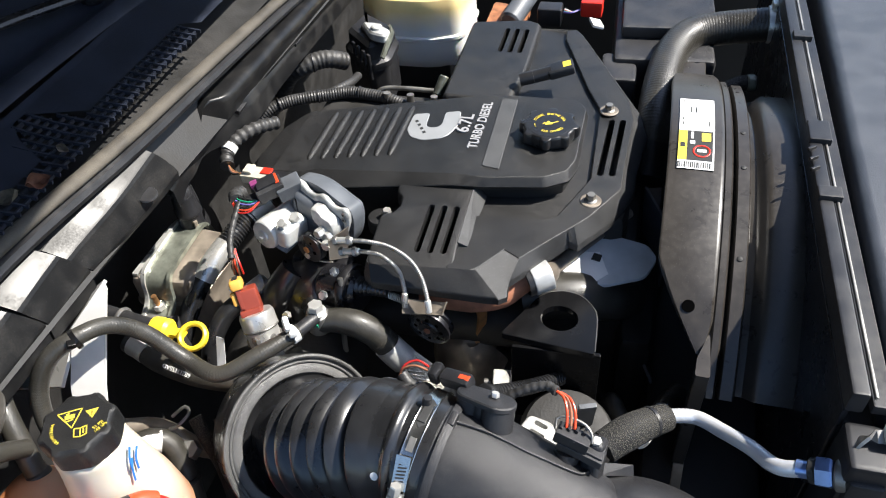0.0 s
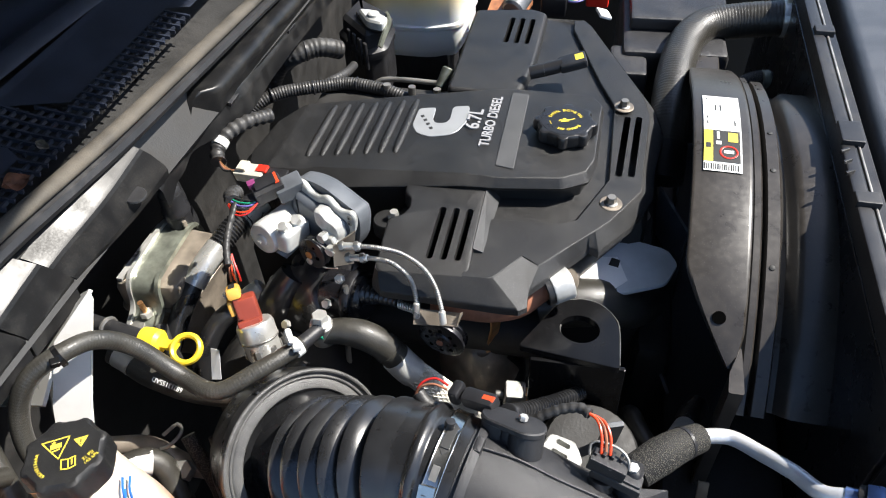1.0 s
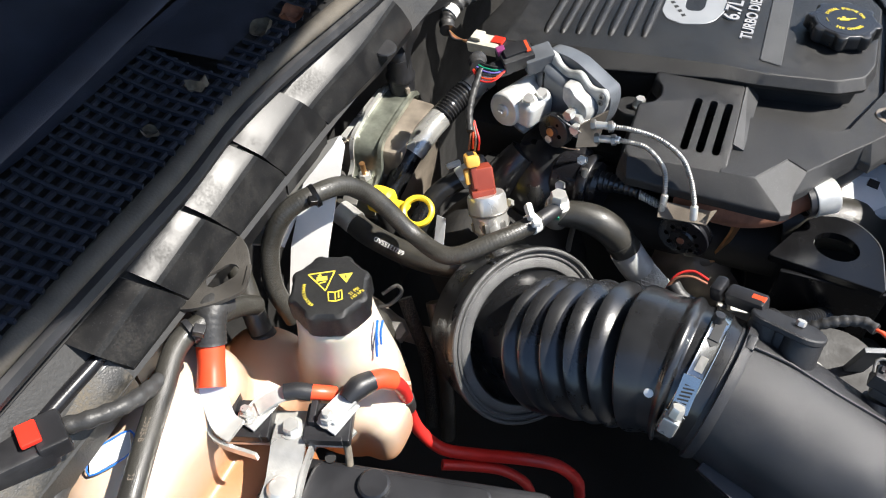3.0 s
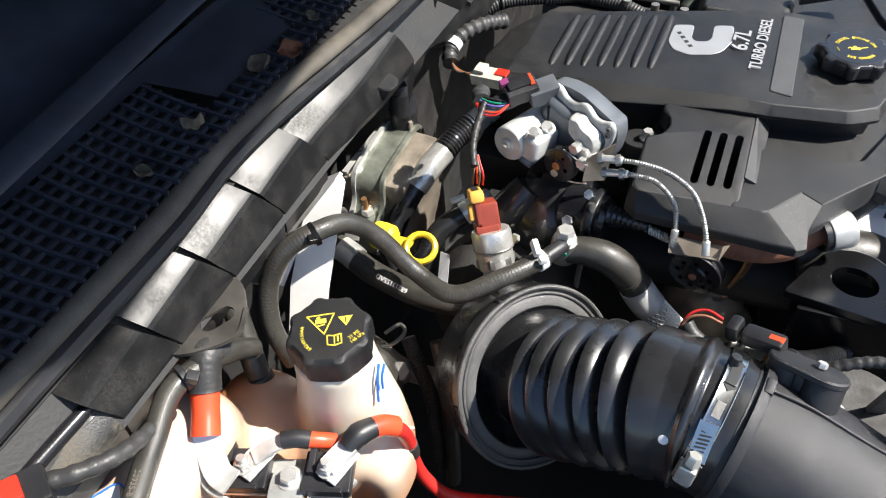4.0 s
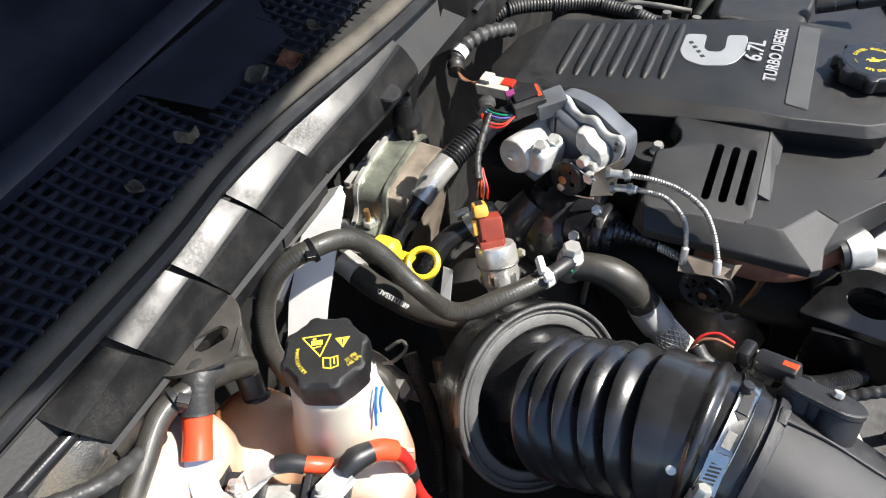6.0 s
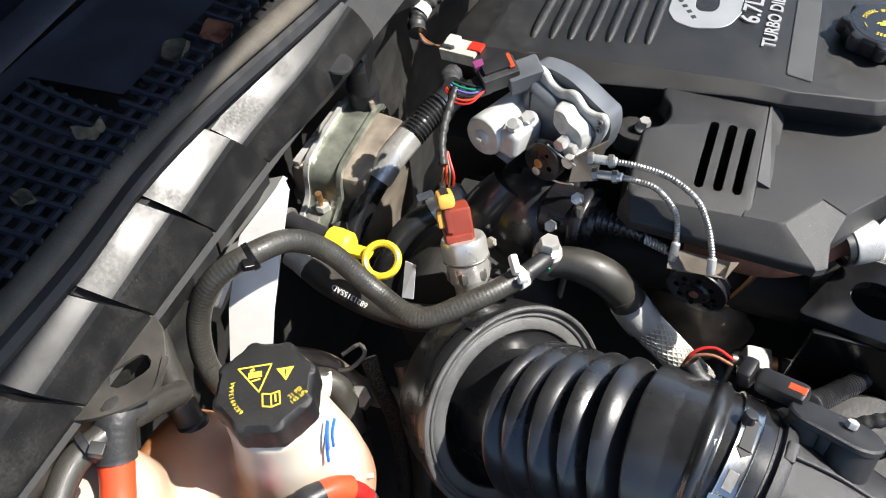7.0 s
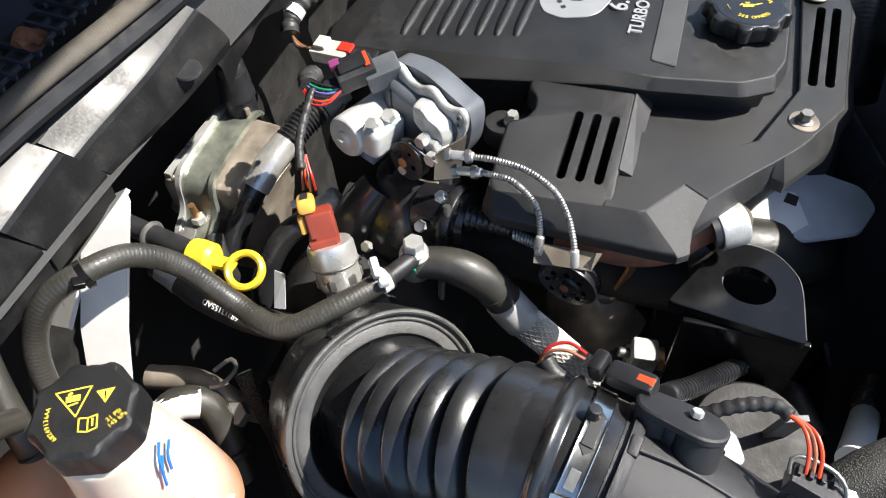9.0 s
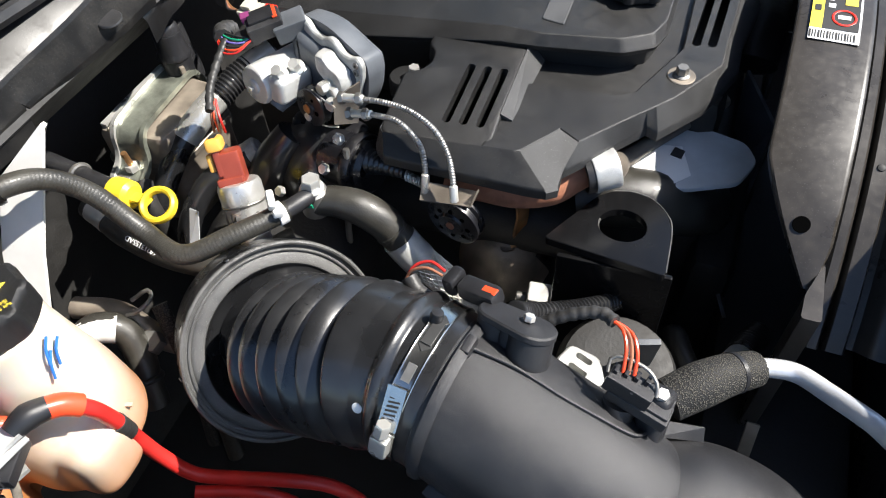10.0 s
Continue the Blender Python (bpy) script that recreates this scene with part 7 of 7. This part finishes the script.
part("elbow", tube([(-0.558, 0.360, 1.075), (-0.545, 0.378, 1.082), (-0.525, 0.388, 1.070), (-0.508, 0.378, 1.045), (-0.498, 0.364, 1.025), (-0.49, 0.352, 1.0)], 0.0145, 16), M_RUBBER, we)
part("white_end", tube([(-0.572, 0.352, 1.062), (-0.558, 0.360, 1.075), (-0.545, 0.376, 1.081), (-0.530, 0.386, 1.075)], 0.0152, 16), M_WHITE, we)
part("cuff", ringbm((-0.498, 0.364, 1.028), (0.4, -0.45, -0.8), 0.0145, 0.0035), M_BLACK, we)

ov = thing("vapour_hose", (-0.57, 0.15, 1.25), "grey-black rubber hose with faint printed numbers", "hose")
part("rubber", tube([(-0.590, 0.290, 1.195), (-0.580, 0.264, 1.232), (-0.584, 0.234, 1.251), (-0.590, 0.200, 1.256), (-0.578, 0.158, 1.25), (-0.562, 0.115, 1.248), (-0.546, 0.07, 1.24), (-0.53, 0.02, 1.22)], 0.0098, 18, 0.0030), M_RUBBER, ov)
part("tie_band", lathe([(0.0105, 0), (0.0116, 0.0005), (0.0116, 0.005), (0.0105, 0.0055)], (-0.586, 0.217, 1.2575), (-0.4, -0.9, 0), 20, closed=False), M_BLACK, ov)
part("tie_head", rbox((-0.575, 0.214, 1.266), (0.010, 0.009, 0.008), (0, 20, 20), 0.001), M_BLACK, ov)
for txt, a, b in (("30935-B", (-0.5705, 0.1375, 1.2592), (-0.562, 0.115, 1.2578)), ("19:33", (-0.5580, 0.1035, 1.2560), (-0.552, 0.088, 1.2535)), ("10/08/15", (-0.5475, 0.0745, 1.2510), (-0.541, 0.055, 1.2465))):
    mid, run = (Vector(a) + Vector(b)) / 2, Vector(b) - Vector(a)
    words(txt, 0.0062, Matrix.Translation(mid) @ Matrix.Rotation(math.atan2(run.y, run.x), 4, "Z"), M_TAN_STEEL, ov, "faint tan printed numbers", deep=0.0002)
eyeb = thing("cowl_bracket", (-0.59, 0.26, 1.26), "tarnished steel bracket with an oval hole at the cowl edge", "bracket")
part("plate", stack(rounded([(-0.608, 0.222), (-0.594, 0.228), (-0.579, 0.240), (-0.566, 0.256), (-0.563, 0.266), (-0.573, 0.289), (-0.588, 0.307), (-0.608, 0.318)], 0.007, 4), [(1.2640, 0), (1.2660, 0), (1.2668, -0.0008)], [slot(-0.5935, 0.2625, -0.5865, 0.2760, 0.0082)]), M_LUG, eyeb)
part("lip", ribbon([(-0.608, 0.2235, 1.2664), (-0.594, 0.2295, 1.2668), (-0.579, 0.2415, 1.2668), (-0.5665, 0.257, 1.2668), (-0.5642, 0.266, 1.2668), (-0.573, 0.288, 1.2668)], 0.003, 0.004), M_LUG, eyeb)
lug = thing("battery_cable_lug", (-0.585, 0.21, 1.2), "red-sleeved battery cable with a bright lug", "cable")
part("braid_wrap", tube([(-0.586, 0.255, 1.247), (-0.586, 0.243, 1.254), (-0.583, 0.231, 1.248), (-0.578, 0.219, 1.236)], 0.0142, 16, 0.002, ridged(0.005, 0.02)), M_TAPE, lug)
part("red_sleeve", tube([(-0.579, 0.221, 1.238), (-0.572, 0.207, 1.226), (-0.564, 0.191, 1.216)], [0.0125, 0.0118, 0.0125], 16), M_ORANGE, lug, "red sleeve")
part("lug", ribbon([(-0.567, 0.196, 1.219), (-0.556, 0.183, 1.208), (-0.544, 0.173, 1.198), (-0.531, 0.171, 1.196)], 0.022, 0.004), M_STEEL, lug)
part("lug_side", ribbon([(-0.576, 0.183, 1.206), (-0.561, 0.170, 1.194), (-0.546, 0.159, 1.188), (-0.506, 0.161, 1.188)], 0.003, 0.010), M_STEEL, lug)

bat = thing("battery", (-0.36, 0.14, 1.0), "black battery top with ribs and faded labels", "battery")
bt = stack(rounded([(-0.51, 0.180), (-0.50, 0.187), (-0.27, 0.243), (-0.20, 0.13), (-0.22, 0.02), (-0.50, 0.0)], 0.01, 3), [(0.95, 0.0), (1.1420, 0.0), (1.1480, -0.003), (1.1500, -0.008)])
part("case", bt, M_BLACK, bat)
part("step", stack(rounded([(-0.47, 0.186), (-0.32, 0.222), (-0.26, 0.12), (-0.46, 0.09)], 0.008, 3), [(1.1500, 0), (1.1560, 0), (1.1580, -0.003)]), M_BLACK, bat)
part("cap", cyl((-0.412, 0.186, 1.1540), (-0.412, 0.186, 1.1640), 0.014, bev=0.002), M_BLACK, bat)
part("torn_label", stack(rounded([(-0.395, 0.17), (-0.365, 0.185), (-0.35, 0.165), (-0.385, 0.15)], 0.008, 3), [(1.1580, 0), (1.1585, 0)]), M_WHITE, bat, "torn white label")
part("hole", cyl((-0.462, 0.196, 1.1495), (-0.462, 0.196, 1.1508), 0.005, seg=16), M_INK, bat)
ter = thing("battery_terminal", (-0.49, 0.18, 1.16), "tinned battery terminal with two fuse holders and brass nuts", "terminal")
part("bar", plate3([(-0.560, 0.165, 1.163), (-0.452, 0.205, 1.163), (-0.447, 0.222, 1.163), (-0.475, 0.232, 1.163), (-0.555, 0.200, 1.163)], 0.004), M_STEEL, ter)
part("strap", ribbon([(-0.500, 0.206, 1.172), (-0.496, 0.190, 1.172), (-0.489, 0.170, 1.166), (-0.483, 0.152, 1.163), (-0.478, 0.12, 1.161), (-0.474, 0.08, 1.160)], 0.030, 0.005), M_STEEL, ter)
part("strap_side", ribbon([(-0.478, 0.205, 1.166), (-0.472, 0.170, 1.162), (-0.462, 0.14, 1.160)], 0.003, 0.012), M_STEEL, ter)
for x, y, h in ((-0.538, 0.192, 0.0), (-0.470, 0.216, 0.0)):
    holder = part("fuse_holder", rbox((x, y, 1.172), (0.042, 0.036, 0.012), (0, 0, 20), 0.002), M_BLACK, ter)
    part("holder_wall", rbox((x - 0.016, y + 0.004, 1.180), (0.006, 0.028, 0.010), (0, 0, 20), 0.001), M_BLACK, holder)
    part("holder_wall", rbox((x + 0.004, y - 0.017, 1.176), (0.034, 0.005, 0.010), (0, 0, 20), 0.001), M_BLACK, holder)
    part("tab", rbox((x + 0.006, y + 0.008, 1.181), (0.022, 0.034, 0.003), (0, 0, -12), 0.001), M_PALE_METAL, holder)
    part("washer", cyl((x + 0.001, y, 1.182), (x + 0.001, y, 1.1835), 0.0095, seg=20), M_STEEL, holder)
    part("nut", hexa((x + 0.001, y, 1.1835), (0, 0, 1), 0.0072, 0.007), M_STEEL, holder)
    part("stud", cyl((x + 0.001, y, 1.19), (x + 0.001, y, 1.197), 0.0035, seg=12), M_STEEL, holder)
part("nut", hexa((-0.498, 0.199, 1.175), (0, 0, 1), 0.0078, 0.008), M_STEEL, ter)
part("washer", cyl((-0.498, 0.199, 1.1738), (-0.498, 0.199, 1.1752), 0.011, seg=20), M_STEEL, ter)
part("bolt_head", lathe([(0.0115, 0), (0.0115, 0.003), (0.009, 0.006), (0.004, 0.007)], (-0.482, 0.150, 1.1655), (0, 0.1, 1), 24), M_STEEL, ter)
part("clamp_foot", rbox((-0.482, 0.108, 1.160), (0.040, 0.05, 0.006), (6, 0, 10), 0.001), M_STEEL, ter)
part("small_lug", ribbon([(-0.532, 0.200, 1.184), (-0.522, 0.212, 1.190), (-0.512, 0.222, 1.192)], 0.014, 0.003), M_PALE_METAL, ter)
part("boot", tube([(-0.515, 0.220, 1.192), (-0.504, 0.227, 1.191), (-0.494, 0.231, 1.188)], 0.0078, 14), M_BLACK, ter)
part("orange_end", tube([(-0.497, 0.230, 1.189), (-0.487, 0.235, 1.186), (-0.478, 0.242, 1.178)], 0.007, 14), M_ORANGE, ter)
part("lug", ribbon([(-0.469, 0.216, 1.185), (-0.464, 0.228, 1.188), (-0.459, 0.240, 1.190)], 0.018, 0.004), M_PALE_METAL, ter)
rc = thing("red_battery_cable", (-0.44, 0.28, 1.1), "thick red battery cable with a black boot", "cable")
part("boot", tube([(-0.461, 0.236, 1.188), (-0.457, 0.250, 1.190), (-0.449, 0.263, 1.187)], [0.0085, 0.011, 0.0095], 16), M_BLACK, rc)
part("orange_sleeve", tube([(-0.451, 0.260, 1.188), (-0.444, 0.270, 1.182), (-0.437, 0.277, 1.172)], 0.0095, 16), M_ORANGE, rc)
part("cable", tube([(-0.439, 0.275, 1.175), (-0.434, 0.282, 1.155), (-0.433, 0.288, 1.12), (-0.435, 0.292, 1.08), (-0.428, 0.295, 1.04), (-0.405, 0.298, 1.01), (-0.37, 0.31, 1.00), (-0.32, 0.325, 1.0), (-0.285, 0.338, 0.985), (-0.262, 0.345, 0.95), (-0.255, 0.35, 0.90)], 0.0070, 16), M_RED_CABLE, rc)
part("second_cable", tube([(-0.40, 0.285, 1.0), (-0.37, 0.30, 0.99), (-0.34, 0.312, 0.98), (-0.315, 0.32, 0.95), (-0.305, 0.325, 0.90)], 0.006, 14), M_RED_CABLE, rc)
part("tape_tag", tube([(-0.4335, 0.287, 1.125), (-0.4345, 0.290, 1.10)], 0.0085, 14), M_TAPE, rc)
yw = thing("pale_wire", (-0.45, 0.2, 1.15), "thin pale yellow wire at the terminal", "wire")
part("wire", tube([(-0.456, 0.214, 1.168), (-0.448, 0.206, 1.16), (-0.443, 0.196, 1.145), (-0.44, 0.19, 1.13)], 0.0035, 10), M_LEAF, yw)

rcn = thing("corner_connector", (-0.63, 0.08, 1.27), "black connector with a red lock on the cowl corner", "connector")
rmx = Euler((0, radians(10), radians(60))).to_matrix()
part("shell", rbox((-0.622, 0.058, 1.290), (0.070, 0.030, 0.022), rmx, 0.005), M_BLACK, rcn)
part("socket", rbox((-0.606, 0.088, 1.290), (0.022, 0.032, 0.018), rmx, 0.003), M_BLACK, rcn)
part("red_lock", rbox((-0.612, 0.080, 1.3025), (0.014, 0.020, 0.005), rmx, 0.0015), M_RED, rcn, "red lock")
part("taped_lead", tube([(-0.603, 0.098, 1.288), (-0.590, 0.112, 1.285), (-0.580, 0.135, 1.275), (-0.582, 0.160, 1.26), (-0.59, 0.19, 1.24)], 0.0068, 12, 0.002, ridged(0.013, 0.07)), M_TAPE, rcn)
part("lower_lead", tube([(-0.63, 0.16, 1.235), (-0.622, 0.12, 1.236), (-0.615, 0.08, 1.238), (-0.60, 0.03, 1.24)], 0.011, 12, 0.003, ridged(0.02, 0.06)), M_TAPE, rcn)

# ---------- the far side ----------
br_ = thing("brake_reservoir", (-0.46, 1.32, 1.1), "milky brake fluid reservoir with amber fluid", "reservoir")
M_RES = tank_plastic("reservoir plastic", (0.76, 0.58, 0.26), (0.70, 0.71, 0.70), 0.075, 0.115)
res = rounded([(-0.565, 1.300), (-0.520, 1.262), (-0.424, 1.262), (-0.362, 1.285), (-0.352, 1.40), (-0.585, 1.41)], 0.022, 5)
part("shell", stack(res, [(1.08, -0.012), (1.10, 0.0), (1.140, 0.0), (1.143, 0.004), (1.149, 0.004), (1.152, 0.0), (1.205, 0.0), (1.222, -0.006), (1.230, -0.022)]), M_RES, br_)
part("base", rbox((-0.46, 1.33, 1.03), (0.15, 0.10, 0.12), bev=0.015), M_BLACK, br_)
bx = thing("abs_connector", (-0.52, 1.17, 1.16), "black connector with a silver latch on the firewall", "connector")
box = rounded([(-0.558, 1.190), (-0.495, 1.130), (-0.470, 1.150), (-0.474, 1.215), (-0.545, 1.264)], 0.008, 3)
part("shell", stack(box, [(1.08, 0.004), (1.150, 0.004), (1.156, 0.008), (1.166, 0.008), (1.172, 0.0), (1.196, -0.002), (1.203, -0.009)]), M_BLACK, bx)
for k in range(4):
    part("shell_rib", rbox((-0.533 + 0.014 * k, 1.158 - 0.0135 * k, 1.168), (0.005, 0.010, 0.05), (0, 0, 44), 0.0015), M_BLACK, bx)
part("plate", stack(rounded([(-0.530, 1.190), (-0.493, 1.146), (-0.455, 1.140), (-0.455, 1.175), (-0.500, 1.215)], 0.008, 3), [(1.200, 0), (1.209, 0), (1.211, -0.002)]), M_BLACK, bx)
part("latch", stack(rounded([(-0.520, 1.180), (-0.491, 1.141), (-0.462, 1.133), (-0.457, 1.156), (-0.490, 1.180)], 0.009, 4), [(1.208, 0), (1.220, 0), (1.223, -0.003)]), M_PALE_METAL, bx, "silver latch plate")
part("latch_boss", lathe([(0.011, 0), (0.010, 0.005), (0.006, 0.007)], (-0.484, 1.158, 1.222), (0, 0, 1), 20), M_CAST, bx)
part("lever", ribbon([(-0.470, 1.190, 1.210), (-0.461, 1.172, 1.214), (-0.457, 1.152, 1.212), (-0.459, 1.130, 1.204), (-0.462, 1.111, 1.192)], 0.009, 0.004, (1, 0, 0.4)), M_ZINC, bx)
part("taped_elbow", tube([(-0.545, 1.135, 1.165), (-0.560, 1.118, 1.178), (-0.580, 1.106, 1.182), (-0.605, 1.087, 1.178), (-0.635, 1.080, 1.160), (-0.66, 1.08, 1.12)], 0.0160, 16, 0.002, ridged(0.009, 0.035)), M_TAPE, bx)
part("strap", ringbm((-0.592, 1.097, 1.181), (-0.8, -0.5, 0), 0.0158, 0.0020), M_BLACK, bx)
fl = thing("taped_harness", (-0.5, 0.98, 1.19), "black cloth-taped wiring harness behind the cover", "wiring harness")
part("main_run", tube([(-0.625, 0.915, 1.165), (-0.605, 0.934, 1.184), (-0.579, 0.955, 1.190), (-0.546, 0.972, 1.191), (-0.519, 0.985, 1.190), (-0.485, 0.998, 1.190), (-0.449, 0.998, 1.189), (-0.410, 0.993, 1.186), (-0.36, 0.985, 1.172)], 0.0100, 14, 0.0012, ridged(0.0045, 0.045)), M_TAPE, fl)
for x, y, dx, dy in ((-0.590, 0.946, 0.8, 0.6), (-0.532, 0.979, 0.9, 0.4), (-0.466, 0.999, 1.0, 0.05)):
    part("tie", ringbm((x, y, 1.190), (dx, dy, 0), 0.0102, 0.0016), M_BLACK, fl)
part("branch", tube([(-0.519, 0.985, 1.192), (-0.505, 1.010, 1.190), (-0.500, 1.045, 1.180), (-0.505, 1.09, 1.165)], 0.007, 12, 0.002, ridged(0.007, 0.08)), M_TAPE, fl)
part("thin_line", tube([(-0.455, 1.025, 1.165), (-0.439, 1.035, 1.178), (-0.400, 1.037, 1.181), (-0.348, 1.038, 1.180)], 0.0042, 10), M_DULL_STEEL, fl, "bare steel line")
rl = thing("fuel_rail_line", (-0.36, 1.0, 1.17), "thin steel line with small fittings behind the cover", "pipe")
part("line", tube([(-0.42, 0.985, 1.180), (-0.36, 0.995, 1.182), (-0.32, 1.0, 1.182)], 0.004, 10), M_BLACK, rl)
for x in (-0.415, -0.375, -0.335):
    part("fitting", cyl((x, 0.99, 1.17), (x, 0.992, 1.20), 0.006, seg=12), M_DULL_STEEL, rl)
part("stub", cyl((-0.335, 1.01, 1.19), (-0.325, 1.03, 1.215), 0.009, seg=14, bev=0.002), M_ZINC, rl)
pb = thing("power_box", (-0.03, 1.25, 1.05), "black plastic power box with a stepped lid", "fuse box")
part("case", rbox((0.01, 1.32, 1.10), (0.17, 0.30, 0.18), (0, 0, 3), 0.012), M_DUCT, pb)
part("lid", rbox((0.015, 1.35, 1.20), (0.16, 0.22, 0.024), (0, 0, 3), 0.006), M_DUCT, pb)
part("side_box", rbox((-0.055, 1.16, 1.12), (0.06, 0.09, 0.12), (0, 0, 3), 0.008), M_DUCT, pb)
rh = thing("upper_radiator_hose", (0.06, 1.2, 1.15), "large black ribbed radiator hose with a steel clamp", "hose")
part("rubber", tube([(0.012, 0.945, 1.130), (0.012, 1.01, 1.165), (0.016, 1.10, 1.185), (0.030, 1.19, 1.195), (0.060, 1.245, 1.20), (0.11, 1.262, 1.205), (0.17, 1.262, 1.215), (0.20, 1.262, 1.22)], 0.0285, 24, 0.0016, ridged(0.0055, 0.008)), M_RUBBER, rh)
part("cuff", tube([(0.011, 0.93, 1.12), (0.012, 0.955, 1.137), (0.012, 0.975, 1.15)], 0.031, 24), M_BLACK, rh)
part("clamp", lathe([(0.029, 0), (0.031, 0.001), (0.031, 0.012), (0.029, 0.013)], (0.178, 1.262, 1.216), (1, 0, 0.1), 28, closed=False), M_STEEL, rh)
part("clamp_screw", rbox((0.186, 1.262, 1.252), (0.016, 0.02, 0.014), bev=0.003), M_STEEL, rh)
rs = thing("return_hose", (0.11, 1.1, 1.1), "short braided black hose behind the shroud", "hose")
part("rubber", tube([(0.10, 1.02, 1.10), (0.10, 1.07, 1.14), (0.115, 1.12, 1.165), (0.14, 1.145, 1.17), (0.165, 1.15, 1.17)], 0.0125, 16), M_SLEEVE, rs)
part("end_clip", cyl((0.150, 1.147, 1.170), (0.163, 1.150, 1.170), 0.0145, bev=0.002), M_ZINC, rs)
hb = thing("far_wiring_bracket", (-0.22, 1.28, 1.15), "rust-brown bracket with silver tube and coloured plugs", "bracket")
part("bracket", stack(rounded([(-0.31, 1.25), (-0.24, 1.25), (-0.235, 1.34), (-0.31, 1.36)], 0.01, 3), [(1.175, 0), (1.185, 0)], [slot(-0.29, 1.268, -0.268, 1.268, 0.007)]), M_FUSE, hb)
part("silver_tube", cyl((-0.265, 1.27, 1.19), (-0.235, 1.37, 1.215), 0.02, bev=0.004), M_GREY_CASE, hb)
part("plug", rbox((-0.195, 1.31, 1.19), (0.045, 0.035, 0.035), bev=0.004), M_BLACK, hb)
part("red_plug", rbox((-0.12, 1.33, 1.2), (0.04, 0.035, 0.03), bev=0.004), M_RED, hb, "red plug")
for k in range(5):
    part("wire", tube([(-0.17, 1.31 + 0.004 * k, 1.195), (-0.155, 1.30 + 0.005 * k, 1.20 - 0.002 * k), (-0.14, 1.315, 1.2)], 0.0018, 6), (M_VIOLET, M_GREEN, M_RED_CABLE, M_PAPER, M_INK)[k], hb)
part("white_tag", rbox((-0.105, 1.255, 1.205), (0.022, 0.03, 0.006), (0, 20, 20), 0.002), M_WHITE, hb)
